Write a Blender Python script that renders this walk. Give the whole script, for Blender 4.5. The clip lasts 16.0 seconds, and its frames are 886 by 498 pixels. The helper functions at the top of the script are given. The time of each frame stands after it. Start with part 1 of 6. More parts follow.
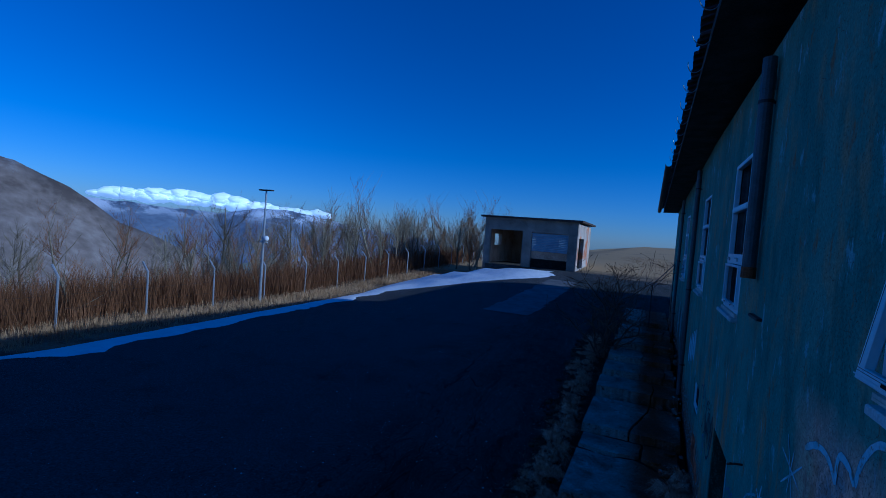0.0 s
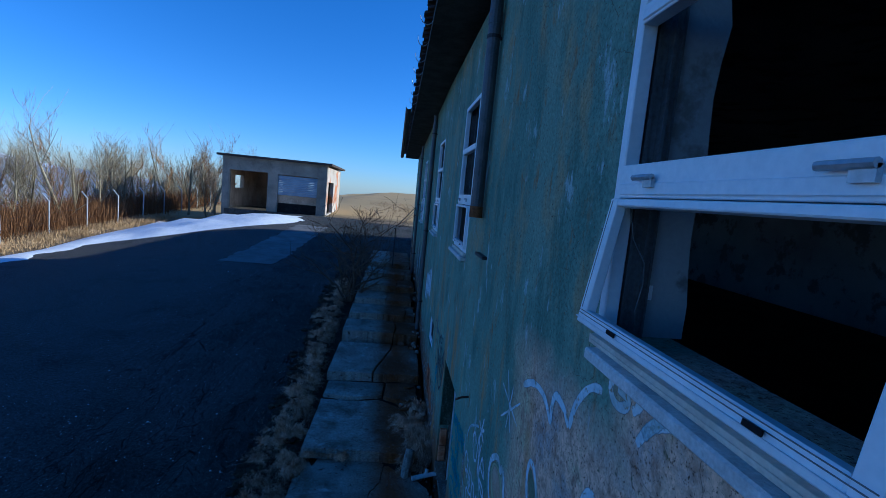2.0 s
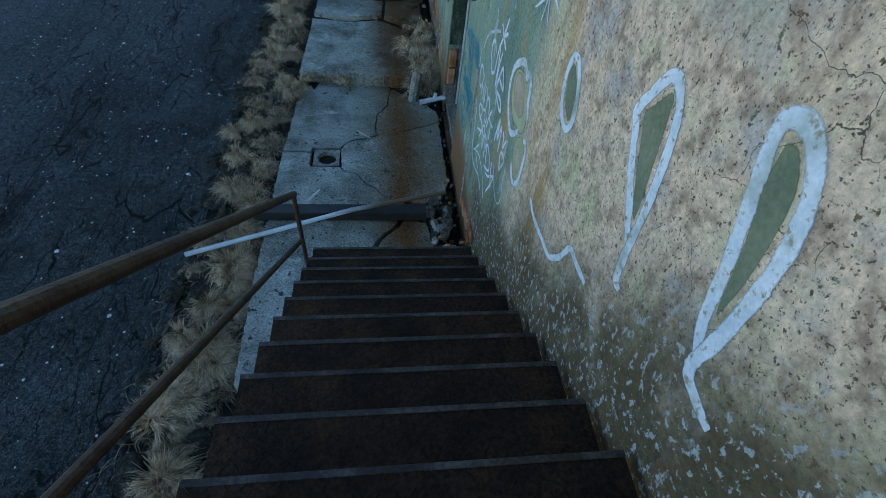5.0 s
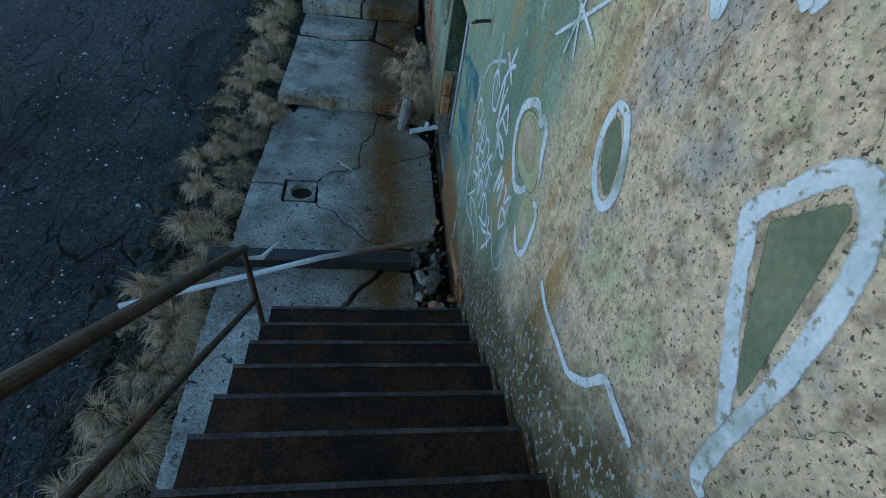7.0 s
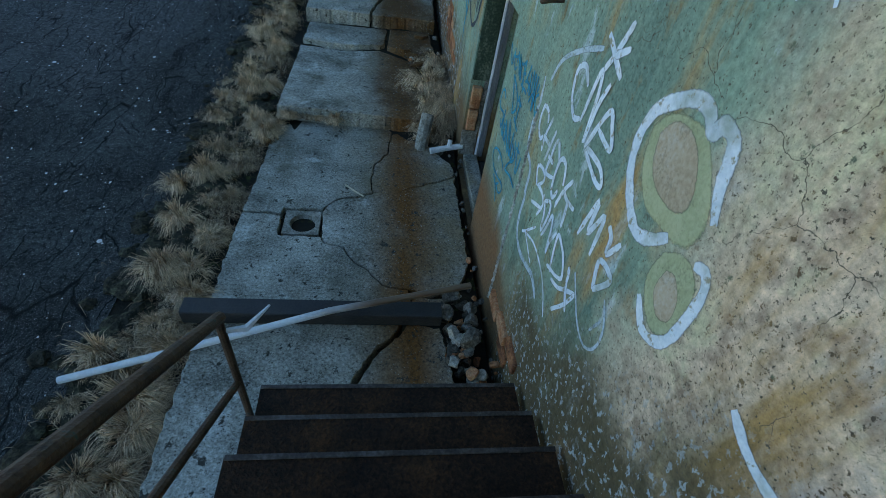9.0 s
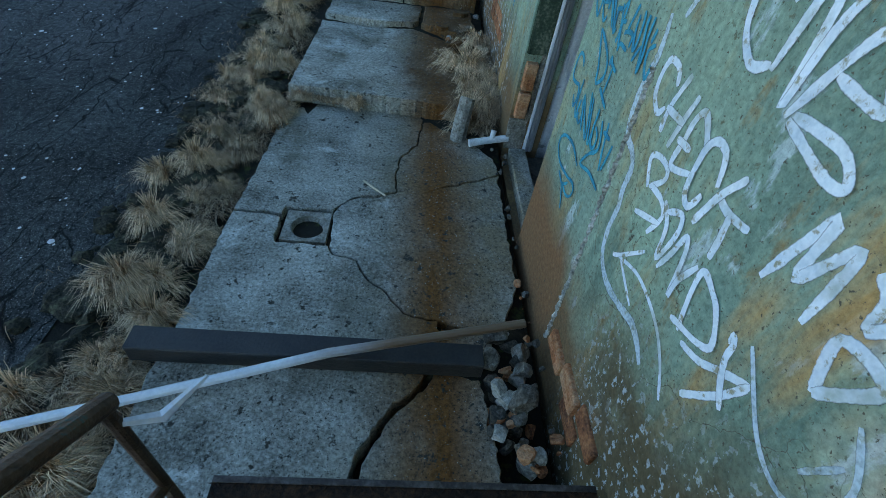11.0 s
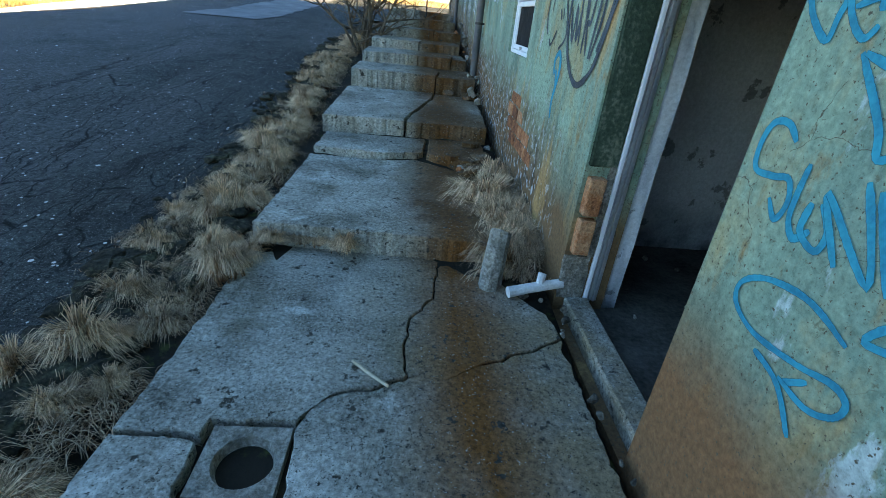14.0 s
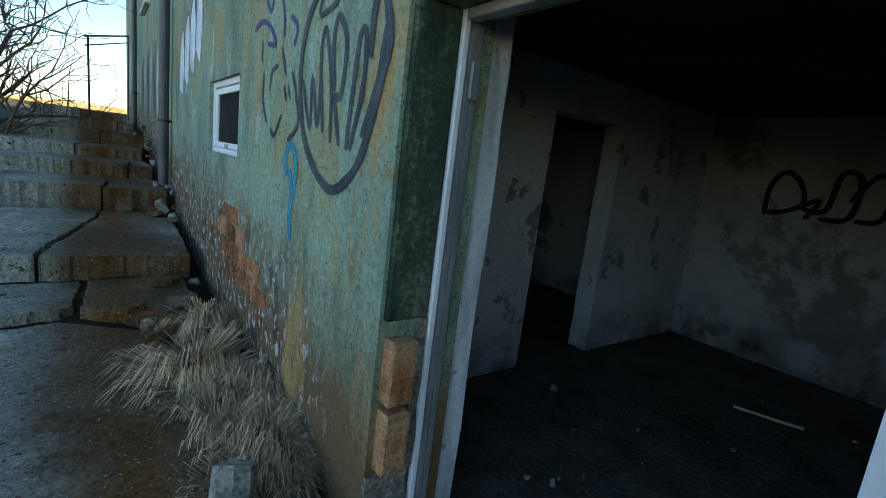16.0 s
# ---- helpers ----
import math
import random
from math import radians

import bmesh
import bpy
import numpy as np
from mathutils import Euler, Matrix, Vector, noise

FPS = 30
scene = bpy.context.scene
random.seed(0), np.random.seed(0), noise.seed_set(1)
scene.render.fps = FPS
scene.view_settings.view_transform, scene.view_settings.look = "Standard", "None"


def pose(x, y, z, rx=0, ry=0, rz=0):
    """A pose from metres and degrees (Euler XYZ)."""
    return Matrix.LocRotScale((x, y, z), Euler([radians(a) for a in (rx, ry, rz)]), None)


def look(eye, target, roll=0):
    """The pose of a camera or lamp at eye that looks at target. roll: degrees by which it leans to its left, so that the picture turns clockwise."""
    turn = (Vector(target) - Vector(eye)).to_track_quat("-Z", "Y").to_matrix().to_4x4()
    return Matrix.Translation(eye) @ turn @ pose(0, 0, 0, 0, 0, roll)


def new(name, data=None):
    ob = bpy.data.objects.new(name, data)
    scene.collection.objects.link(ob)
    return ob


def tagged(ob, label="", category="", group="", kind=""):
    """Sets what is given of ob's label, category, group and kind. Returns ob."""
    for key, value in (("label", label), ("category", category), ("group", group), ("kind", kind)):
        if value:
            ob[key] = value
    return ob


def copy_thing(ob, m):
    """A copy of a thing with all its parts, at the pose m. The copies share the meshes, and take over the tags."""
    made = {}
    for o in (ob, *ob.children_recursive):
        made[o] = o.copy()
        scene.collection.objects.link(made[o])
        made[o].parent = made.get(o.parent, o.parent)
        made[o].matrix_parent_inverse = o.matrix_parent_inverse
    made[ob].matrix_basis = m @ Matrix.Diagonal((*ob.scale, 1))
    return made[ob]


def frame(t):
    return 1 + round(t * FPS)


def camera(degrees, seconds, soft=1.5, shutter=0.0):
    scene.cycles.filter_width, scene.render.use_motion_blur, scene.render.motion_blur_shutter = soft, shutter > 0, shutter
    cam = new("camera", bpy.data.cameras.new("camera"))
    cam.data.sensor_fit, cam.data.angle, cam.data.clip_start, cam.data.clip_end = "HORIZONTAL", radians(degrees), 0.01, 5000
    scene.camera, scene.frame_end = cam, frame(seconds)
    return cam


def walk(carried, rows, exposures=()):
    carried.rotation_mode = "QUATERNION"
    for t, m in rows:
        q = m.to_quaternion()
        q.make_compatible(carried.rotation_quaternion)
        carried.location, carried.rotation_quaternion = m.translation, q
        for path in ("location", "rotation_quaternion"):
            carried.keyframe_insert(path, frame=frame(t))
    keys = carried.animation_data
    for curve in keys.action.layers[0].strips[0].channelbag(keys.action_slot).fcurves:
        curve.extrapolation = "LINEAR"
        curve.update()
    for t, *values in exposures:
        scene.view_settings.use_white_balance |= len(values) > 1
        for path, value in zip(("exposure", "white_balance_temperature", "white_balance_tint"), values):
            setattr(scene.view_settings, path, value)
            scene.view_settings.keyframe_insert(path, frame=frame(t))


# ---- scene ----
cam = camera(87.4, 16.0, soft=0.62)
PATH = [
    (0, (-1.11, -0.36, 4.653), (-1.922, 1.466, 4.575), 4.5),
    (0.5, (-0.969, -0.06, 4.619), (-1.414, 1.886, 4.503), 5.1),
    (1, (-0.926, 0.176, 4.624), (-1.161, 2.157, 4.489), 5.0),
    (1.5, (-0.957, 0.405, 4.614), (-0.956, 2.4, 4.476), 5.2),
    (2, (-0.993, 0.593, 4.584), (-0.773, 2.569, 4.363), 5.5),
    (2.5, (-0.923, 0.939, 4.428), (-0.6, 2.863, 3.99), 5.9),
    (3, (-0.88, 1.145, 4.362), (-0.548, 2.975, 3.627), 6.4),
    (3.5, (-0.924, 1.174, 4.287), (-0.611, 2.822, 3.198), 6.2),
    (4, (-0.945, 1.122, 4.129), (-0.684, 2.493, 2.697), 6.2),
    (4.2, (-0.939, 1.098, 4.078), (-0.697, 2.393, 2.573), 6.2),
    (6.3, (-0.979, 1.595, 3.882), (-0.682, 2.899, 2.395), 10.9),
    (6.5, (-0.921, 1.712, 3.803), (-0.629, 3.029, 2.327), 10.5),
    (7, (-0.825, 1.905, 3.703), (-0.528, 3.257, 2.26), 10.8),
    (7.5, (-0.914, 2.13, 3.554), (-0.581, 3.513, 2.149), 11.4),
    (8, (-0.901, 2.36, 3.419), (-0.563, 3.769, 2.04), 11.6),
    (8.5, (-0.87, 2.557, 3.27), (-0.546, 3.973, 1.896), 11.1),
    (9, (-0.998, 2.765, 3.108), (-0.701, 4.179, 1.725), 10.4),
    (9.2, (-1.017, 2.831, 3.092), (-0.738, 4.244, 1.705), 10.0),
    (11.3, (-0.968, 3.72, 2.345), (-0.782, 5.147, 0.955), 9.6),
    (11.5, (-1.004, 3.83, 2.269), (-0.817, 5.282, 0.906), 9.5),
    (12, (-1.106, 4.09, 2.178), (-0.934, 5.613, 0.893), 9.1),
    (12.5, (-1.072, 4.273, 2.047), (-0.96, 5.852, 0.825), 8.2),
    (13, (-1.133, 4.504, 1.887), (-1.006, 6.123, 0.72), 8.3),
    (13.5, (-1.179, 4.723, 1.79), (-1.03, 6.406, 0.72), 8.0),
    (14, (-1.084, 4.914, 1.695), (-0.918, 6.693, 0.796), 6.1),
    (14.5, (-1.139, 5.218, 1.597), (-0.865, 7.082, 0.927), 5.0),
    (15, (-1.151, 5.639, 1.536), (-0.707, 7.498, 0.948), 4.4),
    (15.5, (-0.951, 6.019, 1.582), (-0.161, 7.79, 1.096), 6.0),
    (16, (-0.793, 6.304, 1.529), (0.4, 7.866, 1.161), 6.9),
]
EXPOSURES = [(0, -1.0, 3500, 8), (1.0, -0.1, 3800, 7), (2.0, 0.38, 4250, 3), (3.0, 0.85, 5300, 0), (3.5, 1.65, 6200, -1), (4.0, 2.2, 7700, -3), (6.4, 2.52, 8900, -3), (7.0, 2.45, 9200, -3), (9.0, 2.5, 9500, -3), (11.5, 2.9, 9400, -3), (12.5, 2.97, 9600, -3),
             (13.5, 3.1, 9400, -3), (14.5, 2.95, 8500, -3), (15.0, 2.36, 8800, -3), (15.5, 2.28, 9200, -3), (16.0, 2.5, 9700, -3)]
walk(cam, [(t, look(eye, target, roll)) for t, eye, target, roll in PATH], EXPOSURES)

# ---- sky and sun ----
SUN_ELEV, SUN_AZ = radians(20.0), radians(7.0)      # height over the horizon, turn from +x towards +y
world = bpy.data.worlds.new("world")
scene.world = world
world.use_nodes = True
wn = world.node_tree.nodes
sky = wn.new("ShaderNodeTexSky")
sky.sky_type, sky.sun_disc = "NISHITA", False
sky.sun_elevation, sky.sun_rotation = SUN_ELEV, radians(90.0) - SUN_AZ
sky.altitude, sky.air_density, sky.dust_density, sky.ozone_density = 900, 1.0, 0.3, 2.5
wn["Background"].inputs["Strength"].default_value = 0.0887
deep = wn.new("ShaderNodeHueSaturation")           # clear, deep blue mountain air
deep.inputs["Saturation"].default_value = 1.14
tone = wn.new("ShaderNodeMix")
tone.data_type, tone.blend_type = "RGBA", "MULTIPLY"
tone.inputs[0].default_value = 1.0
tone.inputs[7].default_value = (0.84, 0.90, 1.12, 1)
world.node_tree.links.new(sky.outputs["Color"], deep.inputs["Color"])
world.node_tree.links.new(deep.outputs["Color"], tone.inputs[6])
world.node_tree.links.new(tone.outputs[2], wn["Background"].inputs["Color"])
sun = new("sun", bpy.data.lights.new("sun", "SUN"))
sun.data.energy, sun.data.angle, sun.data.color = 5.0, radians(0.5), (1.0, 0.77, 0.50)
sun_way = Vector((math.cos(SUN_AZ) * math.cos(SUN_ELEV), math.sin(SUN_AZ) * math.cos(SUN_ELEV), math.sin(SUN_ELEV)))
sun.matrix_world = look(sun_way * 60, (0, 0, 0))

# ---- materials ----


def material(name, stops, scale=3.0, fine=60.0, rough=0.85, bump=0.2, metal=0.0, fine_mix=0.35, streak=1.0, extra=None, spread=0.0, grain=0.0, grain_scale=140.0):
    """A node material: a colour ramp over broad noise, finer noise on top, relief from both. streak under 1 draws the broad noise out along z."""
    m = bpy.data.materials.new(name)
    m.use_nodes = True
    nt = m.node_tree
    n, ln = nt.nodes, nt.links
    bsdf = n["Principled BSDF"]
    bsdf.inputs["Roughness"].default_value, bsdf.inputs["Metallic"].default_value = rough, metal
    if rough > 0.64:                       # dusty, porous surfaces hardly shine
        bsdf.inputs["Specular IOR Level"].default_value = 0.15
    geo = n.new("ShaderNodeNewGeometry")
    mapping = n.new("ShaderNodeMapping")
    mapping.inputs["Scale"].default_value = (1, 1, streak)
    ln.new(geo.outputs["Position"], mapping.inputs["Vector"])
    info = n.new("ShaderNodeObjectInfo")
    broad = n.new("ShaderNodeTexNoise")
    broad.inputs["Scale"].default_value, broad.inputs["Detail"].default_value, broad.inputs["Roughness"].default_value = scale, 8, 0.62
    ln.new(mapping.outputs["Vector"], broad.inputs["Vector"])
    small = n.new("ShaderNodeTexNoise")
    small.inputs["Scale"].default_value, small.inputs["Detail"].default_value = fine, 5
    ln.new(geo.outputs["Position"], small.inputs["Vector"])
    mix = n.new("ShaderNodeMix")
    mix.data_type = "FLOAT"
    mix.inputs[0].default_value = fine_mix
    ln.new(broad.outputs["Fac"], mix.inputs[2])
    ln.new(small.outputs["Fac"], mix.inputs[3])
    value = mix.outputs[0]
    if spread:
        add = n.new("ShaderNodeMath")
        add.operation = "MULTIPLY_ADD"
        add.inputs[1].default_value = spread
        ln.new(info.outputs["Random"], add.inputs[0])
        ln.new(value, add.inputs[2])
        shift = n.new("ShaderNodeMath")
        shift.operation = "SUBTRACT"
        shift.inputs[1].default_value = spread / 2
        ln.new(add.outputs[0], shift.inputs[0])
        value = shift.outputs[0]
    ramp = n.new("ShaderNodeValToRGB")
    while len(ramp.color_ramp.elements) < len(stops):
        ramp.color_ramp.elements.new(0.5)
    for e, (p, c) in zip(ramp.color_ramp.elements, stops):
        e.position, e.color = 0.5 + (p - 0.5) * 0.55, (*c, 1)
    ln.new(value, ramp.inputs["Fac"])
    colour = ramp.outputs["Color"]
    if extra:
        colour = extra(nt, geo, colour)
    height = mix.outputs[0]
    if grain:                              # fine sandy grain in colour and relief
        sand = n.new("ShaderNodeTexNoise")
        sand.inputs["Scale"].default_value, sand.inputs["Detail"].default_value, sand.inputs["Roughness"].default_value = grain_scale * 0.3, 7, 0.78
        ln.new(geo.outputs["Position"], sand.inputs["Vector"])
        lift = n.new("ShaderNodeMapRange")
        lift.inputs["From Min"].default_value, lift.inputs["From Max"].default_value = 0.34, 0.66
        lift.inputs["To Min"].default_value, lift.inputs["To Max"].default_value = 1 - grain, 1 + grain
        ln.new(sand.outputs["Fac"], lift.inputs["Value"])
        times = n.new("ShaderNodeMix")
        times.data_type, times.blend_type, times.clamp_result = "RGBA", "MULTIPLY", False
        times.inputs[0].default_value = 1.0
        ln.new(colour, times.inputs[6])
        ln.new(lift.outputs["Result"], times.inputs[7])
        colour = times.outputs[2]
        height = combine(nt, "ADD", height, scaled(nt, sand.outputs["Fac"], 0.3 * grain))
    ln.new(colour, bsdf.inputs["Base Color"])
    if bump:
        b = n.new("ShaderNodeBump")
        b.inputs["Strength"].default_value, b.inputs["Distance"].default_value = min(1.0, bump * 1.7), 0.03
        ln.new(height, b.inputs["Height"])
        ln.new(b.outputs["Normal"], bsdf.inputs["Normal"])
    return m


def blotch(nt, geo, colour, tint, scale, low, high, seed=0.0, stretch=(1, 1, 1), detail=6.0, mask=None):
    """Lays a tint over colour where a noise passes from low to high; mask multiplies it."""
    n, ln = nt.nodes, nt.links
    mp = n.new("ShaderNodeMapping")
    mp.inputs["Location"].default_value, mp.inputs["Scale"].default_value = (seed, seed * 1.7, seed * 0.6), stretch
    ln.new(geo.outputs["Position"], mp.inputs["Vector"])
    t = n.new("ShaderNodeTexNoise")
    t.inputs["Scale"].default_value, t.inputs["Detail"].default_value, t.inputs["Roughness"].default_value = scale, detail, 0.65
    ln.new(mp.outputs["Vector"], t.inputs["Vector"])
    r = n.new("ShaderNodeMapRange")
    r.inputs["From Min"].default_value, r.inputs["From Max"].default_value = low, high
    ln.new(t.outputs["Fac"], r.inputs["Value"])
    fac = r.outputs["Result"]
    if mask is not None:
        mul = n.new("ShaderNodeMath")
        mul.operation = "MULTIPLY"
        ln.new(fac, mul.inputs[0])
        ln.new(mask, mul.inputs[1])
        fac = mul.outputs[0]
    mx = n.new("ShaderNodeMix")
    mx.data_type = "RGBA"
    ln.new(fac, mx.inputs[0])
    ln.new(colour, mx.inputs[6])
    mx.inputs[7].default_value = (*tint, 1)
    return mx.outputs[2]


def ramp_on(nt, geo, axis, a, b):
    """A mask from 0 at a to 1 at b along a world axis, its edge broken by noise."""
    n, ln = nt.nodes, nt.links
    sep = n.new("ShaderNodeSeparateXYZ")
    ln.new(geo.outputs["Position"], sep.inputs["Vector"])
    t = n.new("ShaderNodeTexNoise")
    t.inputs["Scale"].default_value, t.inputs["Detail"].default_value = 2.2, 6
    ln.new(geo.outputs["Position"], t.inputs["Vector"])
    ma = n.new("ShaderNodeMath")
    ma.operation = "MULTIPLY_ADD"
    ma.inputs[1].default_value = abs(b - a) * 1.2
    ln.new(t.outputs["Fac"], ma.inputs[0])
    ln.new(sep.outputs[axis], ma.inputs[2])
    r = n.new("ShaderNodeMapRange")
    off = abs(b - a) * 0.6
    r.inputs["From Min"].default_value, r.inputs["From Max"].default_value = a + off, b + off
    ln.new(ma.outputs[0], r.inputs["Value"])
    return r.outputs["Result"]


def combine(nt, op, a, b):
    m = nt.nodes.new("ShaderNodeMath")
    m.operation = op
    m.use_clamp = op == "MULTIPLY"
    for k, v in enumerate((a, b)):
        if isinstance(v, (int, float)):
            m.inputs[k].default_value = v
        else:
            nt.links.new(v, m.inputs[k])
    return m.outputs[0]


def over_steps(nt, geo, low, high):
    """A mask that runs from 0 at low to 1 at high above the line of the stairs and the path beyond."""
    sep = nt.nodes.new("ShaderNodeSeparateXYZ")
    nt.links.new(geo.outputs["Position"], sep.inputs["Vector"])
    y = combine(nt, "MINIMUM", sep.outputs["Y"], 4.3)
    far = combine(nt, "MAXIMUM", combine(nt, "SUBTRACT", sep.outputs["Y"], 7.5), 0.0)
    h = combine(nt, "ADD", sep.outputs["Z"], scaled(nt, combine(nt, "SUBTRACT", y, 4.3), 0.69))
    h = combine(nt, "SUBTRACT", h, scaled(nt, far, 0.11))
    t = nt.nodes.new("ShaderNodeTexNoise")
    t.inputs["Scale"].default_value, t.inputs["Detail"].default_value = 1.7, 7
    nt.links.new(geo.outputs["Position"], t.inputs["Vector"])
    h = combine(nt, "ADD", h, scaled(nt, combine(nt, "SUBTRACT", t.outputs["Fac"], 0.5), 0.9))
    r = nt.nodes.new("ShaderNodeMapRange")
    r.inputs["From Min"].default_value, r.inputs["From Max"].default_value = low, high
    nt.links.new(h, r.inputs["Value"])
    return r.outputs["Result"]


def scaled(nt, v, k):
    m = nt.nodes.new("ShaderNodeMath")
    m.operation = "MULTIPLY"
    m.inputs[1].default_value = k
    nt.links.new(v, m.inputs[0])
    return m.outputs[0]


def plaster_extra(nt, geo, colour):
    low = over_steps(nt, geo, 0.95, 0.35)
    flake = combine(nt, "MULTIPLY", over_steps(nt, geo, 1.15, 0.4), combine(nt, "ADD", ramp_on(nt, geo, "Y", 5.0, 4.4), ramp_on(nt, geo, "Y", 8.0, 8.4)))
    mural = combine(nt, "MULTIPLY", combine(nt, "MULTIPLY", ramp_on(nt, geo, "Y", 3.95, 3.5), combine(nt, "MAXIMUM", ramp_on(nt, geo, "Z", 3.75, 3.45), combine(nt, "MULTIPLY", ramp_on(nt, geo, "Z", 4.2, 3.95), ramp_on(nt, geo, "Y", 2.45, 2.15)))), over_steps(nt, geo, 0.5, 0.9))
    lower = ramp_on(nt, geo, "Z", 4.2, 2.4)
    colour = blotch(nt, geo, colour, (0.265, 0.36, 0.255), 1.1, 0.36, 0.60, 3.0, (1, 1, 0.45), mask=lower)
    colour = blotch(nt, geo, colour, (0.33, 0.29, 0.16), 2.2, 0.52, 0.66, 31.0, (1, 1, 0.5))
    colour = blotch(nt, geo, colour, (0.26, 0.18, 0.085), 6.0, 0.56, 0.68, 35.0, (1, 1, 0.5), 9.0)
    colour = blotch(nt, geo, colour, (0.13, 0.20, 0.15), 2.6, 0.52, 0.66, 9.0, (1, 1, 0.35))
    colour = blotch(nt, geo, colour, (0.38, 0.46, 0.44), 4.5, 0.60, 0.64, 21.0, (1, 1, 0.45), 12.0)
    colour = blotch(nt, geo, colour, (0.70, 0.52, 0.37), 1.2, 0.10, 0.30, 2.0, mask=mural)
    colour = blotch(nt, geo, colour, (0.55, 0.50, 0.31), 1.9, 0.49, 0.60, 17.0, mask=mural)
    colour = blotch(nt, geo, colour, (0.45, 0.40, 0.36), 2.4, 0.52, 0.64, 27.0, mask=mural)
    colour = blotch(nt, geo, colour, (0.36, 0.25, 0.175), 10.0, 0.47, 0.64, 39.0, mask=mural)
    colour = blotch(nt, geo, colour, (0.11, 0.08, 0.055), 48.0, 0.585, 0.63, 19.0, mask=mural)
    colour = blotch(nt, geo, colour, (0.17, 0.105, 0.06), 20.0, 0.62, 0.66, 29.0, detail=8.0, mask=mural)
    colour = blotch(nt, geo, colour, (0.14, 0.15, 0.10), 18.0, 0.62, 0.68, 49.0)
    colour = blotch(nt, geo, colour, (0.17, 0.10, 0.05), 1.3, 0.12, 0.42, 5.0, (1, 1, 1), mask=low)
    colour = blotch(nt, geo, colour, (0.07, 0.055, 0.035), 6.0, 0.48, 0.60, 83.0, mask=combine(nt, "MULTIPLY", flake, over_steps(nt, geo, 1.3, 0.6)))
    colour = blotch(nt, geo, colour, (0.44, 0.47, 0.47), 17.0, 0.56, 0.58, 14.0, (1, 1, 0.7), 14.0, mask=combine(nt, "MULTIPLY", flake, ramp_on(nt, geo, "Z", -0.1, 0.4)))
    colour = blotch(nt, geo, colour, (0.42, 0.25, 0.10), 2.2, 0.56, 0.68, 53.0, (1, 1, 0.22), mask=lower)
    foot = combine(nt, "MULTIPLY", over_steps(nt, geo, 1.35, 0.75), ramp_on(nt, geo, "Y", 5.0, 4.6))
    colour = blotch(nt, geo, colour, (0.11, 0.085, 0.045), 3.0, 0.28, 0.5, 57.0, (1, 1, 0.6), mask=foot)
    colour = blotch(nt, geo, colour, (0.36, 0.40, 0.40), 24.0, 0.565, 0.585, 67.0, (1, 1, 0.8), 14.0, mask=foot)
    damp = combine(nt, "MULTIPLY", combine(nt, "MULTIPLY", ramp_on(nt, geo, "Y", 5.30, 5.42), ramp_on(nt, geo, "Y", 6.60, 6.40)), ramp_on(nt, geo, "Z", 0.78, 0.52))
    colour = blotch(nt, geo, colour, (0.21, 0.105, 0.05), 1.6, 0.15, 0.40, 73.0, mask=damp)
    colour = blotch(nt, geo, colour, (0.10, 0.085, 0.06), 60.0, 0.60, 0.64, 93.0)
    n, ln = nt.nodes, nt.links
    t = n.new("ShaderNodeTexNoise")
    t.inputs["Scale"].default_value, t.inputs["Detail"].default_value = 4.0, 8
    ln.new(geo.outputs["Position"], t.inputs["Vector"])
    mxv = n.new("ShaderNodeMix")
    mxv.data_type = "VECTOR"
    mxv.inputs[0].default_value = 0.2
    ln.new(geo.outputs["Position"], mxv.inputs[4])
    ln.new(t.outputs["Color"], mxv.inputs[5])
    vo = n.new("ShaderNodeTexVoronoi")          # hairline cracks in the render coat
    vo.feature = "DISTANCE_TO_EDGE"
    vo.inputs["Scale"].default_value = 3.2
    ln.new(mxv.outputs[1], vo.inputs["Vector"])
    r = n.new("ShaderNodeMapRange")
    r.inputs["From Min"].default_value, r.inputs["From Max"].default_value = 0.0042, 0.0014
    ln.new(vo.outputs["Distance"], r.inputs["Value"])
    return blotch(nt, geo, colour, (0.10, 0.085, 0.06), 1.3, 0.49, 0.56, 63.0, mask=r.outputs["Result"])


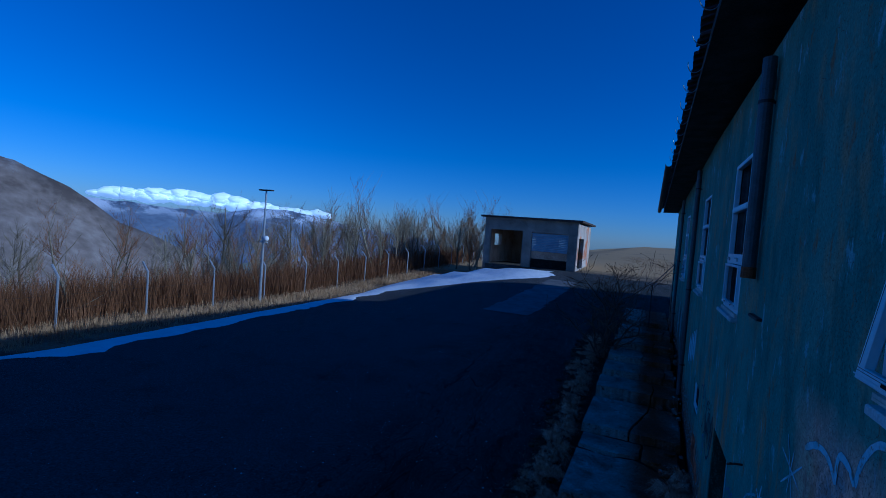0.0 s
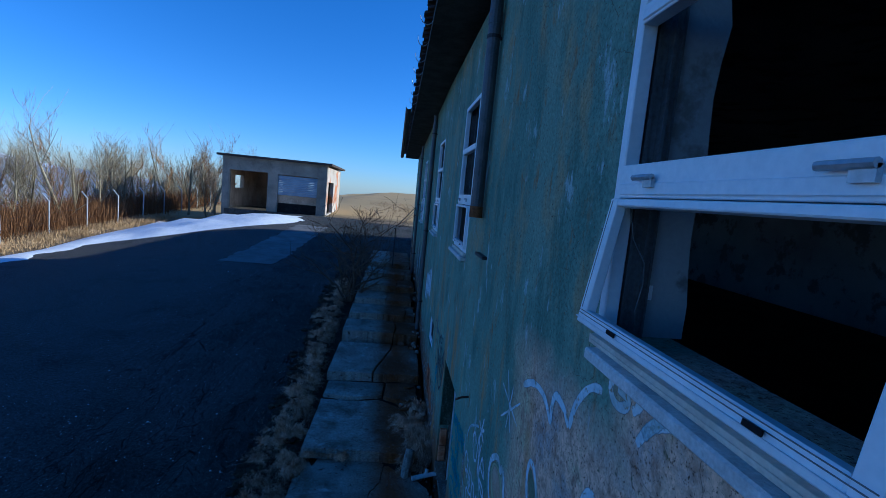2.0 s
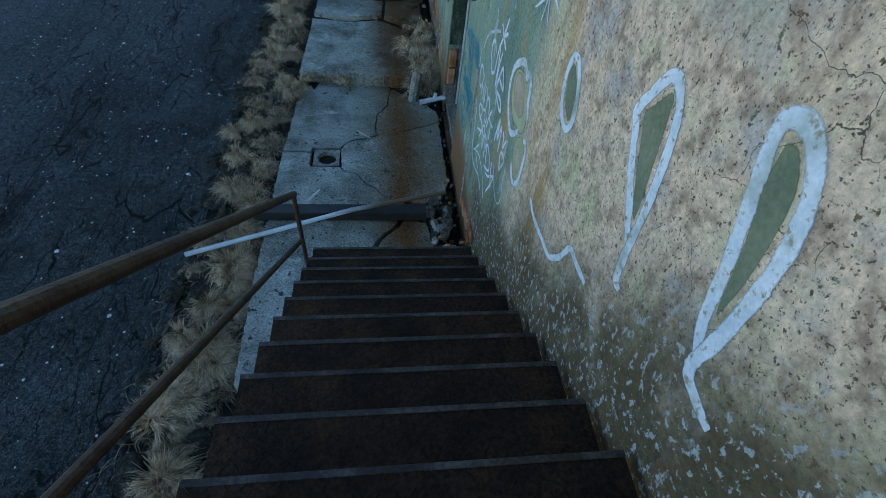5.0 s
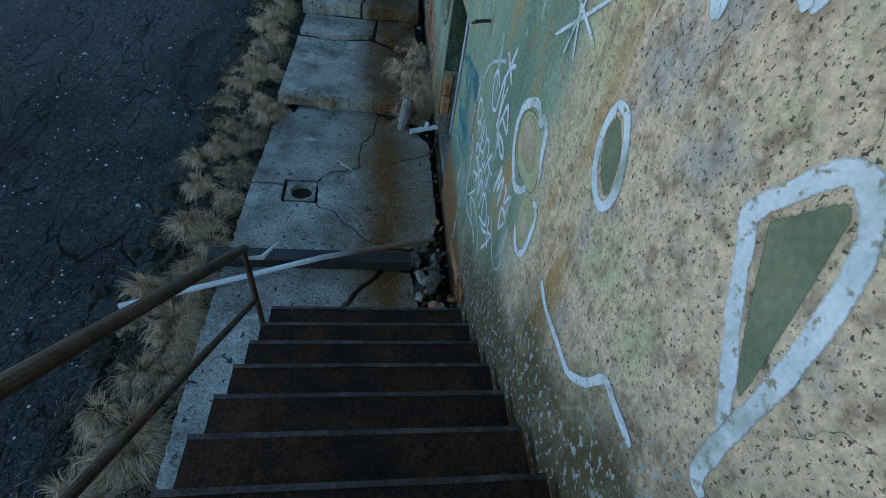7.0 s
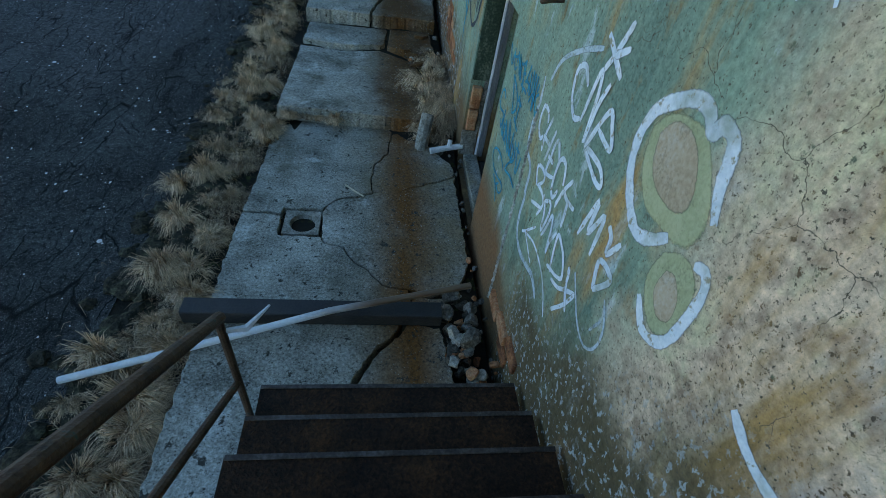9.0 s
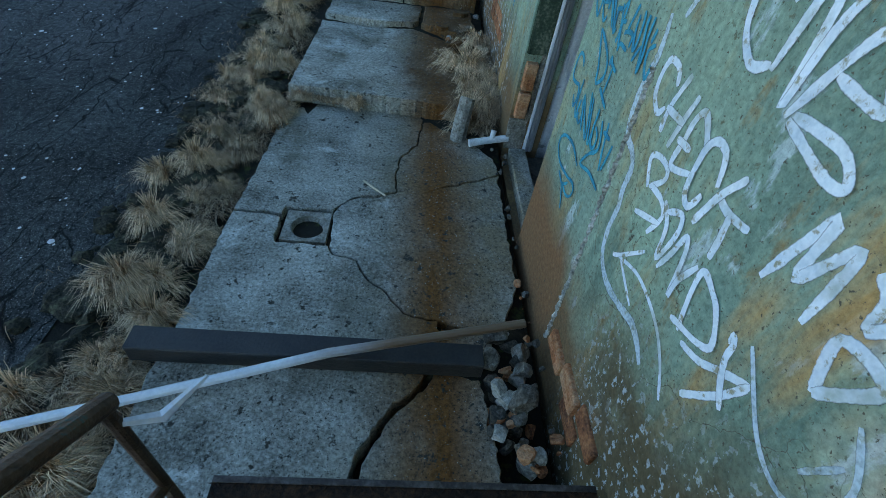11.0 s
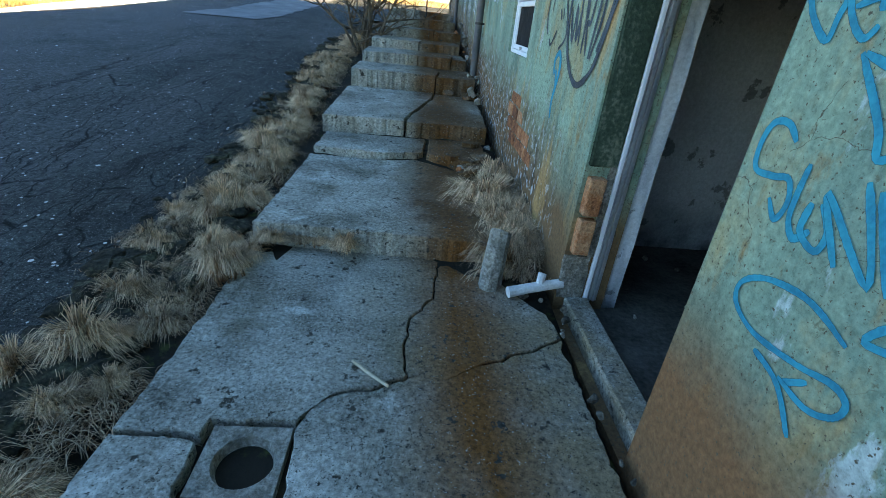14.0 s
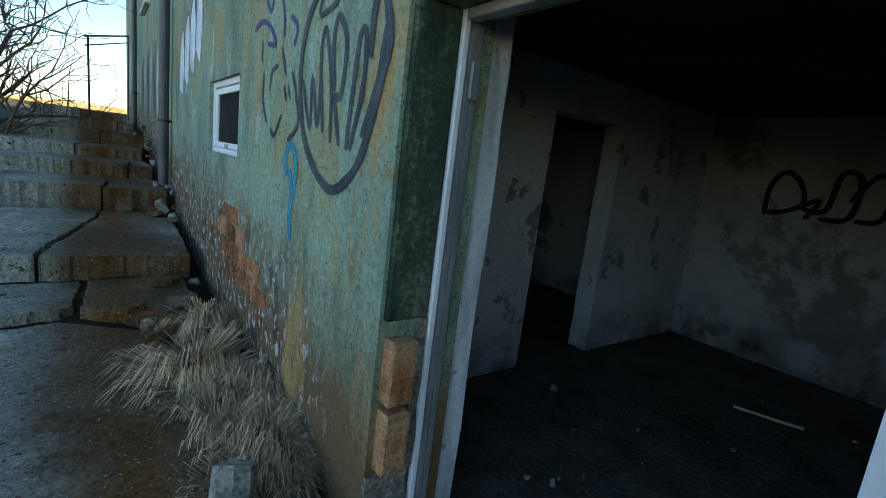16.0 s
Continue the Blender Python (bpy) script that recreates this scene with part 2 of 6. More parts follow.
def concrete_extra(nt, geo, colour):
    n, ln = nt.nodes, nt.links
    sep = n.new("ShaderNodeSeparateXYZ")
    ln.new(geo.outputs["Position"], sep.inputs["Vector"])
    tri = n.new("ShaderNodeMath")          # the rusty run-off line along the slabs
    tri.operation = "SUBTRACT"
    tri.inputs[1].default_value = -0.69
    ln.new(sep.outputs["X"], tri.inputs[0])
    ab = n.new("ShaderNodeMath")
    ab.operation = "ABSOLUTE"
    ln.new(tri.outputs[0], ab.inputs[0])
    mr = n.new("ShaderNodeMapRange")
    mr.inputs["From Min"].default_value, mr.inputs["From Max"].default_value = 0.42, 0.05
    ln.new(ab.outputs[0], mr.inputs["Value"])
    colour = blotch(nt, geo, colour, (0.44, 0.42, 0.37), 2.4, 0.58, 0.64, 7.0, detail=10.0)
    colour = blotch(nt, geo, colour, (0.12, 0.105, 0.072), 1.1, 0.56, 0.72, 33.0, detail=9.0)
    colour = blotch(nt, geo, colour, (0.235, 0.175, 0.105), 1.3, 0.38, 0.62, 52.0, detail=9.0, mask=ramp_on(nt, geo, "X", -1.5, -0.8))
    colour = blotch(nt, geo, colour, (0.175, 0.068, 0.019), 1.6, 0.08, 0.50, 2.0, (1, 0.4, 1), mask=mr.outputs["Result"])
    wet = combine(nt, "MULTIPLY", ramp_on(nt, geo, "Y", 7.9, 8.4), ramp_on(nt, geo, "X", -1.25, -0.95))
    colour = blotch(nt, geo, colour, (0.10, 0.047, 0.017), 1.4, 0.30, 0.58, 12.0, mask=wet)
    colour = blotch(nt, geo, colour, (0.05, 0.045, 0.036), 14.0, 0.60, 0.64, 11.0, detail=10.0)
    colour = blotch(nt, geo, colour, (0.04, 0.036, 0.03), 45.0, 0.62, 0.65, 23.0)
    colour = blotch(nt, geo, colour, (0.03, 0.028, 0.024), 85.0, 0.62, 0.66, 43.0, detail=3.0)
    colour = blotch(nt, geo, colour, (0.46, 0.45, 0.41), 70.0, 0.65, 0.70, 47.0, detail=3.0)
    return colour


def asphalt_extra(nt, geo, colour):
    colour = blotch(nt, geo, colour, (0.07, 0.07, 0.067), 0.35, 0.48, 0.60, 4.0, (1, 0.35, 1))
    colour = blotch(nt, geo, colour, (0.012, 0.012, 0.012), 1.2, 0.60, 0.64, 8.0, (1, 0.25, 1), 10.0)
    colour = blotch(nt, geo, colour, (0.075, 0.075, 0.073), 0.9, 0.25, 0.5, 15.0, mask=ramp_on(nt, geo, "X", -5.2, -7.2))
    colour = blotch(nt, geo, colour, (0.26, 0.255, 0.24), 105.0, 0.625, 0.665, 61.0, detail=2.0)
    colour = blotch(nt, geo, colour, (0.006, 0.006, 0.006), 38.0, 0.58, 0.66, 71.0, detail=4.0)
    n, ln = nt.nodes, nt.links
    for size, stretch, width, tint in ((1.0, (3.2, 0.45, 1), 0.016, (0.004, 0.004, 0.004)), (2.4, (2.6, 0.5, 1), 0.020, (0.005, 0.005, 0.005)), (5.0, (2.4, 0.5, 1), 0.024, (0.006, 0.006, 0.006))):
        mp = n.new("ShaderNodeMapping")
        mp.inputs["Scale"].default_value, mp.inputs["Rotation"].default_value = stretch, (0, 0, radians(7))
        t = n.new("ShaderNodeTexNoise")
        t.inputs["Scale"].default_value, t.inputs["Detail"].default_value = 3.5, 8
        ln.new(geo.outputs["Position"], t.inputs["Vector"])
        mxv = n.new("ShaderNodeMix")
        mxv.data_type = "VECTOR"
        mxv.inputs[0].default_value = 0.16
        ln.new(geo.outputs["Position"], mxv.inputs[4])
        ln.new(t.outputs["Color"], mxv.inputs[5])
        ln.new(mxv.outputs[1], mp.inputs["Vector"])
        vo = n.new("ShaderNodeTexVoronoi")
        vo.feature = "DISTANCE_TO_EDGE"
        vo.inputs["Scale"].default_value = size
        ln.new(mp.outputs["Vector"], vo.inputs["Vector"])
        r = n.new("ShaderNodeMapRange")
        r.inputs["From Min"].default_value, r.inputs["From Max"].default_value = width, width * 0.3
        ln.new(vo.outputs["Distance"], r.inputs["Value"])
        colour = blotch(nt, geo, colour, tint, 1.3, 0.44, 0.53, size, mask=combine(nt, "MULTIPLY", r.outputs["Result"], ramp_on(nt, geo, "X", -7.5, -5.5)))
    return colour


GREEN = [(0.25, (0.125, 0.20, 0.155)), (0.5, (0.20, 0.285, 0.215)), (0.75, (0.26, 0.335, 0.245))]
M_PLASTER = material("green_plaster", GREEN, 1.2, 45, 0.9, 0.35, fine_mix=0.25, streak=0.4, extra=plaster_extra, grain=0.34, grain_scale=110)
M_PEACH = material("faded_mural_paint", [(0.25, (0.30, 0.22, 0.14)), (0.5, (0.46, 0.36, 0.25)), (0.75, (0.52, 0.46, 0.37))], 2.5, 50, 0.9, 0.3)
M_SPRAY_WHITE = material("white_spray_paint", [(0.2, (0.45, 0.54, 0.60)), (0.7, (0.76, 0.81, 0.84))], 6, 70, 0.7, 0.1,
                         extra=lambda nt, g, c: blotch(nt, g, blotch(nt, g, c, (0.34, 0.40, 0.36), 3.0, 0.52, 0.66, 5.0), (0.30, 0.28, 0.20), 24.0, 0.56, 0.64, 2.0))
M_SPRAY_SOFT = material("thin_pale_spray_paint", [(0.2, (0.36, 0.46, 0.50)), (0.7, (0.54, 0.63, 0.67))], 6, 70, 0.75, 0.1,
                        extra=lambda nt, g, c: blotch(nt, g, c, (0.32, 0.36, 0.30), 24.0, 0.54, 0.64, 2.0))
M_FILL = material("olive_fill_paint", [(0.25, (0.13, 0.16, 0.10)), (0.75, (0.26, 0.28, 0.18))], 4, 50, 0.9, 0.3)
M_SPRAY_TEAL = material("teal_spray_paint", [(0.3, (0.008, 0.17, 0.25)), (0.65, (0.012, 0.28, 0.37))], 6, 70, 0.7, 0.1)
M_SPRAY_DARK = material("dark_spray_paint", [(0.3, (0.03, 0.038, 0.045)), (0.65, (0.075, 0.09, 0.10))], 6, 70, 0.7, 0.1)
M_SPRAY_OLIVE = material("pale_olive_paint", [(0.3, (0.30, 0.32, 0.18)), (0.65, (0.44, 0.45, 0.27))], 4, 60, 0.85, 0.2)
M_CONCRETE = material("weathered_concrete", [(0.2, (0.10, 0.09, 0.07)), (0.5, (0.31, 0.29, 0.245)), (0.8, (0.49, 0.465, 0.405))], 2.2, 60, 0.88, 0.28, extra=concrete_extra, grain=0.55, grain_scale=130)
M_ASPHALT = material("cracked_asphalt", [(0.2, (0.007, 0.008, 0.008)), (0.5, (0.033, 0.038, 0.036)), (0.8, (0.095, 0.104, 0.098))], 1.1, 85, 0.92, 0.75, fine_mix=0.6, extra=asphalt_extra, grain=0.7, grain_scale=75)
M_PATCH = material("pale_asphalt_patch", [(0.3, (0.12, 0.12, 0.12)), (0.7, (0.21, 0.21, 0.205))], 1.3, 110, 0.85, 0.4)
def dirt_extra(nt, geo, colour):
    strip = combine(nt, "MULTIPLY", ramp_on(nt, geo, "X", -3.6, -3.2), ramp_on(nt, geo, "Y", 26.0, 24.0))
    colour = blotch(nt, geo, colour, (0.022, 0.018, 0.013), 3.0, 0.1, 0.45, 6.0, mask=strip)
    colour = blotch(nt, geo, colour, (0.46, 0.33, 0.15), 0.2, 0.2, 0.45, 26.0, mask=ramp_on(nt, geo, "Y", 41.0, 44.0))
    return blotch(nt, geo, colour, (0.05, 0.06, 0.02), 5.0, 0.58, 0.66, 16.0, mask=strip)


M_DIRT = material("dirt_and_dead_grass", [(0.25, (0.06, 0.045, 0.028)), (0.5, (0.17, 0.125, 0.07)), (0.75, (0.30, 0.235, 0.13))], 0.8, 18, 0.95, 0.8, extra=dirt_extra)
M_SNOW = material("old_snow", [(0.25, (0.70, 0.74, 0.78)), (0.6, (0.86, 0.88, 0.90))], 2.0, 22, 0.6, 0.5)
M_RUST = material("rusty_steel_plate", [(0.2, (0.008, 0.0045, 0.003)), (0.5, (0.030, 0.014, 0.0075)), (0.8, (0.085, 0.034, 0.013))], 3, 60, 0.68, 0.4, 0.1, grain=0.6, grain_scale=120)
M_WORN = material("worn_steel_edge", [(0.2, (0.016, 0.011, 0.008)), (0.5, (0.055, 0.040, 0.033)), (0.75, (0.12, 0.098, 0.085))], 7, 60, 0.5, 0.2, 0.4)
M_RAIL = material("rusty_rail_paint", [(0.2, (0.022, 0.012, 0.008)), (0.5, (0.07, 0.036, 0.02)), (0.66, (0.10, 0.058, 0.036)), (0.8, (0.025, 0.075, 0.07))], 9, 80, 0.6, 0.3, 0.2)
M_WHITE = material("white_window_frame", [(0.3, (0.72, 0.74, 0.76)), (0.7, (0.84, 0.85, 0.86))], 3, 40, 0.42, 0.03)
M_STONE = material("pale_stone_sill", [(0.3, (0.46, 0.45, 0.43)), (0.7, (0.72, 0.71, 0.69))], 5, 60, 0.85, 0.3)
M_DARKMETAL = material("dark_painted_metal", [(0.3, (0.010, 0.010, 0.011)), (0.7, (0.030, 0.027, 0.025))], 5, 60, 0.6, 0.2, 0.15)
M_PIPE = material("grey_blue_downpipe", [(0.3, (0.055, 0.06, 0.065)), (0.6, (0.10, 0.10, 0.105)), (0.8, (0.14, 0.07, 0.04))], 4, 60, 0.5, 0.15, 0.3)
M_GALV = material("galvanised_steel", [(0.3, (0.36, 0.37, 0.38)), (0.7, (0.52, 0.53, 0.54))], 4, 50, 0.45, 0.1, 0.6)
M_PVC = material("pale_plastic_pipe", [(0.3, (0.42, 0.44, 0.46)), (0.7, (0.62, 0.64, 0.66))], 5, 50, 0.45, 0.08)
M_SOFFIT = material("dark_soffit", [(0.3, (0.05, 0.048, 0.042)), (0.7, (0.11, 0.105, 0.09))], 3, 40, 0.9, 0.2)
M_TILE = material("dark_roof_tile", [(0.3, (0.045, 0.038, 0.034)), (0.7, (0.11, 0.085, 0.07))], 3, 40, 0.9, 0.3, spread=0.3)
M_BRICK = material("orange_brick", [(0.2, (0.13, 0.05, 0.028)), (0.55, (0.40, 0.15, 0.065)), (0.8, (0.50, 0.26, 0.14))], 9, 70, 0.92, 0.6, spread=0.25, grain=0.4)
# patchy plaster that turns near-black towards the cellar floor
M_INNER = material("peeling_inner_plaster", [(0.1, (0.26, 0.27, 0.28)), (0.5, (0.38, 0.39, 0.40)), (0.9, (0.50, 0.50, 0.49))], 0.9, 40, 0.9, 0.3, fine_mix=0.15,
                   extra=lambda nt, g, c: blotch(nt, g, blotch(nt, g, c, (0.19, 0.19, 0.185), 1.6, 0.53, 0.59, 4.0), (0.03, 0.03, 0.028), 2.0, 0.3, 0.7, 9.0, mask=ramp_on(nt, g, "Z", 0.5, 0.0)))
M_INNER_FLOOR = material("dirty_inner_floor", [(0.2, (0.02, 0.018, 0.015)), (0.8, (0.16, 0.145, 0.12))], 3, 30, 0.8, 0.8)
M_RUBBLE = material("rubble_stone", [(0.2, (0.07, 0.060, 0.048)), (0.55, (0.20, 0.178, 0.145)), (0.85, (0.38, 0.35, 0.30))], 9, 60, 0.92, 0.7, spread=0.35, grain=0.5)
M_BARK = material("grey_bark", [(0.3, (0.17, 0.14, 0.085)), (0.7, (0.40, 0.345, 0.225))], 5, 40, 0.95, 0.4, spread=0.3)
M_TWIG = material("brown_twigs", [(0.3, (0.17, 0.085, 0.033)), (0.7, (0.36, 0.20, 0.088))], 0.6, 8, 0.95, 0.0, spread=0.25)
M_SHRUB = material("dark_shrub_bark", [(0.3, (0.07, 0.05, 0.036)), (0.7, (0.19, 0.14, 0.095))], 6, 40, 0.95, 0.3)


def straw(root, tip_colour):
    """Blades: dark brown at the root and pale at the tip, each blade a little different."""
    def extra(nt, geo, colour):
        n, ln = nt.nodes, nt.links
        at = n.new("ShaderNodeAttribute")
        at.attribute_name = "tip"
        for lo, hi, tint, flip in ((0.0, 0.5, root, True), (0.5, 1.0, tip_colour, False)):
            r = n.new("ShaderNodeMapRange")
            r.inputs["From Min"].default_value, r.inputs["From Max"].default_value = lo, hi
            r.inputs["To Min"].default_value, r.inputs["To Max"].default_value = (0.85, 0.0) if flip else (0.0, 0.7)
            ln.new(at.outputs["Fac"], r.inputs["Value"])
            mx = n.new("ShaderNodeMix")
            mx.data_type = "RGBA"
            ln.new(r.outputs["Result"], mx.inputs[0])
            ln.new(colour, mx.inputs[6])
            mx.inputs[7].default_value = (*tint, 1)
            colour = mx.outputs[2]
        own = n.new("ShaderNodeMapRange")
        own.inputs["To Min"].default_value, own.inputs["To Max"].default_value = 0.3, 1.45
        ln.new(geo.outputs["Random Per Island"], own.inputs["Value"])
        mx = n.new("ShaderNodeMix")
        mx.data_type, mx.blend_type = "RGBA", "MULTIPLY"
        mx.inputs[0].default_value = 1.0
        ln.new(colour, mx.inputs[6])
        ln.new(own.outputs["Result"], mx.inputs[7])
        return mx.outputs[2]
    return extra


M_STRAW = material("dry_straw_grass", [(0.2, (0.26, 0.14, 0.075)), (0.5, (0.57, 0.335, 0.18)), (0.77, (0.82, 0.55, 0.33))], 7, 30, 0.9, 0.0, spread=0.2, extra=straw((0.13, 0.05, 0.02), (0.89, 0.68, 0.47)))
M_STRAW_DARK = material("old_brown_grass", [(0.2, (0.12, 0.066, 0.037)), (0.5, (0.31, 0.19, 0.11)), (0.78, (0.52, 0.355, 0.22))], 7, 30, 0.9, 0.0, spread=0.2, extra=straw((0.06, 0.026, 0.012), (0.72, 0.53, 0.36)))
M_FIELD = material("far_yellow_grass", [(0.25, (0.22, 0.14, 0.065)), (0.5, (0.46, 0.32, 0.16)), (0.75, (0.66, 0.48, 0.27))], 0.25, 3, 0.95, 0.0)
M_SEAM = material("pale_crumbling_mortar", [(0.2, (0.16, 0.145, 0.115)), (0.5, (0.32, 0.30, 0.255)), (0.8, (0.56, 0.54, 0.49))], 14, 60, 0.92, 0.6, grain=0.5)
# peeling plaster with the partition's daylight painted in; darker towards the floor
M_PEEL = material("peeling_lit_plaster", [(0.1, (0.40, 0.42, 0.44)), (0.5, (0.55, 0.57, 0.59)), (0.9, (0.66, 0.67, 0.67))], 0.9, 40, 0.9, 0.3, fine_mix=0.15, grain=0.2,
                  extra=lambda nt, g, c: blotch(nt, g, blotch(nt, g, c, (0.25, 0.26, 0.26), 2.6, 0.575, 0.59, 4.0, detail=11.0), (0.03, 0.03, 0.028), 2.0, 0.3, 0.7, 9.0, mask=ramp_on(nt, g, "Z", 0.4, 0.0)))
M_CREAM = material("stained_cream_paint", [(0.3, (0.50, 0.45, 0.37)), (0.7, (0.70, 0.65, 0.55))], 4, 50, 0.6, 0.1)
M_LATH = material("pale_raw_wood", [(0.3, (0.42, 0.33, 0.22)), (0.7, (0.66, 0.55, 0.40))], 6, 50, 0.8, 0.2)
M_CLOD = material("mossy_earth", [(0.2, (0.010, 0.009, 0.007)), (0.5, (0.032, 0.028, 0.019)), (0.8, (0.10, 0.095, 0.055))], 9, 45, 0.97, 0.8, grain=0.6)
# near-black base colour of the cellar ceiling
M_DARK_CEILING = material("near_black_ceiling", [(0.3, (0.012, 0.012, 0.012)), (0.7, (0.05, 0.047, 0.043))], 1.2, 30, 0.95, 0.3)
M_SPRAY_BLUE = material("dark_blue_spray_paint", [(0.3, (0.03, 0.045, 0.12)), (0.65, (0.06, 0.09, 0.20))], 6, 70, 0.7, 0.1)
M_MOSS = material("mossy_dark_plaster", [(0.2, (0.018, 0.028, 0.018)), (0.55, (0.05, 0.075, 0.05)), (0.8, (0.20, 0.21, 0.15))], 5, 45, 0.95, 0.5, streak=0.4)
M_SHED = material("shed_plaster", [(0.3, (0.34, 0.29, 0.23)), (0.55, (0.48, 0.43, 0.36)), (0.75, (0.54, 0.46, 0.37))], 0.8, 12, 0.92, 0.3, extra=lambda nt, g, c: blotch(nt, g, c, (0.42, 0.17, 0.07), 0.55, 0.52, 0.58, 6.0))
# grey front plaster without orange patches, its shade darkened into the colour
M_SHED_FRONT = material("shaded_shed_front_plaster", [(0.2, (0.16, 0.14, 0.11)), (0.5, (0.28, 0.25, 0.20)), (0.8, (0.42, 0.36, 0.28))], 0.9, 12, 0.92, 0.3)
M_SHUTTER = material("pale_blue_shutter", [(0.3, (0.24, 0.29, 0.36)), (0.7, (0.36, 0.41, 0.47))], 3, 30, 0.5, 0.05)
# tan plaster, made paler to carry the sunlight bounced inside the shed
M_SHED_IN = material("bounce_lit_tan_plaster", [(0.25, (0.30, 0.20, 0.12)), (0.6, (0.62, 0.47, 0.31))], 0.7, 10, 0.92, 0.3)
M_RUST_END = material("orange_rust", [(0.2, (0.05, 0.025, 0.012)), (0.6, (0.20, 0.09, 0.035))], 12, 60, 0.8, 0.4)
M_PROFILE = material("grey_metal_profile", [(0.3, (0.10, 0.105, 0.11)), (0.7, (0.20, 0.21, 0.22))], 5, 50, 0.5, 0.1, 0.4)
M_BLACK = material("dark_hole", [(0.3, (0.01, 0.01, 0.01)), (0.7, (0.03, 0.028, 0.025))], 4, 40, 0.95, 0.3)
M_ROCK = material("mountain_rock", [(0.3, (0.13, 0.105, 0.085)), (0.6, (0.25, 0.21, 0.175)), (0.75, (0.32, 0.28, 0.24))], 0.006, 0.05, 0.95, 0.0,
                  extra=lambda nt, g, c: blotch(nt, g, c, (0.80, 0.84, 0.90), 0.012, 0.52, 0.60, 3.0, mask=ramp_on(nt, g, "Z", 60.0, 170.0)))
# blue-grey rock colour carries the haze of distance
M_FARROCK = material("hazed_far_mountain_rock", [(0.3, (0.16, 0.19, 0.26)), (0.7, (0.26, 0.30, 0.38))], 0.004, 0.03, 0.95, 0.0,
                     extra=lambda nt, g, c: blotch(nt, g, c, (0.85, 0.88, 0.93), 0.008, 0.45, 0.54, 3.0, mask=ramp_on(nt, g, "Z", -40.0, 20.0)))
M_CLOUD = material("glowing_white_cloud", [(0.3, (0.85, 0.85, 0.85)), (0.7, (0.93, 0.93, 0.93))], 0.01, 0.05, 1.0, 0.0)


def sprayed(m, holes):
    """Lets the wall show through the thin edges and worn grains of sprayed paint."""
    nt = m.node_tree
    n, ln = nt.nodes, nt.links
    at = n.new("ShaderNodeAttribute")
    at.attribute_name = "spray"
    geo = n.new("ShaderNodeNewGeometry")
    fac = None
    for scale, weight in ((80.0, 0.6), (9.0, 0.5)):
        t = n.new("ShaderNodeTexNoise")
        t.inputs["Scale"].default_value, t.inputs["Detail"].default_value = scale, 5
        ln.new(geo.outputs["Position"], t.inputs["Vector"])
        v = scaled(nt, combine(nt, "SUBTRACT", t.outputs["Fac"], 0.5), weight)
        fac = v if fac is None else combine(nt, "ADD", fac, v)
    a = combine(nt, "SUBTRACT", combine(nt, "ADD", scaled(nt, at.outputs["Fac"], 0.95), fac), holes)
    m_ = n.new("ShaderNodeMath")
    m_.operation, m_.use_clamp = "MULTIPLY", True
    m_.inputs[1].default_value = 2.4
    ln.new(a, m_.inputs[0])
    ln.new(m_.outputs[0], n["Principled BSDF"].inputs["Alpha"])


for m_paint, holes in ((M_SPRAY_WHITE, 0.36), (M_SPRAY_TEAL, 0.30), (M_SPRAY_DARK, 0.24), (M_SPRAY_BLUE, 0.3), (M_SPRAY_SOFT, 0.58), (M_SPRAY_OLIVE, 0.50), (M_FILL, 0.42), (M_PEACH, 0.5)):
    sprayed(m_paint, holes)
for node in [M_CLOUD.node_tree.nodes["Principled BSDF"]]:      # far sky backdrop: emission stands in for sunlight on the cloud
    node.inputs["Emission Color"].default_value, node.inputs["Emission Strength"].default_value = (1.0, 0.97, 0.92, 1), 0.75


# ---- mesh helpers ----


def link_mesh(name, bm, mat, smooth=False):
    me = bpy.data.meshes.new(name)
    bm.to_mesh(me)
    bm.free()
    for m in (mat if isinstance(mat, (list, tuple)) else [mat]):
        me.materials.append(m)
    if smooth:
        for p in me.polygons:
            p.use_smooth = True
    return new(name, me)


def part(name, bm, mat, parent, label="", smooth=False):
    ob = link_mesh(name, bm, mat, smooth)
    ob.parent = parent
    if label:
        tagged(ob, label)
    return ob


def thing(name, label, category, group="", kind="", at=(0, 0, 0)):
    ob = new(name)
    ob.location = at
    return tagged(ob, label, category, group, kind)


def box(bm, x0, x1, y0, y1, z0, z1, bevel=0.0, seg=1):
    r = bmesh.ops.create_cube(bm, size=1.0, matrix=Matrix.Translation(((x0 + x1) / 2, (y0 + y1) / 2, (z0 + z1) / 2)) @ Matrix.Diagonal((x1 - x0, y1 - y0, z1 - z0, 1)))
    if bevel:
        bmesh.ops.bevel(bm, geom=list({e for v in r["verts"] for e in v.link_edges}), offset=bevel, segments=seg, affect="EDGES")
    return r["verts"]


def boxes(*rows, bevel=0.0):
    bm = bmesh.new()
    for r in rows:
        box(bm, *r, bevel=bevel)
    return bm


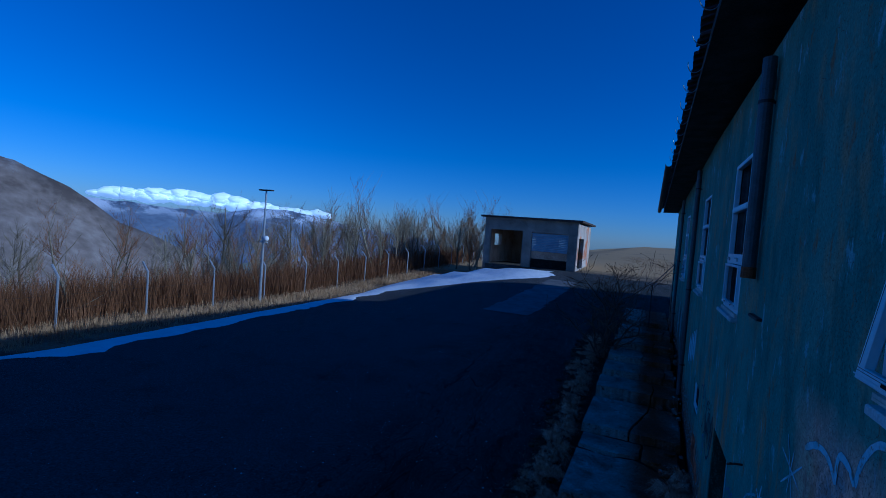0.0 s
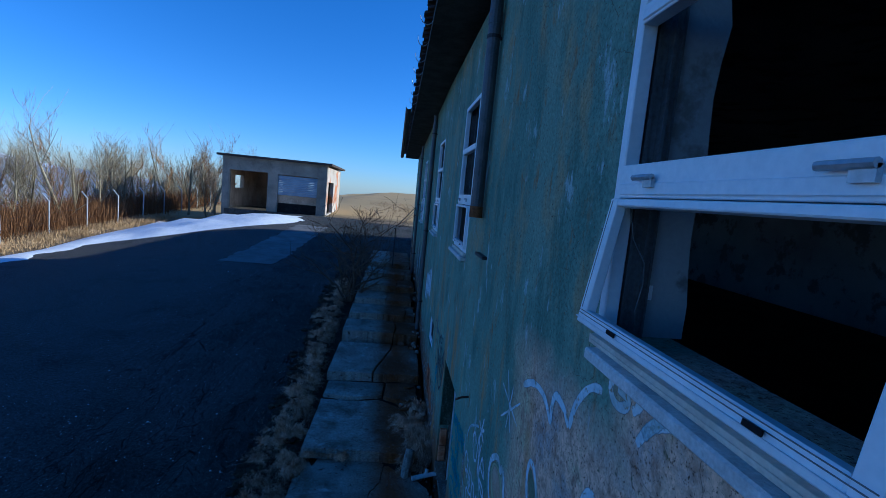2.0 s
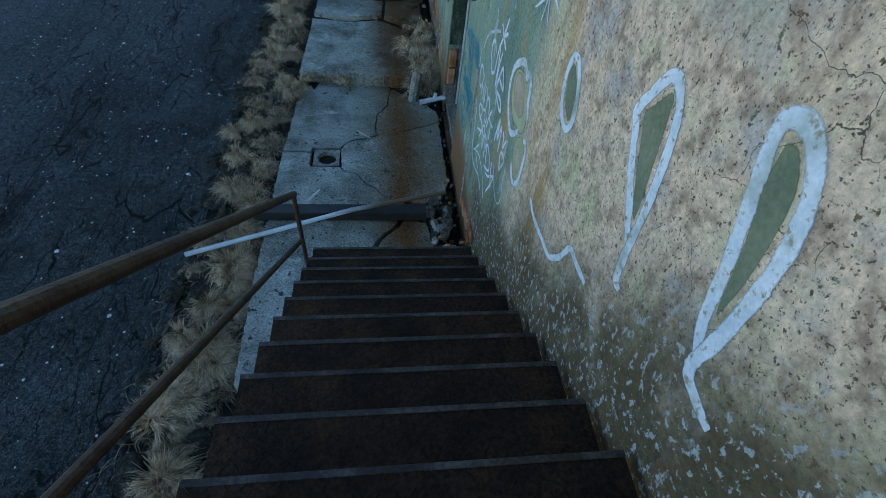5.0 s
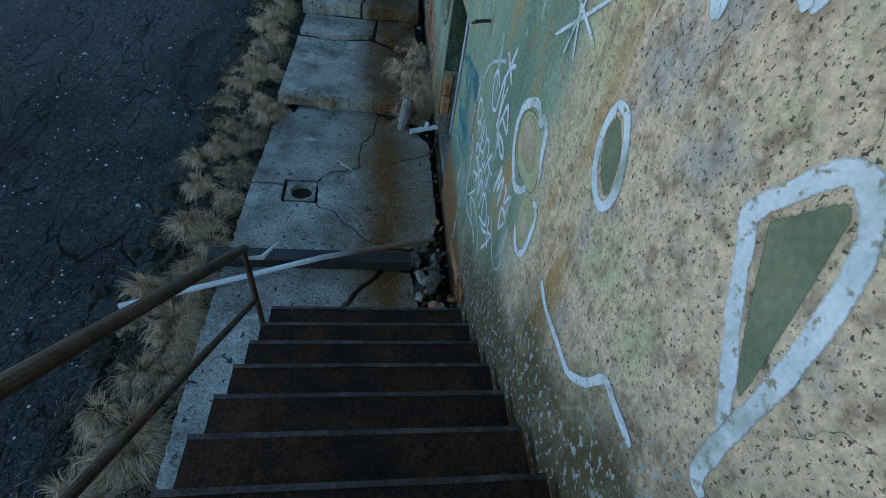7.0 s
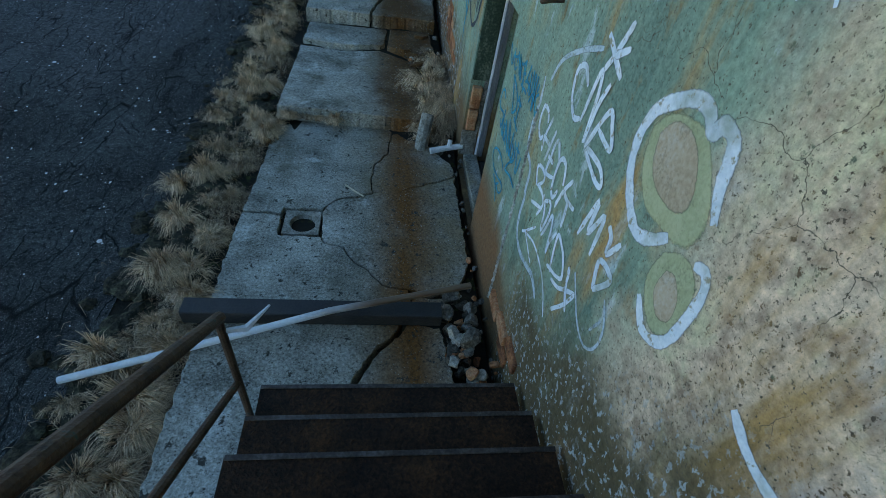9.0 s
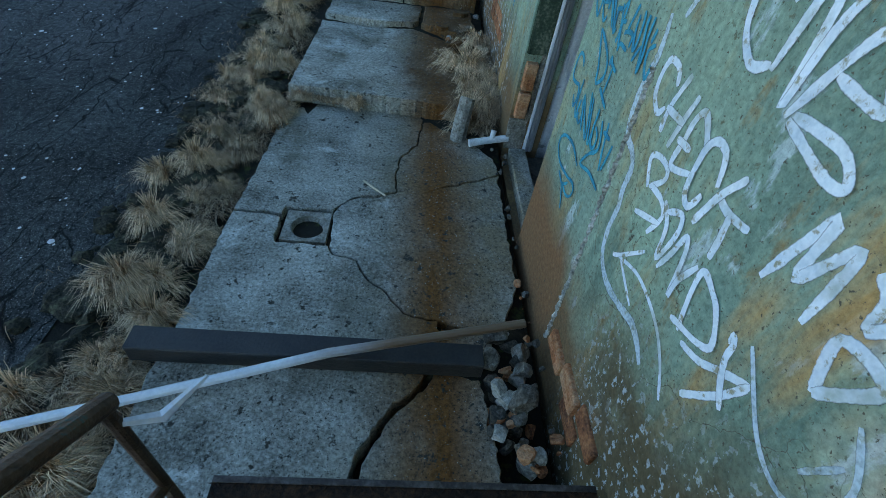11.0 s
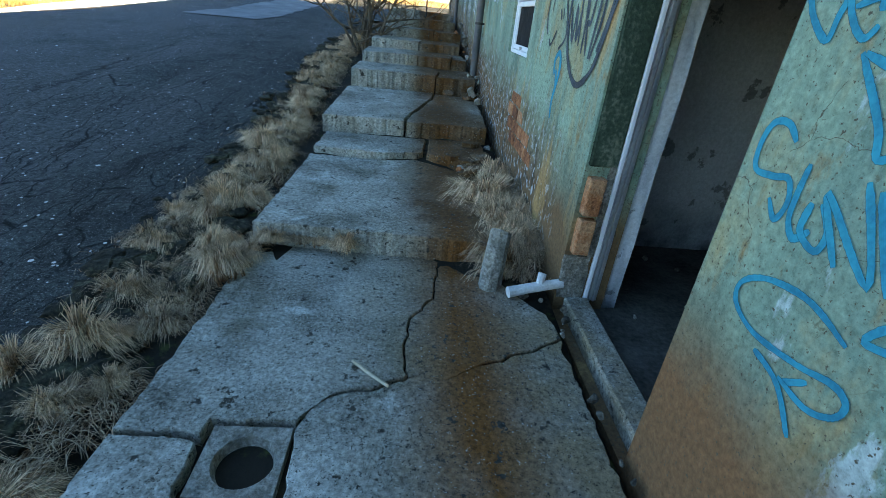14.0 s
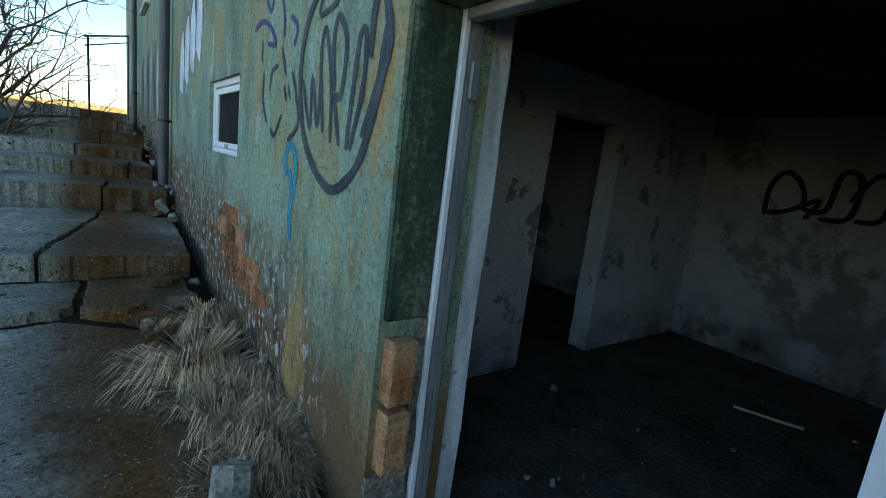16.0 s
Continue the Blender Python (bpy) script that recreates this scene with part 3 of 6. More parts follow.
def tube(bm, pts, rad, sides=8, caps=True):
    """A round bar through pts; rad is one radius or one a point."""
    pts = [Vector(p) for p in pts]
    rings, n = [], len(pts)
    rads = rad if isinstance(rad, (list, tuple)) else [rad] * n
    up = Vector((0, 0, 1))
    for i, p in enumerate(pts):
        d = (pts[min(i + 1, n - 1)] - pts[max(i - 1, 0)]).normalized()
        a = d.cross(up if abs(d.z) < 0.95 else Vector((1, 0, 0))).normalized()
        b = d.cross(a)
        rings.append([bm.verts.new(p + (a * math.cos(2 * math.pi * k / sides) + b * math.sin(2 * math.pi * k / sides)) * rads[i]) for k in range(sides)])
    for r0, r1 in zip(rings, rings[1:]):
        for k in range(sides):
            bm.faces.new((r0[k], r0[(k + 1) % sides], r1[(k + 1) % sides], r1[k]))
    if caps:
        bm.faces.new(rings[0][::-1])
        bm.faces.new(rings[-1])
    return bm


def rough(bm, amount, scale=4.0, seed=0.0):
    for v in bm.verts:
        v.co += noise.noise_vector(v.co * scale + Vector((seed, seed, seed))) * amount


def holed_wall(x0, x1, ys, zs, holes, step=0.0):
    """A wall between x0 and x1, over ys and zs, with openings (y0, y1, z0, z1) right through it, in one mesh."""
    cy = sorted({*ys, *[h[0] for h in holes], *[h[1] for h in holes]})
    cz = sorted({*zs, *[h[2] for h in holes], *[h[3] for h in holes]})
    bm = bmesh.new()
    solid = {}
    for i in range(len(cy) - 1):
        for j in range(len(cz) - 1):
            my, mz = (cy[i] + cy[i + 1]) / 2, (cz[j] + cz[j + 1]) / 2
            solid[i, j] = not any(h[0] < my < h[1] and h[2] < mz < h[3] for h in holes)
    verts = {}

    def v(x, y, z):
        k = (x, y, z)
        if k not in verts:
            verts[k] = bm.verts.new(k)
        return verts[k]

    for (i, j), s in solid.items():
        if not s:
            continue
        a, b, c, d = cy[i], cy[i + 1], cz[j], cz[j + 1]
        bm.faces.new((v(x0, a, c), v(x0, a, d), v(x0, b, d), v(x0, b, c)))
        bm.faces.new((v(x1, a, c), v(x1, b, c), v(x1, b, d), v(x1, a, d)))
        for di, dj, e in ((-1, 0, (a, c, a, d)), (1, 0, (b, d, b, c)), (0, -1, (b, c, a, c)), (0, 1, (a, d, b, d))):
            if not solid.get((i + di, j + dj), False):
                ya, za, yb, zb = e
                bm.faces.new((v(x0, ya, za), v(x1, ya, za), v(x1, yb, zb), v(x0, yb, zb)))
    bmesh.ops.recalc_face_normals(bm, faces=bm.faces)
    return bm


def lerp(y, ys, zs):
    return float(np.interp(y, ys, zs))


def ease(t):
    t = min(max(t, 0.0), 1.0)
    return t * t * (3 - 2 * t)


def lie(x, y):
    """The height of the open ground."""
    p = lerp(y, (-60, 7, 10, 12, 14, 18, 21, 24, 32, 40, 60, 120, 400), (-0.3, -0.06, 0.18, 0.4, 0.58, 0.85, 1.0, 1.12, 1.75, 2.1, 2.75, 3.3, 4.2))
    q = lerp(y, (-60, 26, 29.4, 32.8, 36.2, 39.6, 60, 200), (-0.3, 0.0, 0.25, 0.39, 0.49, 0.73, 1.4, 2.0))
    z = q + (p - q) * ease((x + 19.0) / 11.0)
    if x < -23:
        z -= 0.16 * (-23 - x) + 0.0016 * min(-23 - x, 150) ** 2
    return z

# ---- ground, road ----
HOUSE = (0.0, 11.0, -8.0, 24.6)      # x and y limits of the long building


def sheet(name, xs, ys, height, mat, keep=None):
    xs, ys = list(xs), list(ys)
    bm = bmesh.new()
    grid = [[bm.verts.new((x, y, height(x, y))) for x in xs] for y in ys]
    for j in range(len(ys) - 1):
        for i in range(len(xs) - 1):
            if keep is None or keep((xs[i] + xs[i + 1]) / 2, (ys[j] + ys[j + 1]) / 2):
                bm.faces.new((grid[j][i], grid[j][i + 1], grid[j + 1][i + 1], grid[j + 1][i]))
    bmesh.ops.delete(bm, geom=[v for v in bm.verts if not v.link_faces], context="VERTS")
    return link_mesh(name, bm, mat, True)


def ground_height(x, y):
    if x > -0.04 and HOUSE[2] < y < HOUSE[3]:
        return -0.7
    z = lie(x, y) - 0.07
    if -3.3 < x <= -0.04 and y < 24:      # the strip of earth between road and wall
        z += 0.05 + 0.05 * noise.noise(Vector((x * 2.1, y * 2.1, 0)))
    if x > 12 or y > 60:
        z += 1.6 * noise.noise(Vector((x * 0.02, y * 0.02, 3.0)))
    return z


xs = [-1800, -1000, -600, -350, -200, -120, -80, -60, -48] + [-40 + 1.5 * i for i in range(12)] + [-22 + i for i in range(18)] + [-4 + 0.25 * i for i in range(16)] + [-0.05, -0.03, 2, 6, 11, 12, 20, 40, 80, 150, 300, 600, 1200, 1800]
ys = [-600, -300, -150, -80, -40, -20, -8.2, -7.9] + [-6 + 0.75 * i for i in range(39)] + [23.5, 23.7] + [25 + 1.5 * i for i in range(30)] + [75, 90, 120, 160, 250, 400, 700, 1200, 1800]
tagged(sheet("ground", xs, ys, ground_height, M_DIRT), "brown dirt and dead winter grass sloping away", "ground", kind="structure")


def road_height(x, y):
    return lie(x, y) + 0.012 * noise.noise(Vector((x * 0.6, y * 0.6, 0)))


def on_road(x, y):
    edge = -2.95 - 0.35 * (y > 10) * min((y - 10) / 10, 1) + 0.12 * noise.noise(Vector((0, y * 1.3, 7)))
    return -17.6 - 0.03 * y + 0.3 * noise.noise(Vector((3, y * 0.5, 0))) < x < edge and -30 < y < 39.5 or (y > 25 and edge - 1 < x < 6 and y < 38)


tagged(sheet("road", [-20 + 0.5 * i for i in range(32)] + [-4 + 0.2 * i for i in range(10)] + [-2 + 0.5 * i for i in range(17)], [-30 + 2 * i for i in range(13)] + [-4 + 0.4 * i for i in range(111)], road_height, M_ASPHALT, on_road),
       "dark cracked asphalt yard, rising gently", "road", kind="structure")


def in_patch(x, y):
    u = (y - 21) / 12
    return 0 < u < 1 and -8.3 + 0.9 * u < x - 0.2 * noise.noise(Vector((x * 2, y * 2, 1))) < -6.0 + 0.6 * u


tagged(sheet("asphalt_patch", [-9 + 0.08 * i for i in range(60)], [20.6 + 0.1 * i for i in range(135)], lambda x, y: road_height(x, y) + 0.02, M_PATCH, in_patch), "pale grey repair strip laid on the dark asphalt", "road patch", kind="structure")

# ---- the long building ----
DOOR = (6.35, 7.66, -0.12, 2.04)
CELLAR_WINDOW = (9.84, 10.90, 1.38, 1.96)
WINDOWS = [(1.20, 2.64, 4.02, 6.10), (6.70, 7.95, 3.86, 5.98), (11.0, 12.25, 3.78, 5.88), (16.6, 17.8, 3.72, 5.8)]
EAVE = 7.45
DROP = 0.043         # the eave falls a little with y
wall_west = tagged(link_mesh("wall_west", holed_wall(0.0, 0.36, [HOUSE[2], HOUSE[3]], [-1.0, 7.0], [DOOR, CELLAR_WINDOW] + WINDOWS), M_PLASTER), "weathered green plaster outer wall with peeling paint and stains", "wall", kind="structure")
for nm, rows in (("wall_north", (0.36, 11, 24.3, 24.6, -1, 6.3)), ("wall_south", (0.36, 11, -8, -7.7, -1, 6.3)), ("wall_east", (10.7, 11, -7.7, 24.3, -1, 6.3))):
    tagged(link_mesh(nm, boxes(rows), M_PLASTER), "plain green plaster outer wall", "wall", kind="structure")
tagged(link_mesh("ceiling", boxes((0.36, 10.7, -7.7, 24.3, 2.35, 2.75)), M_DARK_CEILING), "near-black cellar ceiling slab", "ceiling", kind="structure")
tagged(link_mesh("ceiling", boxes((0.36, 10.7, -7.7, 24.3, 6.3, 6.5)), M_INNER), "plain upper ceiling", "ceiling", kind="structure")
tagged(link_mesh("floor", boxes((0.10, 10.7, -7.7, 24.3, -0.4, -0.1)), M_INNER_FLOOR), "dirty cellar floor strewn with debris", "floor", kind="structure")
# inner walls of the cellar room
bm = bmesh.new()
box(bm, 0.36, 2.04, 8.8, 9.0, -0.1, 2.35)
box(bm, 0.36, 0.47, 7.68, 8.8, -0.1, 2.35)
box(bm, 2.97, 4.6, 8.8, 9.0, -0.1, 2.35)
box(bm, 2.04, 2.97, 8.8, 9.0, 2.02, 2.35)
bmesh.ops.subdivide_edges(bm, edges=bm.edges[:], cuts=14, use_grid_fill=True)
rough(bm, 0.010, 17)
tagged(link_mesh("wall_inner", bm, M_PEEL), "peeling grey partition wall with an open doorway, painted paler as lit", "wall", kind="structure")
tagged(link_mesh("wall_inner", boxes((4.6, 4.8, 3.0, 12.0, -0.1, 2.35)), M_INNER), "pale back wall of the cellar, darker towards the floor", "wall", kind="structure")
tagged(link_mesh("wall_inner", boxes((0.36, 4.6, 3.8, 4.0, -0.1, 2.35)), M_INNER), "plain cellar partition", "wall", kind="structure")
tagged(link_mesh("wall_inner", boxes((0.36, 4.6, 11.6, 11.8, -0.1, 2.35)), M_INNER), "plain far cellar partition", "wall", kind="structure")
tagged(link_mesh("wall_inner", boxes((8.5, 8.7, -7.7, 24.3, 2.75, 6.3)), M_INNER), "plain grey inner wall of the upper rooms", "wall", kind="structure")

# invented block, hidden from the camera; lengthens the building's shadow over the yard
shade_caster = thing("wing_building", "unseen block added behind the long building to shade the yard", "building")
part("wall", boxes((2.6, 10.6, 24.7, 31.6, -0.5, 6.6)), M_PLASTER, shade_caster)
bm = bmesh.new()
ends = [[bm.verts.new((x, y, z)) for x, z in ((2.2, 6.6), (6.6, 7.9), (11.0, 6.6))] for y in (24.65, 31.8)]
for k in range(3):
    bm.faces.new((ends[0][k], ends[0][(k + 1) % 3], ends[1][(k + 1) % 3], ends[1][k]))
bm.faces.new(ends[0][::-1])
bm.faces.new(ends[1])
bmesh.ops.recalc_face_normals(bm, faces=bm.faces)
part("roof", bm, M_TILE, shade_caster, "gable top of the added shade block")

# roof: soffit, slopes, eave tiles, gutter brackets
roof = thing("roof", "dark tiled pitched roof with a broken eave", "roof", kind="structure")
bm = bmesh.new()
prof = [(-0.66, EAVE + 0.02), (0.36, EAVE + 0.03), (5.5, 8.75), (11.6, EAVE), (11.6, EAVE + 0.14), (5.5, 8.95), (-0.66, EAVE + 0.17)]
ends = [[bm.verts.new((x, y, z - DROP * y)) for x, z in prof] for y in (HOUSE[2] - 0.4, HOUSE[3] + 0.35)]
for k in range(len(prof)):
    bm.faces.new((ends[0][k], ends[0][(k + 1) % len(prof)], ends[1][(k + 1) % len(prof)], ends[1][k]))
bm.faces.new(ends[0][::-1])
bm.faces.new(ends[1])
bmesh.ops.recalc_face_normals(bm, faces=bm.faces)
part("roof_slab", bm, M_SOFFIT, roof, "dark stained concrete soffit")
bm = bmesh.new()
n = 7
arch = [(math.cos(math.pi * k / (n - 1)) * 0.085, math.sin(math.pi * k / (n - 1)) * 0.07) for k in range(n)]
rows = [[bm.verts.new((x, dy * s, z * s + (x + 0.1) * 0.3)) for dy, z in arch] for x, s in ((-0.1, 1.0), (0.36, 0.92))]
low = [[bm.verts.new((x, dy * s * 0.8, z * s * 0.75 - 0.004 + (x + 0.1) * 0.3)) for dy, z in arch] for x, s in ((-0.1, 1.0), (0.36, 0.92))]
for k in range(n - 1):
    bm.faces.new((rows[0][k], rows[0][k + 1], rows[1][k + 1], rows[1][k]))
    bm.faces.new((low[0][k + 1], low[0][k], low[1][k], low[1][k + 1]))
    bm.faces.new((rows[0][k + 1], rows[0][k], low[0][k], low[0][k + 1]))
tile = part("roof_tile", bm, M_TILE, roof)
tile.location = (-0.66, -1.0, EAVE + 0.19 + DROP)
y = -0.79
while y < 24.9:
    t = new("roof_tile", tile.data)
    t.parent = roof
    t.matrix_basis = pose(-0.66 + random.uniform(-0.035, 0.03), y, EAVE + 0.19 - DROP * y + random.uniform(-0.01, 0.012), 0, random.uniform(-3, 3), random.uniform(-4, 4))
    y += 0.205
bm = bmesh.new()
tube(bm, [(0.02 - 0.005 + 0.07 - 0.105 * math.cos(a) - 0.03, 0, 0.03 - 0.15 * math.sin(a)) for a in [math.pi * k / 9 for k in range(10)]], 0.006, 5)
hook0 = part("gutter_bracket", bm, M_GALV, roof, "bare curved metal gutter bracket")
hook0.location = (-0.80, 1.2, EAVE + 0.14 - DROP * 1.2)
y = 2.0
while y < 13.4:
    h = new("gutter_bracket", hook0.data)
    h.parent = roof
    h.matrix_basis = pose(-0.80, y, EAVE + 0.14 - DROP * y, 0, random.uniform(-14, 8), random.uniform(-12, 12))
    y += 0.85
bm = bmesh.new()
ang = [math.pi * (1.0 + k / 8) for k in range(9)]
for rad in (0.085, 0.078):
    vs = [[bm.verts.new((-0.84 + rad * math.cos(a), yy, EAVE + 0.08 - DROP * yy + rad * math.sin(a))) for a in ang] for yy in (13.6, 24.9)]
    for k in range(8):
        bm.faces.new((vs[0][k], vs[0][k + 1], vs[1][k + 1], vs[1][k]))
part("gutter", bm, M_DARKMETAL, roof, "dark half-round gutter")

# ---- windows ----


def window(y0, y1, z0, z1, name, sash_open=0.0, x=-0.005):
    w = thing(name, "white metal window frame with two cross rails" + (", lower sash tilted open" if sash_open else ""), "window", kind="structure")
    f, d = 0.06, 0.07
    r1, r2 = z0 + (z1 - z0) * 0.34, z0 + (z1 - z0) * 0.68
    part("window_frame", boxes((x, x + d, y0, y0 + f, z0, z1), (x, x + d, y1 - f, y1, z0, z1), (x, x + d, y0 + f, y1 - f, z0, z0 + f), (x, x + d, y0 + f, y1 - f, z1 - f, z1), bevel=0.006), M_WHITE, w)
    for zr, hh in ((r1, 0.14), (r2, 0.08)):
        part("rail", boxes((x - 0.006, x + d - 0.006, y0 + f, y1 - f, zr - hh / 2, zr + hh / 2), (x - 0.014, x - 0.006, y0 + f + 0.01, y1 - f - 0.01, zr - hh / 2 + 0.012, zr - hh / 2 + 0.06), bevel=0.004), M_WHITE, w)
    part("shutter_guide", boxes((x + 0.085, x + 0.10, y1 - 0.05, y1 - 0.004, z0, z1), (x + 0.10, x + 0.15, y1 - 0.016, y1 - 0.004, z0, z1), (x + 0.15, x + 0.165, y1 - 0.06, y1 - 0.004, z0, z1), (x + 0.165, x + 0.20, y1 - 0.03, y1 - 0.004, z0, z1), (x + 0.20, x + 0.208, y1 - 0.045, y1 - 0.004, z0, z1)), M_PROFILE, w, "grey grooved metal guide")
    lining = boxes((x + 0.21, 0.40, y1 - 0.02, y1 - 0.003, z0, z1))
    bmesh.ops.subdivide_edges(lining, edges=lining.edges[:], cuts=12, use_grid_fill=True)
    for v in lining.verts:
        if v.co.x > 0.35:
            v.co.x += 0.05 * noise.noise(Vector((y0, 0, v.co.z * 6))) + 0.02 * noise.noise(Vector((y0, 1, v.co.z * 19)))
    part("reveal", lining, M_INNER, w, "grey plaster reveal with a torn edge")
    part("latch", boxes((x + 0.21, x + 0.235, y1 - 0.035, y1 - 0.02, z0 + 0.18, z0 + 0.25), bevel=0.003), M_WHITE, w)
    if sash_open:
        part("cord", tube(bmesh.new(), [(x + 0.04, y1 - 0.08, z0 + 0.62), (x + 0.07, y1 - 0.10, z0 + 0.46), (x + 0.13, y1 - 0.11, z0 + 0.36), (x + 0.15, y1 - 0.09, z0 + 0.26), (x + 0.13, y1 - 0.08, z0 + 0.12)], 0.004, 6), M_PROFILE, w, "thin loose cord")
    # lower sash, hinged on the rail
    hz, hh = r1 - 0.08, r1 - 0.08 - z0 - 0.055
    sash = new("sash")
    sash.parent = w
    sash.location, sash.rotation_euler = (x - 0.004, 0, hz), (0, radians(sash_open), 0)
    g = 0.065
    part("sash_frame", boxes((-0.03, 0.02, y0 + 0.05, y0 + 0.05 + g, -hh, 0), (-0.03, 0.02, y1 - 0.05 - g, y1 - 0.05, -hh, 0), (-0.03, 0.02, y0 + 0.05 + g, y1 - 0.05 - g, -hh, -hh + g), (-0.03, 0.02, y0 + 0.05 + g, y1 - 0.05 - g, -g * 0.5, 0), (-0.036, -0.03, y0 + 0.04, y1 - 0.04, -hh + 0.02, -hh + 0.026), bevel=0.005), M_WHITE, sash)
    # thin grey strips laid on the sash, painting the shade of its grooves
    for gz in (-hh + 0.042, -hh + 0.056):
        part("groove_shade_strip", boxes((-0.0325, -0.0305, y0 + 0.06, y1 - 0.06, gz, gz + 0.003)), M_PROFILE, sash)
    part("groove_shade_strip", boxes((-0.0325, -0.0305, y1 - 0.075, y1 - 0.072, -hh + 0.07, -0.01)), M_PROFILE, sash)
    for yy in (y0 + 0.25, y1 - 0.35):
        bm = bmesh.new()
        tube(bm, [(x - 0.03, yy, r1 + 0.01), (x - 0.03, yy + 0.14, r1 + 0.01)], 0.012, 8)
        box(bm, x - 0.03, x - 0.015, yy, yy + 0.06, r1 - 0.03, r1 + 0.01)
        part("hinge", bm, M_GALV, w, "grey hinge barrel")
    # small black boxes on the face paint the shade inside the drain slots
    for a, b in ((y0 + 0.3, y0 + 0.36), (y1 - 0.42, y1 - 0.36)):
        part("drain_slot_shade", boxes((x - 0.04, x - 0.034, a, b, -hh + 0.03, -hh + 0.045)), M_BLACK, sash)
    part("bottom_rail", boxes((x - 0.03, x + 0.07, y0 + 0.004, y1 - 0.004, z0 - 0.043, z0 - 0.002), (x - 0.036, x - 0.031, y0 + 0.03, y1 - 0.03, z0 - 0.03, z0 - 0.02), bevel=0.002), M_CREAM, w, "cream-coloured bottom rail of the frame")
    bm = boxes((-0.085, 0.36, y0 - 0.04, y1 - 0.075 if sash_open else y1 + 0.05, z0 - 0.10, z0 - 0.045), bevel=0.008)
    rough(bm, 0.004, 9)
    part("window_sill", bm, M_STONE, w, "pale stone sill with worn edges")
    return w


for k, (a, b, c, d) in enumerate(WINDOWS):
    window(a, b, c, d, "window_%d" % (k + 1), 9.0 if k == 0 else 0.0)

y0, y1, z0, z1 = CELLAR_WINDOW
cw = thing("window_5", "small white cellar window frame, set back in the wall", "window", kind="structure")
part("window_frame", boxes((0.03, 0.10, y0, y0 + 0.05, z0, z1), (0.03, 0.10, y1 - 0.05, y1, z0, z1), (0.03, 0.10, y0 + 0.05, y1 - 0.05, z0, z0 + 0.04), (0.03, 0.10, y0 + 0.05, y1 - 0.05, z1 - 0.05, z1), bevel=0.006), M_WHITE, cw)
sash = part("sash", boxes((0.042, 0.088, y0 + 0.055, y0 + 0.105, z0 + 0.045, z1 - 0.055), (0.042, 0.088, y1 - 0.105, y1 - 0.055, z0 + 0.045, z1 - 0.055), (0.042, 0.088, y0 + 0.105, y1 - 0.105, z0 + 0.045, z0 + 0.09), (0.042, 0.088, y0 + 0.105, y1 - 0.105, z1 - 0.105, z1 - 0.055), bevel=0.005), M_WHITE, cw)
part("latch", boxes((0.026, 0.042, y0 + 0.5, y0 + 0.56, z0 + 0.05, z0 + 0.08), bevel=0.003), M_GALV, cw)
part("pane", boxes((0.062, 0.068, y0 + 0.105, y1 - 0.105, z0 + 0.09, z1 - 0.105)), M_BLACK, cw, "near-black opaque pane")

# ---- cellar door ----
door = thing("door_1", "open cellar doorway with a white metal frame", "door", kind="structure")
a, b, c, d = DOOR
part("door_frame", boxes((0.20, 0.225, b - 0.030, b - 0.004, c + 0.1, d - 0.004), bevel=0.003), M_WHITE, door, "white profiled metal jamb")
part("door_frame", boxes((0.227, 0.236, b - 0.016, b - 0.004, c + 0.1, d - 0.004), (0.238, 0.252, b - 0.028, b - 0.004, c + 0.1, d - 0.004), (0.254, 0.266, b - 0.014, b - 0.004, c + 0.1, d - 0.004), (0.268, 0.282, b - 0.024, b - 0.004, c + 0.1, d - 0.004), (0.284, 0.30, b - 0.012, b - 0.004, c + 0.1, d - 0.004)), M_GALV, door, "grey grooved metal profile")
part("door_frame", boxes((0.18, 0.25, a + 0.004, a + 0.06, c + 0.1, d - 0.004), bevel=0.004), M_WHITE, door)
part("door_frame", boxes((0.20, 0.25, a + 0.062, b - 0.032, d - 0.04, d - 0.004), bevel=0.004), M_GALV, door)
part("latch_plate", boxes((0.235, 0.262, b - 0.06, b - 0.045, 1.75, 1.87)), M_GALV, door)
bm = boxes((0.06, 0.23, a + 0.02, b - 0.02, -0.12, 0.01), bevel=0.012)
rough(bm, 0.012, 6)
part("threshold", bm, M_CONCRETE, door, "worn concrete threshold bar")

# ---- pipes on the wall ----


def downpipe(y, z0, z1, rad, label, x=-0.09):
    p = thing("downpipe", label, "downpipe")
    bm = bmesh.new()
    tube(bm, [(x, y, z0), (x, y, z1)], rad, 14)
    tube(bm, [(x, y, z1 - 0.35), (x, y, z1 - 0.22)], rad * 1.1, 14)
    part("pipe", bm, M_PIPE, p, smooth=False)
    for zz in [z1 - 0.5] + [z0 + 0.8 + 2.0 * i for i in range(int((z1 - z0 - 1) / 2))]:
        bm = bmesh.new()
        tube(bm, [(x, y, zz), (x, y, zz + 0.035)], rad * 1.12, 14)
        box(bm, x, 0.01, y - 0.012, y + 0.012, zz, zz + 0.03)
        part("clamp", bm, M_DARKMETAL, p)
    return p


part("door_reveal", boxes((0.012, 0.198, 7.640, 7.659, 0.95, 2.035), bevel=0.012), M_MOSS, wall_west, "dark mossy plaster on the door reveal")
stub_pipe = downpipe(5.74, 4.40, 6.82, 0.07, "cut-off grey downpipe with a rusty lower end")
part("rusty_end", tube(bmesh.new(), [(-0.09, 5.74, 4.395), (-0.09, 5.74, 4.52)], 0.0735, 14), M_RUST_END, stub_pipe, "rust-eaten lower end")
downpipe(13.45, 0.80, 6.75, 0.06, "dark full-height downpipe with clamps")
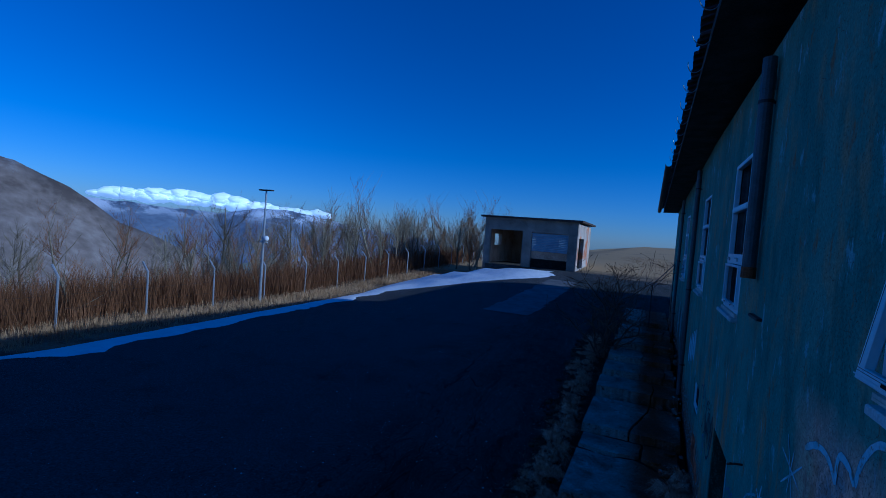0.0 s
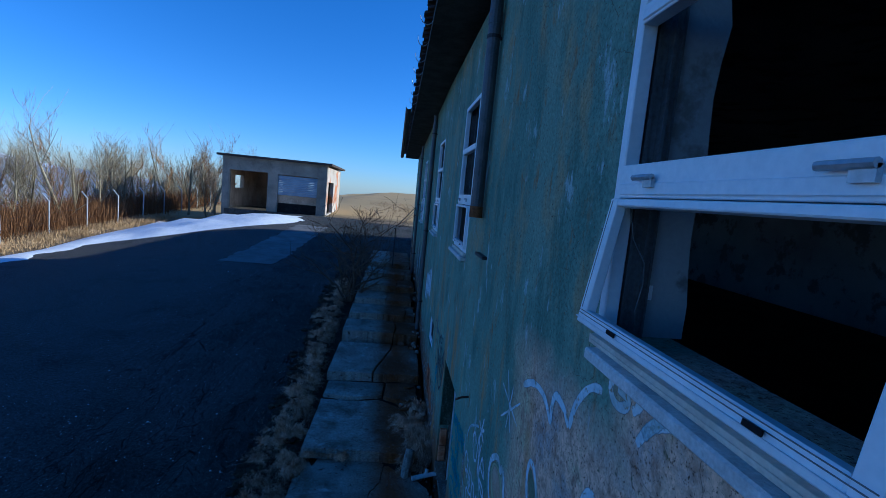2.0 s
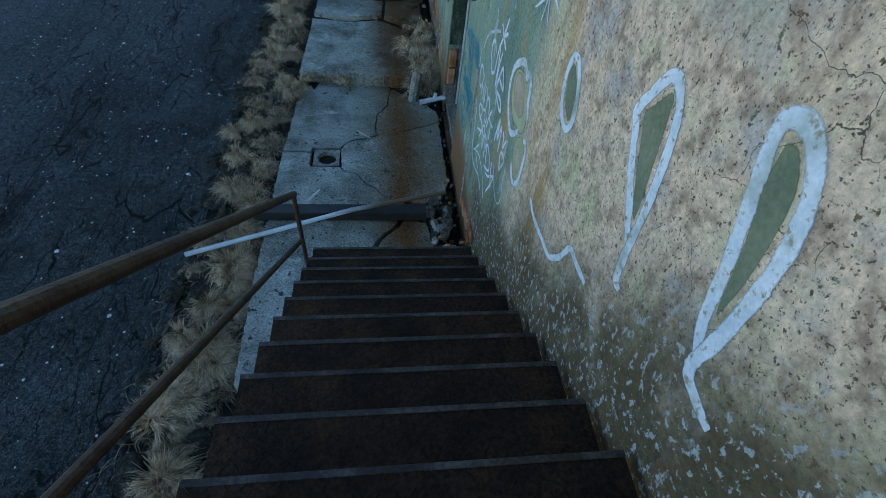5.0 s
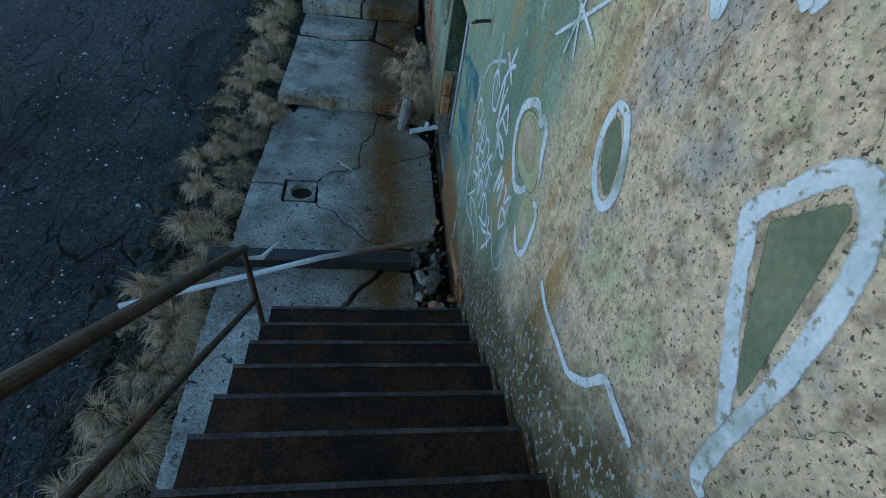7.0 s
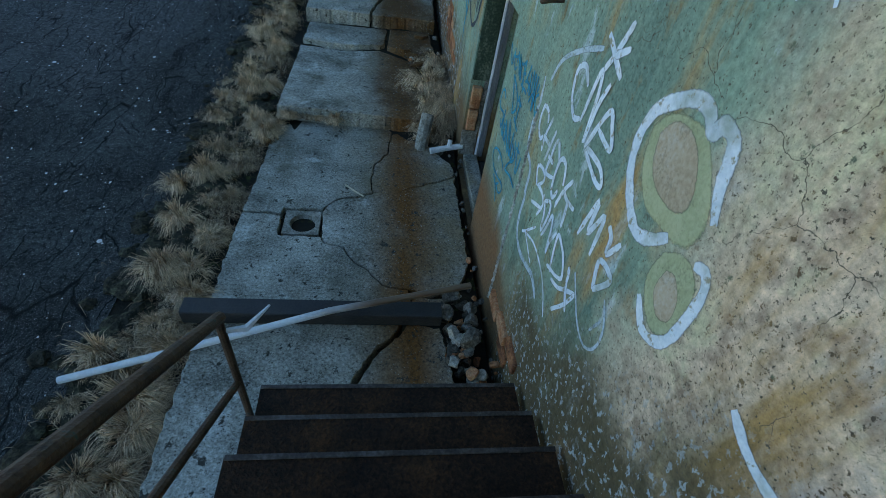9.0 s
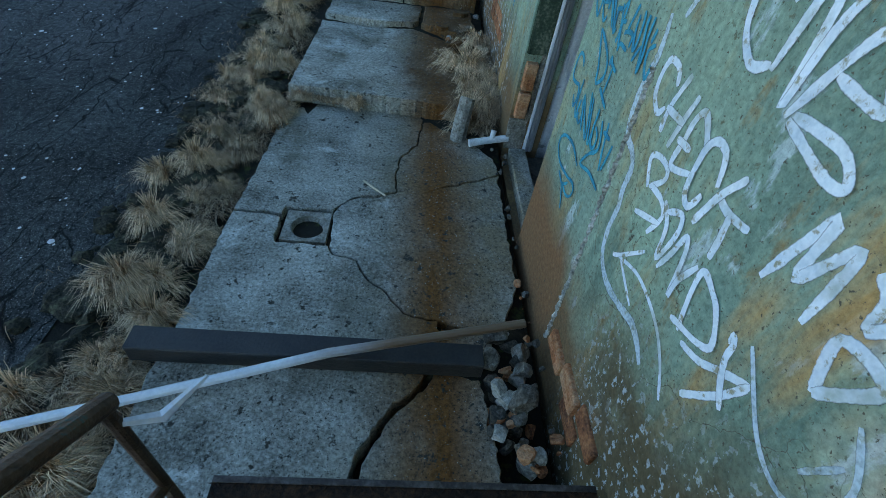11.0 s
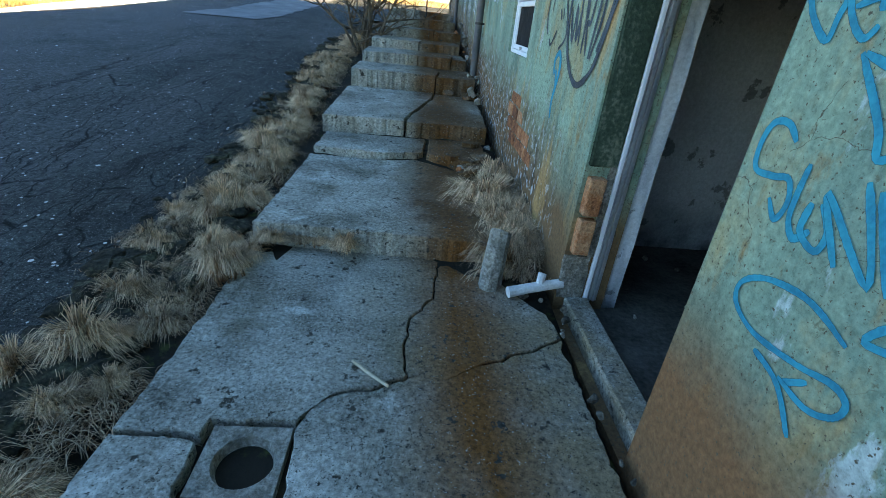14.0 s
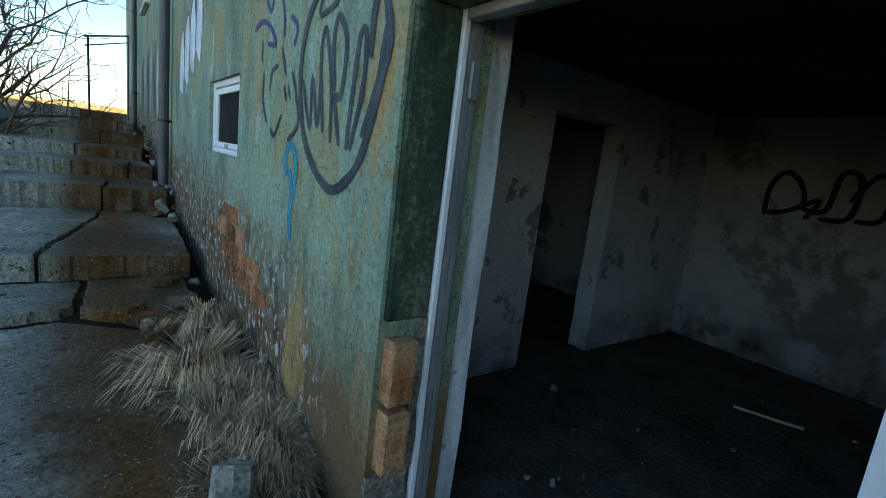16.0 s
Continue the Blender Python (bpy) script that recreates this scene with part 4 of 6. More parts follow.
downpipe(19.25, 1.40, 6.5, 0.05, "thin dark downpipe near the far corner")

# ---- stepped concrete path ----
SLABS = [(3.0, 5.06, 0.10), (5.09, 7.86, 0.0), (8.13, 10.35, 0.19), (10.83, 12.65, 0.46), (12.9, 14.1, 0.80), (14.12, 15.3, 0.98), (15.32, 16.6, 1.15), (16.62, 17.9, 1.34), (17.92, 19.3, 1.54), (19.32, 23.0, 1.74)]
pavement = thing("pavement", "stepped path of cracked, rust-streaked concrete slabs", "path", kind="structure")


def flag(outline, top, seed, inset=0.005, thick=0.3, slope=0.0):
    """A flat piece of broken slab from its outline, a little sunk at its edges."""
    pts = [Vector((x, y, 0)) for x, y in outline]
    n = len(pts)
    area = sum(pts[i].x * pts[(i + 1) % n].y - pts[(i + 1) % n].x * pts[i].y for i in range(n))
    if area < 0:
        pts.reverse()
    fine = []
    for i in range(n):
        a, b = pts[i], pts[(i + 1) % n]
        k = max(1, int((b - a).length / 0.03))
        fine += [a.lerp(b, q / k) for q in range(k)]
    n = len(fine)
    bm = bmesh.new()
    rings = []
    for inn, z in ((inset, top - thick), (inset, top - 0.008), (inset + 0.006, top)):
        ring = []
        for i in range(n):
            d0, d1 = (fine[i] - fine[i - 1]).normalized(), (fine[(i + 1) % n] - fine[i]).normalized()
            t = (d0 + d1).normalized()
            w = noise.noise_vector(fine[i] * 11 + Vector((0, 0, 3))) * 0.022 + noise.noise_vector(fine[i] * 33) * 0.013
            p = fine[i] + Vector((-t.y, t.x, 0)) * inn
            ring.append(bm.verts.new((p.x + w.x, p.y + w.y, z + (0.004 * noise.noise(p * 5) if z > top - 0.1 else 0))))
        rings.append(ring)
    for r0, r1 in zip(rings, rings[1:]):
        for i in range(n):
            bm.faces.new((r0[i], r0[(i + 1) % n], r1[(i + 1) % n], r1[i]))
    bm.faces.new(rings[-1])
    start = min(p.y for p in pts)
    for v in bm.verts:
        v.co.z += slope * (v.co.y - start)
    bmesh.ops.triangulate(bm, faces=[f for f in bm.faces if len(f.verts) > 4])
    return bm


CR = [(-1.51, 6.45), (-1.46, 6.58), (-1.35, 6.66), (-1.2, 6.67), (-1.02, 6.78)]
CUP = [(-1.05, 7.03), (-1.02, 7.3), (-0.87, 7.54), (-0.80, 8.13)]
CRR = [(-0.82, 6.76), (-0.61, 6.9), (-0.4, 6.99), (-0.09, 7.16)]
CD = [(-1.49, 6.05), (-1.45, 5.97), (-1.27, 5.91), (-1.19, 5.77), (-1.08, 5.67), (-0.97, 5.54), (-0.93, 5.47), (-0.82, 5.44), (-0.68, 5.41)]
part("slab", flag([(-2.27, 6.38), (-2.08, 6.38), (-1.9, 6.36), (-1.9, 6.45)] + CR + CUP + [(-1.5, 8.15), (-2.22, 8.16), (-2.24, 7.2)], 0.0, 1), M_CONCRETE, pavement)
part("slab", flag(CR[-1:] + CRR + [(-0.11, 7.4), (-0.28, 7.62), (-0.46, 8.06)] + CUP[::-1], -0.004, 2), M_CONCRETE, pavement)
part("slab", flag(CR + CRR + [(-0.10, 6.4), (-0.09, 5.75), (-0.22, 5.42), (-0.45, 5.36)] + CD[::-1], -0.008, 3, 0.007), M_CONCRETE, pavement)
part("slab", flag([(-2.27, 6.37), (-2.08, 6.36), (-1.9, 6.33), (-1.89, 6.06)] + CD + [(-0.66, 5.2), (-0.75, 5.09), (-1.5, 5.10), (-2.28, 5.08), (-2.29, 5.7)], 0.0, 4, 0.007), M_CONCRETE, pavement)
part("slab", flag([(-0.66, 5.37), (-0.45, 5.34), (-0.30, 5.36), (-0.34, 5.12), (-0.70, 5.12)], -0.02, 5), M_CONCRETE, pavement)
NEAR = [(-0.74, 5.06), (-0.8, 4.88), (-0.97, 4.73), (-1.05, 4.59), (-1.12, 4.47), (-1.2, 3.9)]
part("slab", flag(NEAR + [(-1.25, 3.0), (-2.24, 3.0), (-2.26, 4.2), (-2.25, 5.05)], 0.10, 6), M_CONCRETE, pavement)
part("slab", flag([(-0.70, 5.0), (-0.78, 4.86), (-0.94, 4.71), (-1.02, 4.57), (-1.09, 4.45), (-1.15, 3.9), (-0.3, 3.9), (-0.38, 4.5), (-0.45, 4.95)], 0.085, 7), M_CONCRETE, pavement)
part("slab", flag([(-2.23, 8.15), (-1.2, 8.10), (-0.44, 8.02), (-0.40, 8.6), (-0.36, 9.3), (-0.55, 9.78), (-1.0, 10.09), (-1.6, 9.97), (-2.2, 10.05), (-2.2, 9.0)], 0.19, 8, thick=0.42), M_CONCRETE, pavement)
part("slab", flag([(-2.16, 10.1), (-1.5, 10.02), (-0.95, 10.15), (-0.9, 10.8), (-2.15, 10.8)], 0.265, 9, thick=0.4), M_CONCRETE, pavement)
part("slab", flag([(-0.9, 10.1), (-0.4, 9.85), (-0.2, 10.3), (-0.2, 10.82), (-0.86, 10.82)], 0.275, 10, thick=0.4), M_CONCRETE, pavement)
part("slab", flag([(-2.2, 10.84), (-1.6, 10.88), (-1.19, 10.83), (-1.16, 11.1), (-1.03, 11.6), (-0.82, 12.3), (-0.78, 12.7), (-2.14, 12.7)], 0.46, 11, thick=0.45, slope=0.05), M_CONCRETE, pavement)
part("slab", flag([(-1.17, 10.84), (-0.6, 10.88), (-0.13, 10.86), (-0.1, 12.6), (-0.76, 12.7), (-0.80, 12.3), (-1.0, 11.6), (-1.13, 11.1)], 0.45, 12, thick=0.45, slope=0.05), M_CONCRETE, pavement)
for k, (y0, y1, top) in enumerate(SLABS[4:]):
    s = -0.75 + 0.35 * math.sin(k * 2.1)
    xl, xr = -2.12 + 0.05 * k, -0.1 - 0.06 * (k % 3)
    part("slab", flag([(xl, y0), ((xl + s) / 2, y0 + 0.05), (s, y0 - 0.02), (s + 0.06, (y0 + y1) / 2), (s - 0.03, y1), (xl, y1)], top, 30 + k, thick=0.5), M_CONCRETE, pavement)
    part("slab", flag([(s + 0.01, y0), (xr, y0 + 0.04), (xr, y1), (s, y1), (s + 0.08, (y0 + y1) / 2)], top - 0.02, 50 + k, thick=0.5), M_CONCRETE, pavement)
# the drain
drain = thing("drain", "square concrete drain inlet with a round open hole", "drain")
bm = bmesh.new()
sq, rim, low_ = [], [], []
for k in range(32):
    a = 2 * math.pi * k / 32
    c, s = math.cos(a), math.sin(a)
    f = 0.17 / max(abs(c), abs(s))
    sq.append(bm.verts.new((-1.695 + f * c, 6.255 + f * s, -0.012)))
    rim.append(bm.verts.new((-1.685 + 0.128 * c, 6.25 + 0.128 * s, -0.016)))
    low_.append(bm.verts.new((-1.685 + 0.112 * c, 6.25 + 0.112 * s, -0.06)))
deep_ = [bm.verts.new((v.co.x, v.co.y, -1.3)) for v in low_]
skirt = [bm.verts.new((v.co.x, v.co.y, -0.3)) for v in sq]
for r0, r1 in ((skirt, sq), (sq, rim), (rim, low_)):
    for k in range(32):
        bm.faces.new((r0[k], r0[(k + 1) % 32], r1[(k + 1) % 32], r1[k]))
for k in range(32):
    bm.faces.new((low_[k], low_[(k + 1) % 32], deep_[(k + 1) % 32], deep_[k])).material_index = 1
bm.faces.new(deep_[::-1]).material_index = 1
part("inlet", bm, [M_RUBBLE, M_BLACK], drain)

# ---- steel stairs and railing ----
stairs = thing("steel_stairs", "rusty steel stairs with chequer-plate treads along the wall", "stairs", kind="structure")
Y0, Z0, DY, DZ, NSTEP = 4.26, 0.43, 0.290, 0.200, 13
bm = boxes((-1.64, -0.05, -0.289, -0.003, -0.006, 0.0))
for i in range(26):
    for j in range(5):
        cx, cy = -1.61 + 0.06 * i + (0.03 if j % 2 else 0), -0.03 - 0.058 * j
        s = 1 if (i + j) % 2 else -1
        d, e = Vector((0.016, 0.016 * s, 0)), Vector((-0.004 * s, 0.004, 0))
        c = Vector((cx, cy, 0.0))
        if c.x + 0.02 < -0.06:
            vs = [bm.verts.new(c + p) for p in (-d, e, d, -e)] + [bm.verts.new(c + Vector((0, 0, 0.0035)))]
            for q in range(4):
                bm.faces.new((vs[q], vs[(q + 1) % 4], vs[4]))
bmesh.ops.recalc_face_normals(bm, faces=bm.faces)
nose_bm = boxes((-1.64, -0.05, -0.022, 0.004, -0.002, 0.005), (-1.64, -0.05, -0.003, 0.004, -0.06, -0.002), bevel=0.0015)
tread = part("tread", bm, M_RUST, stairs, "rusty chequer-plate tread")
tread.location = (0, Y0, Z0)
nosing = part("nosing", nose_bm, M_WORN, stairs, "worn steel edge of the tread")
nosing.location = (0, Y0, Z0)
for k in range(1, NSTEP):
    t = new("tread", tread.data)
    t.parent = stairs
    t.location = (0, Y0 - k * DY, Z0 + k * DZ)
    tagged(t, "rusty chequer-plate tread")
    e = new("nosing", nosing.data)
    e.parent = stairs
    e.matrix_basis = pose(random.uniform(-0.004, 0.004), Y0 - k * DY, Z0 + k * DZ, 0, random.uniform(-0.15, 0.15), random.uniform(-0.15, 0.15))
    tagged(e, "worn steel edge of the tread")
part("landing", boxes((-1.7, -0.05, -2.6, Y0 - NSTEP * DY, Z0 + NSTEP * DZ - 0.05, Z0 + NSTEP * DZ)), M_RUST, stairs, "rusty steel landing plate")
for xx in (-1.5, -0.25):
    bm = bmesh.new()
    a, b = Vector((xx, Y0 - 0.2, Z0 - 0.07)), Vector((xx, Y0 - NSTEP * DY, Z0 + NSTEP * DZ - 0.13))
    for p, q in ((a, b),):
        vs = [bm.verts.new(r + o) for r in (p, q) for o in (Vector((-0.03, 0, 0)), Vector((0.03, 0, 0)), Vector((0.03, 0, -0.2)), Vector((-0.03, 0, -0.2)))]
        for f in ((0, 1, 2, 3), (7, 6, 5, 4), (0, 4, 5, 1), (1, 5, 6, 2), (2, 6, 7, 3), (3, 7, 4, 0)):
            bm.faces.new([vs[i] for i in f])
    part("stringer", bm, M_RUST, stairs)
    part("prop", boxes((xx - 0.04, xx + 0.04, Y0 - 0.28, Y0 - 0.2, 0.02, Z0 - 0.15)), M_RUST, stairs)
for yy in (-2.4, 0.3):
    part("prop", boxes((-1.6, -1.52, yy, yy + 0.08, -0.1, Z0 + NSTEP * DZ - 0.05)), M_RUST, stairs)
rail = thing("stair_railing", "rusty tubular stair handrail with flaking green paint", "railing")
RX, RS = -1.70, 0.78
ytop = 0.95
part("top_rail", tube(bmesh.new(), [(RX, 4.16, 1.24), (RX, ytop, 1.24 + RS * (4.16 - ytop))], 0.03, 12), M_RAIL, rail)
part("mid_rail", tube(bmesh.new(), [(RX, 4.14, 0.69), (RX, ytop, 0.69 + RS * (4.14 - ytop))], 0.021, 10), M_RAIL, rail)
for yy, zb, zt in ((4.14, 0.20, 1.24), (0.97, 2.70, 1.24 + RS * (4.16 - ytop))):
    part("post", tube(bmesh.new(), [(RX, yy, zb), (RX, yy, zt)], 0.021, 10), M_RAIL, rail)
part("wire_end", tube(bmesh.new(), [(RX, 4.14, 1.16), (RX + 0.1, 4.18, 1.13), (RX + 0.2, 4.28, 1.19)], [0.012, 0.02, 0.006], 6), M_PVC, rail, "torn strip of pale plastic")

# ---- loose things at the foot of the stairs ----
beam = thing("steel_channel", "dark steel channel lying across the path", "steel beam")
part("web", boxes((-2.36, -0.45, 4.94, 5.08, 0.24, 0.25), bevel=0.003), M_DARKMETAL, beam)
part("flange", boxes((-2.36, -0.45, 4.94, 4.952, 0.125, 0.238), bevel=0.003), M_DARKMETAL, beam)
part("flange", boxes((-2.36, -0.45, 5.068, 5.08, 0.125, 0.238), bevel=0.003), M_DARKMETAL, beam)
pvc = thing("plastic_pipe", "long pale plastic pipe, rust-stained at one end", "pipe")
part("tube", tube(bmesh.new(), [(-3.03, 4.53, 0.03), (-2.2, 4.72, 0.16), (-1.3, 4.95, 0.285), (-0.22, 5.16, 0.37)], 0.026, 10), material("stained_plastic_pipe", [(0.3, (0.45, 0.47, 0.5)), (0.7, (0.6, 0.62, 0.64))], 5, 50, 0.45, 0.05, extra=lambda nt, g, c: blotch(nt, g, c, (0.16, 0.09, 0.05), 3.0, 0.2, 0.3, mask=ramp_on(nt, g, "X", -1.5, -1.0))), pvc)

# ---- fence, lamp mast, snow ----
fence = thing("fence", "wire mesh fence on angled concrete-grey metal posts", "fence")
bm = bmesh.new()
tube(bm, [(0, 0, -0.2), (0, 0, 1.9), (-0.33, -0.05, 2.32)], 0.045, 7)
post0 = part("post", bm, M_GALV, fence)
FENCE_Y = [-14.3 + 3.4 * i for i in range(25)]
post0.location = (-21.0, FENCE_Y[0], lie(-21, FENCE_Y[0]))
for yy in FENCE_Y[1:]:
    q = new("post", post0.data)
    q.parent = fence
    q.matrix_basis = pose(-21.0, yy, lie(-21, yy), random.uniform(-1, 1), random.uniform(-1, 1), random.uniform(-5, 5))
bm = bmesh.new()
for y0, y1 in zip(FENCE_Y, FENCE_Y[1:]):
    for h in (0.1, 0.65, 1.2, 1.75):
        tube(bm, [(-21.03, y0, lie(-21, y0) + h), (-21.03, y1, lie(-21, y1) + h)], 0.004, 3, False)
    for i in range(17):
        u = i / 17
        yy = y0 + (y1 - y0) * u
        z = lie(-21, yy)
        tube(bm, [(-21.03, yy, z + 0.05), (-21.03, yy + 0.9, z + 1.8)], 0.0018, 3, False)
        tube(bm, [(-21.03, yy + 0.9, z + 0.05), (-21.03, yy, z + 1.8)], 0.0018, 3, False)
part("mesh", bm, M_DARKMETAL, fence, "thin dark wire mesh")

mast = thing("lamp_mast", "tall pale lamp mast with a flat head and a white dome", "lamp post")
mz = lie(-20.4, 19.0)
bm = tube(bmesh.new(), [(-20.5, 18.9, mz - 0.2), (-20.5, 18.9, mz + 6.1)], [0.085, 0.045], 10)
part("pole", bm, M_GALV, mast)
part("head", boxes((-20.95, -20.05, 18.8, 19.0, mz + 6.1, mz + 6.17)), M_DARKMETAL, mast)
bm = bmesh.new()
bmesh.ops.create_uvsphere(bm, u_segments=14, v_segments=10, radius=0.16, matrix=Matrix.Translation((-20.28, 18.85, mz + 3.5)))
box(bm, -20.75, -20.2, 18.86, 18.92, mz + 3.28, mz + 3.33)
part("dome", bm, M_WHITE, mast, "white camera dome on an arm", True)

bm = bmesh.new()
ny = 110
cols = []
for j in range(ny + 1):
    yy = 6.4 + 32.1 * j / ny
    w = 0.62 + 0.35 * noise.noise(Vector((yy * 0.55, 2, 0))) + 0.16 * noise.noise(Vector((yy * 2.1, 5, 0)))
    w *= min(1.0, max(0.05, (yy - 6.4) / 2))
    x0 = -17.9 - 0.03 * yy
    big = ease((yy - 27) / 7)
    x1 = x0 + 2 * w + big * 10.0
    row = []
    for i in range(13):
        u = i / 12
        xx = x0 + (x1 - x0) * u
        hh = (0.10 + 0.62 * big) * math.sin(math.pi * u) ** 0.6 * min(1, (38.6 - yy) / 2.5) * (0.7 + 0.5 * noise.noise(Vector((xx * 0.7, yy * 0.7, 1))))
        row.append(bm.verts.new((xx, yy, lie(xx, yy) - 0.012 + max(hh, 0))))
    cols.append(row)
for r0, r1 in zip(cols, cols[1:]):
    for i in range(12):
        bm.faces.new((r0[i], r0[i + 1], r1[i + 1], r1[i]))
tagged(link_mesh("snow_bank", bm, M_SNOW, True), "melting strip of old snow along the yard's edge", "snow", kind="stuff")

# ---- open shed at the top of the yard ----
SX0, SX1, SY, SZ = -15.0, -6.74, 40.0, 2.0
shed = thing("garage_shed", "derelict two-bay garage with crumbling plaster and a sloping flat roof", "shed")


def shed_wall(rows):
    return boxes(*rows)


ST = SZ + 4.25
part("wall", boxes((SX0, SX0 + 0.55, SY, SY + 0.4, SZ - 1, ST), (SX0 + 3.55, SX0 + 4.35, SY, SY + 0.4, SZ - 1, ST), (SX1 - 0.75, SX1, SY, SY + 0.4, SZ - 1, ST), (SX0 + 0.55, SX0 + 3.55, SY, SY + 0.4, SZ + 3.2, ST), (SX0 + 4.35, SX1 - 0.75, SY, SY + 0.4, SZ + 3.15, ST)), M_SHED_FRONT, shed, "grey plaster front with two bays, darkened as the shaded side")
wm = holed_wall(SX1 - 0.3, SX1 - 0.004, [SY + 0.4, SY + 8.9], [SZ - 1, ST - 0.1], [(SY + 1.1, SY + 4.3, SZ + 0.2, SZ + 2.9)])
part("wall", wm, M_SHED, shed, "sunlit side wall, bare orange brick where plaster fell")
part("wall", holed_wall(SX0 + 0.004, SX0 + 0.3, [SY + 0.4, SY + 8.6], [SZ - 1, ST - 0.1], [(SY + 2.2, SY + 4.4, SZ + 1.7, SZ + 2.8)]), M_SHED_IN, shed, "tan side wall with a window hole, painted pale for bounced light")
back = holed_wall(0, 0.3, [-SX1, -SX0], [SZ - 1, ST - 0.1], [(12.2, 13.2, SZ + 1.5, SZ + 2.7), (9.2, 9.8, SZ + 1.9, SZ + 2.7)])
bmesh.ops.transform(back, matrix=Matrix.Translation((0, SY + 8.6, 0)) @ Matrix.Rotation(radians(90), 4, "Z"), verts=back.verts)
part("wall", back, M_SHED_IN, shed, "tan back wall with two small window holes, painted pale for bounced light")
part("roof", boxes((SX0 - 0.35, SX1 + 0.4, SY - 0.45, SY + 9.3, ST, ST + 0.16)), M_TILE, shed, "thin dark overhanging roof slab")
sh = new("shutter")
sh.parent = shed
for k in range(11):
    part("slat", boxes((SX0 + 4.35, SX1 - 0.75, SY + 0.12, SY + 0.16, SZ + 2.95 - 0.145 * k + 0.01, SZ + 2.95 - 0.145 * k + 0.14), bevel=0.01), M_SHUTTER, sh)
sh.rotation_euler = (0, 0, 0)
part("floor", boxes((SX0 + 0.3, SX1 - 0.3, SY - 0.2, SY + 6.0, SZ - 1, SZ + 0.06)), M_INNER_FLOOR, shed)
part("infill", boxes((SX0 + 4.35, SX1 - 0.75, SY + 0.30, SY + 0.40, SZ + 0.85, SZ + 1.75)), M_SHED_IN, shed, "tan infill wall under the shutter")
part("plinth", boxes((SX0 + 4.35, SX1 - 0.75, SY + 0.30, SY + 0.40, SZ, SZ + 0.85)), M_BLACK, shed, "blackened base of the infill wall")

# ---- mountains and clouds ----


def ridge(name, label, pts, depth, mat, seed):
    """A mountain range: a crest line of (x, y, z) with slopes falling to both sides."""
    bm = bmesh.new()
    rows = []
    n = 90
    xs_, ys_, zs_ = zip(*pts)
    for i in range(n + 1):
        u = i / n * (len(pts) - 1)
        c = Vector((np.interp(u, range(len(pts)), xs_), np.interp(u, range(len(pts)), ys_), np.interp(u, range(len(pts)), zs_)))
        out = Vector((c.x, c.y, 0)).normalized()
        row = []
        for k in range(-9, 7):
            v = k / 9
            h = c.z - 260 * abs(v) ** 0.9
            p = c + out * v * depth
            rr = noise.fractal(Vector((p.x * 0.006, p.y * 0.006, seed)), 1.0, 2.1, 6)
            row.append(bm.verts.new((p.x, p.y, h + (10 + 22 * abs(v)) * rr)))
        rows.append(row)
    for a, b in zip(rows, rows[1:]):
        for k in range(len(a) - 1):
            bm.faces.new((a[k], b[k], b[k + 1], a[k + 1]))
    bmesh.ops.recalc_face_normals(bm, faces=bm.faces)
    return tagged(link_mesh(name, bm, mat, True), label, "mountain", kind="structure")


ridge("backdrop", "brown rocky mountainside with traces of snow", [(-1400, -50, 150), (-1352, 362, 118), (-1289, 547, 88), (-1247, 635, 40), (-1200, 721, -40), (-1133, 823, -90), (-1040, 930, -150)], 420, M_ROCK, 1.0)
ridge("backdrop", "distant snow-capped mountain range, haze painted in as blue", [(-2900, 800, 20), (-2740, 1220, 20), (-2649, 1408, 38), (-2516, 1634, 18), (-2298, 1928, 8), (-2158, 2084, 52), (-2046, 2194, 58), (-1928, 2298, 32), (-1678, 2487, -20), (-1270, 2720, -60)], 700, M_FARROCK, 5.0)
bm = bmesh.new()
for k in range(260):
    u = random.random()
    c = Vector((-3120 + 1000 * u, 1750 + 900 * u, 70 + 52 * math.sin(math.pi * min(1, u * 1.25)) ** 0.7 * random.random() - 25 * u))
    bmesh.ops.create_icosphere(bm, subdivisions=3, radius=random.uniform(20, 44), matrix=Matrix.Translation(c) @ Matrix.Diagonal((1.8, 1.8, random.uniform(0.5, 0.8), 1)))
for v in bm.verts:
    v.co += noise.noise_vector(v.co * 0.013) * 16 + noise.noise_vector(v.co * 0.05) * 7
tagged(link_mesh("backdrop", bm, M_CLOUD, True), "bank of self-glowing white cloud over the far mountains", "cloud", kind="structure")

# ---- bare trees and brush ----


def grow(bm, p, d, length, rad, depth, sides, lift):
    """A limb of a few bent lengths, with smaller limbs along it."""
    pts, rads = [p], [rad]
    segs = 4 if depth > 1 else 3
    for i in range(segs):
        d = (d + Vector((random.gauss(0, 0.13), random.gauss(0, 0.13), random.gauss(lift, 0.06)))).normalized()
        pts.append(pts[-1] + d * length / segs)
        rads.append(rad * (1 - 0.75 * (i + 1) / segs))
    tube(bm, pts, rads, sides, False)
    if depth <= 0:
        return
    for i in range(1, segs + 1):
        for _ in range(2 if depth > 1 else 3):
            q = pts[i - 1].lerp(pts[i], random.random())
            side = Vector((random.gauss(0, 1), random.gauss(0, 1), random.uniform(-0.1, 0.9))).normalized()
            grow(bm, q, (d * 0.75 + side * 0.75).normalized(), length * random.uniform(0.38, 0.6), max(rads[i] * 0.6, 0.005), depth - 1, max(3, sides - 2), lift)


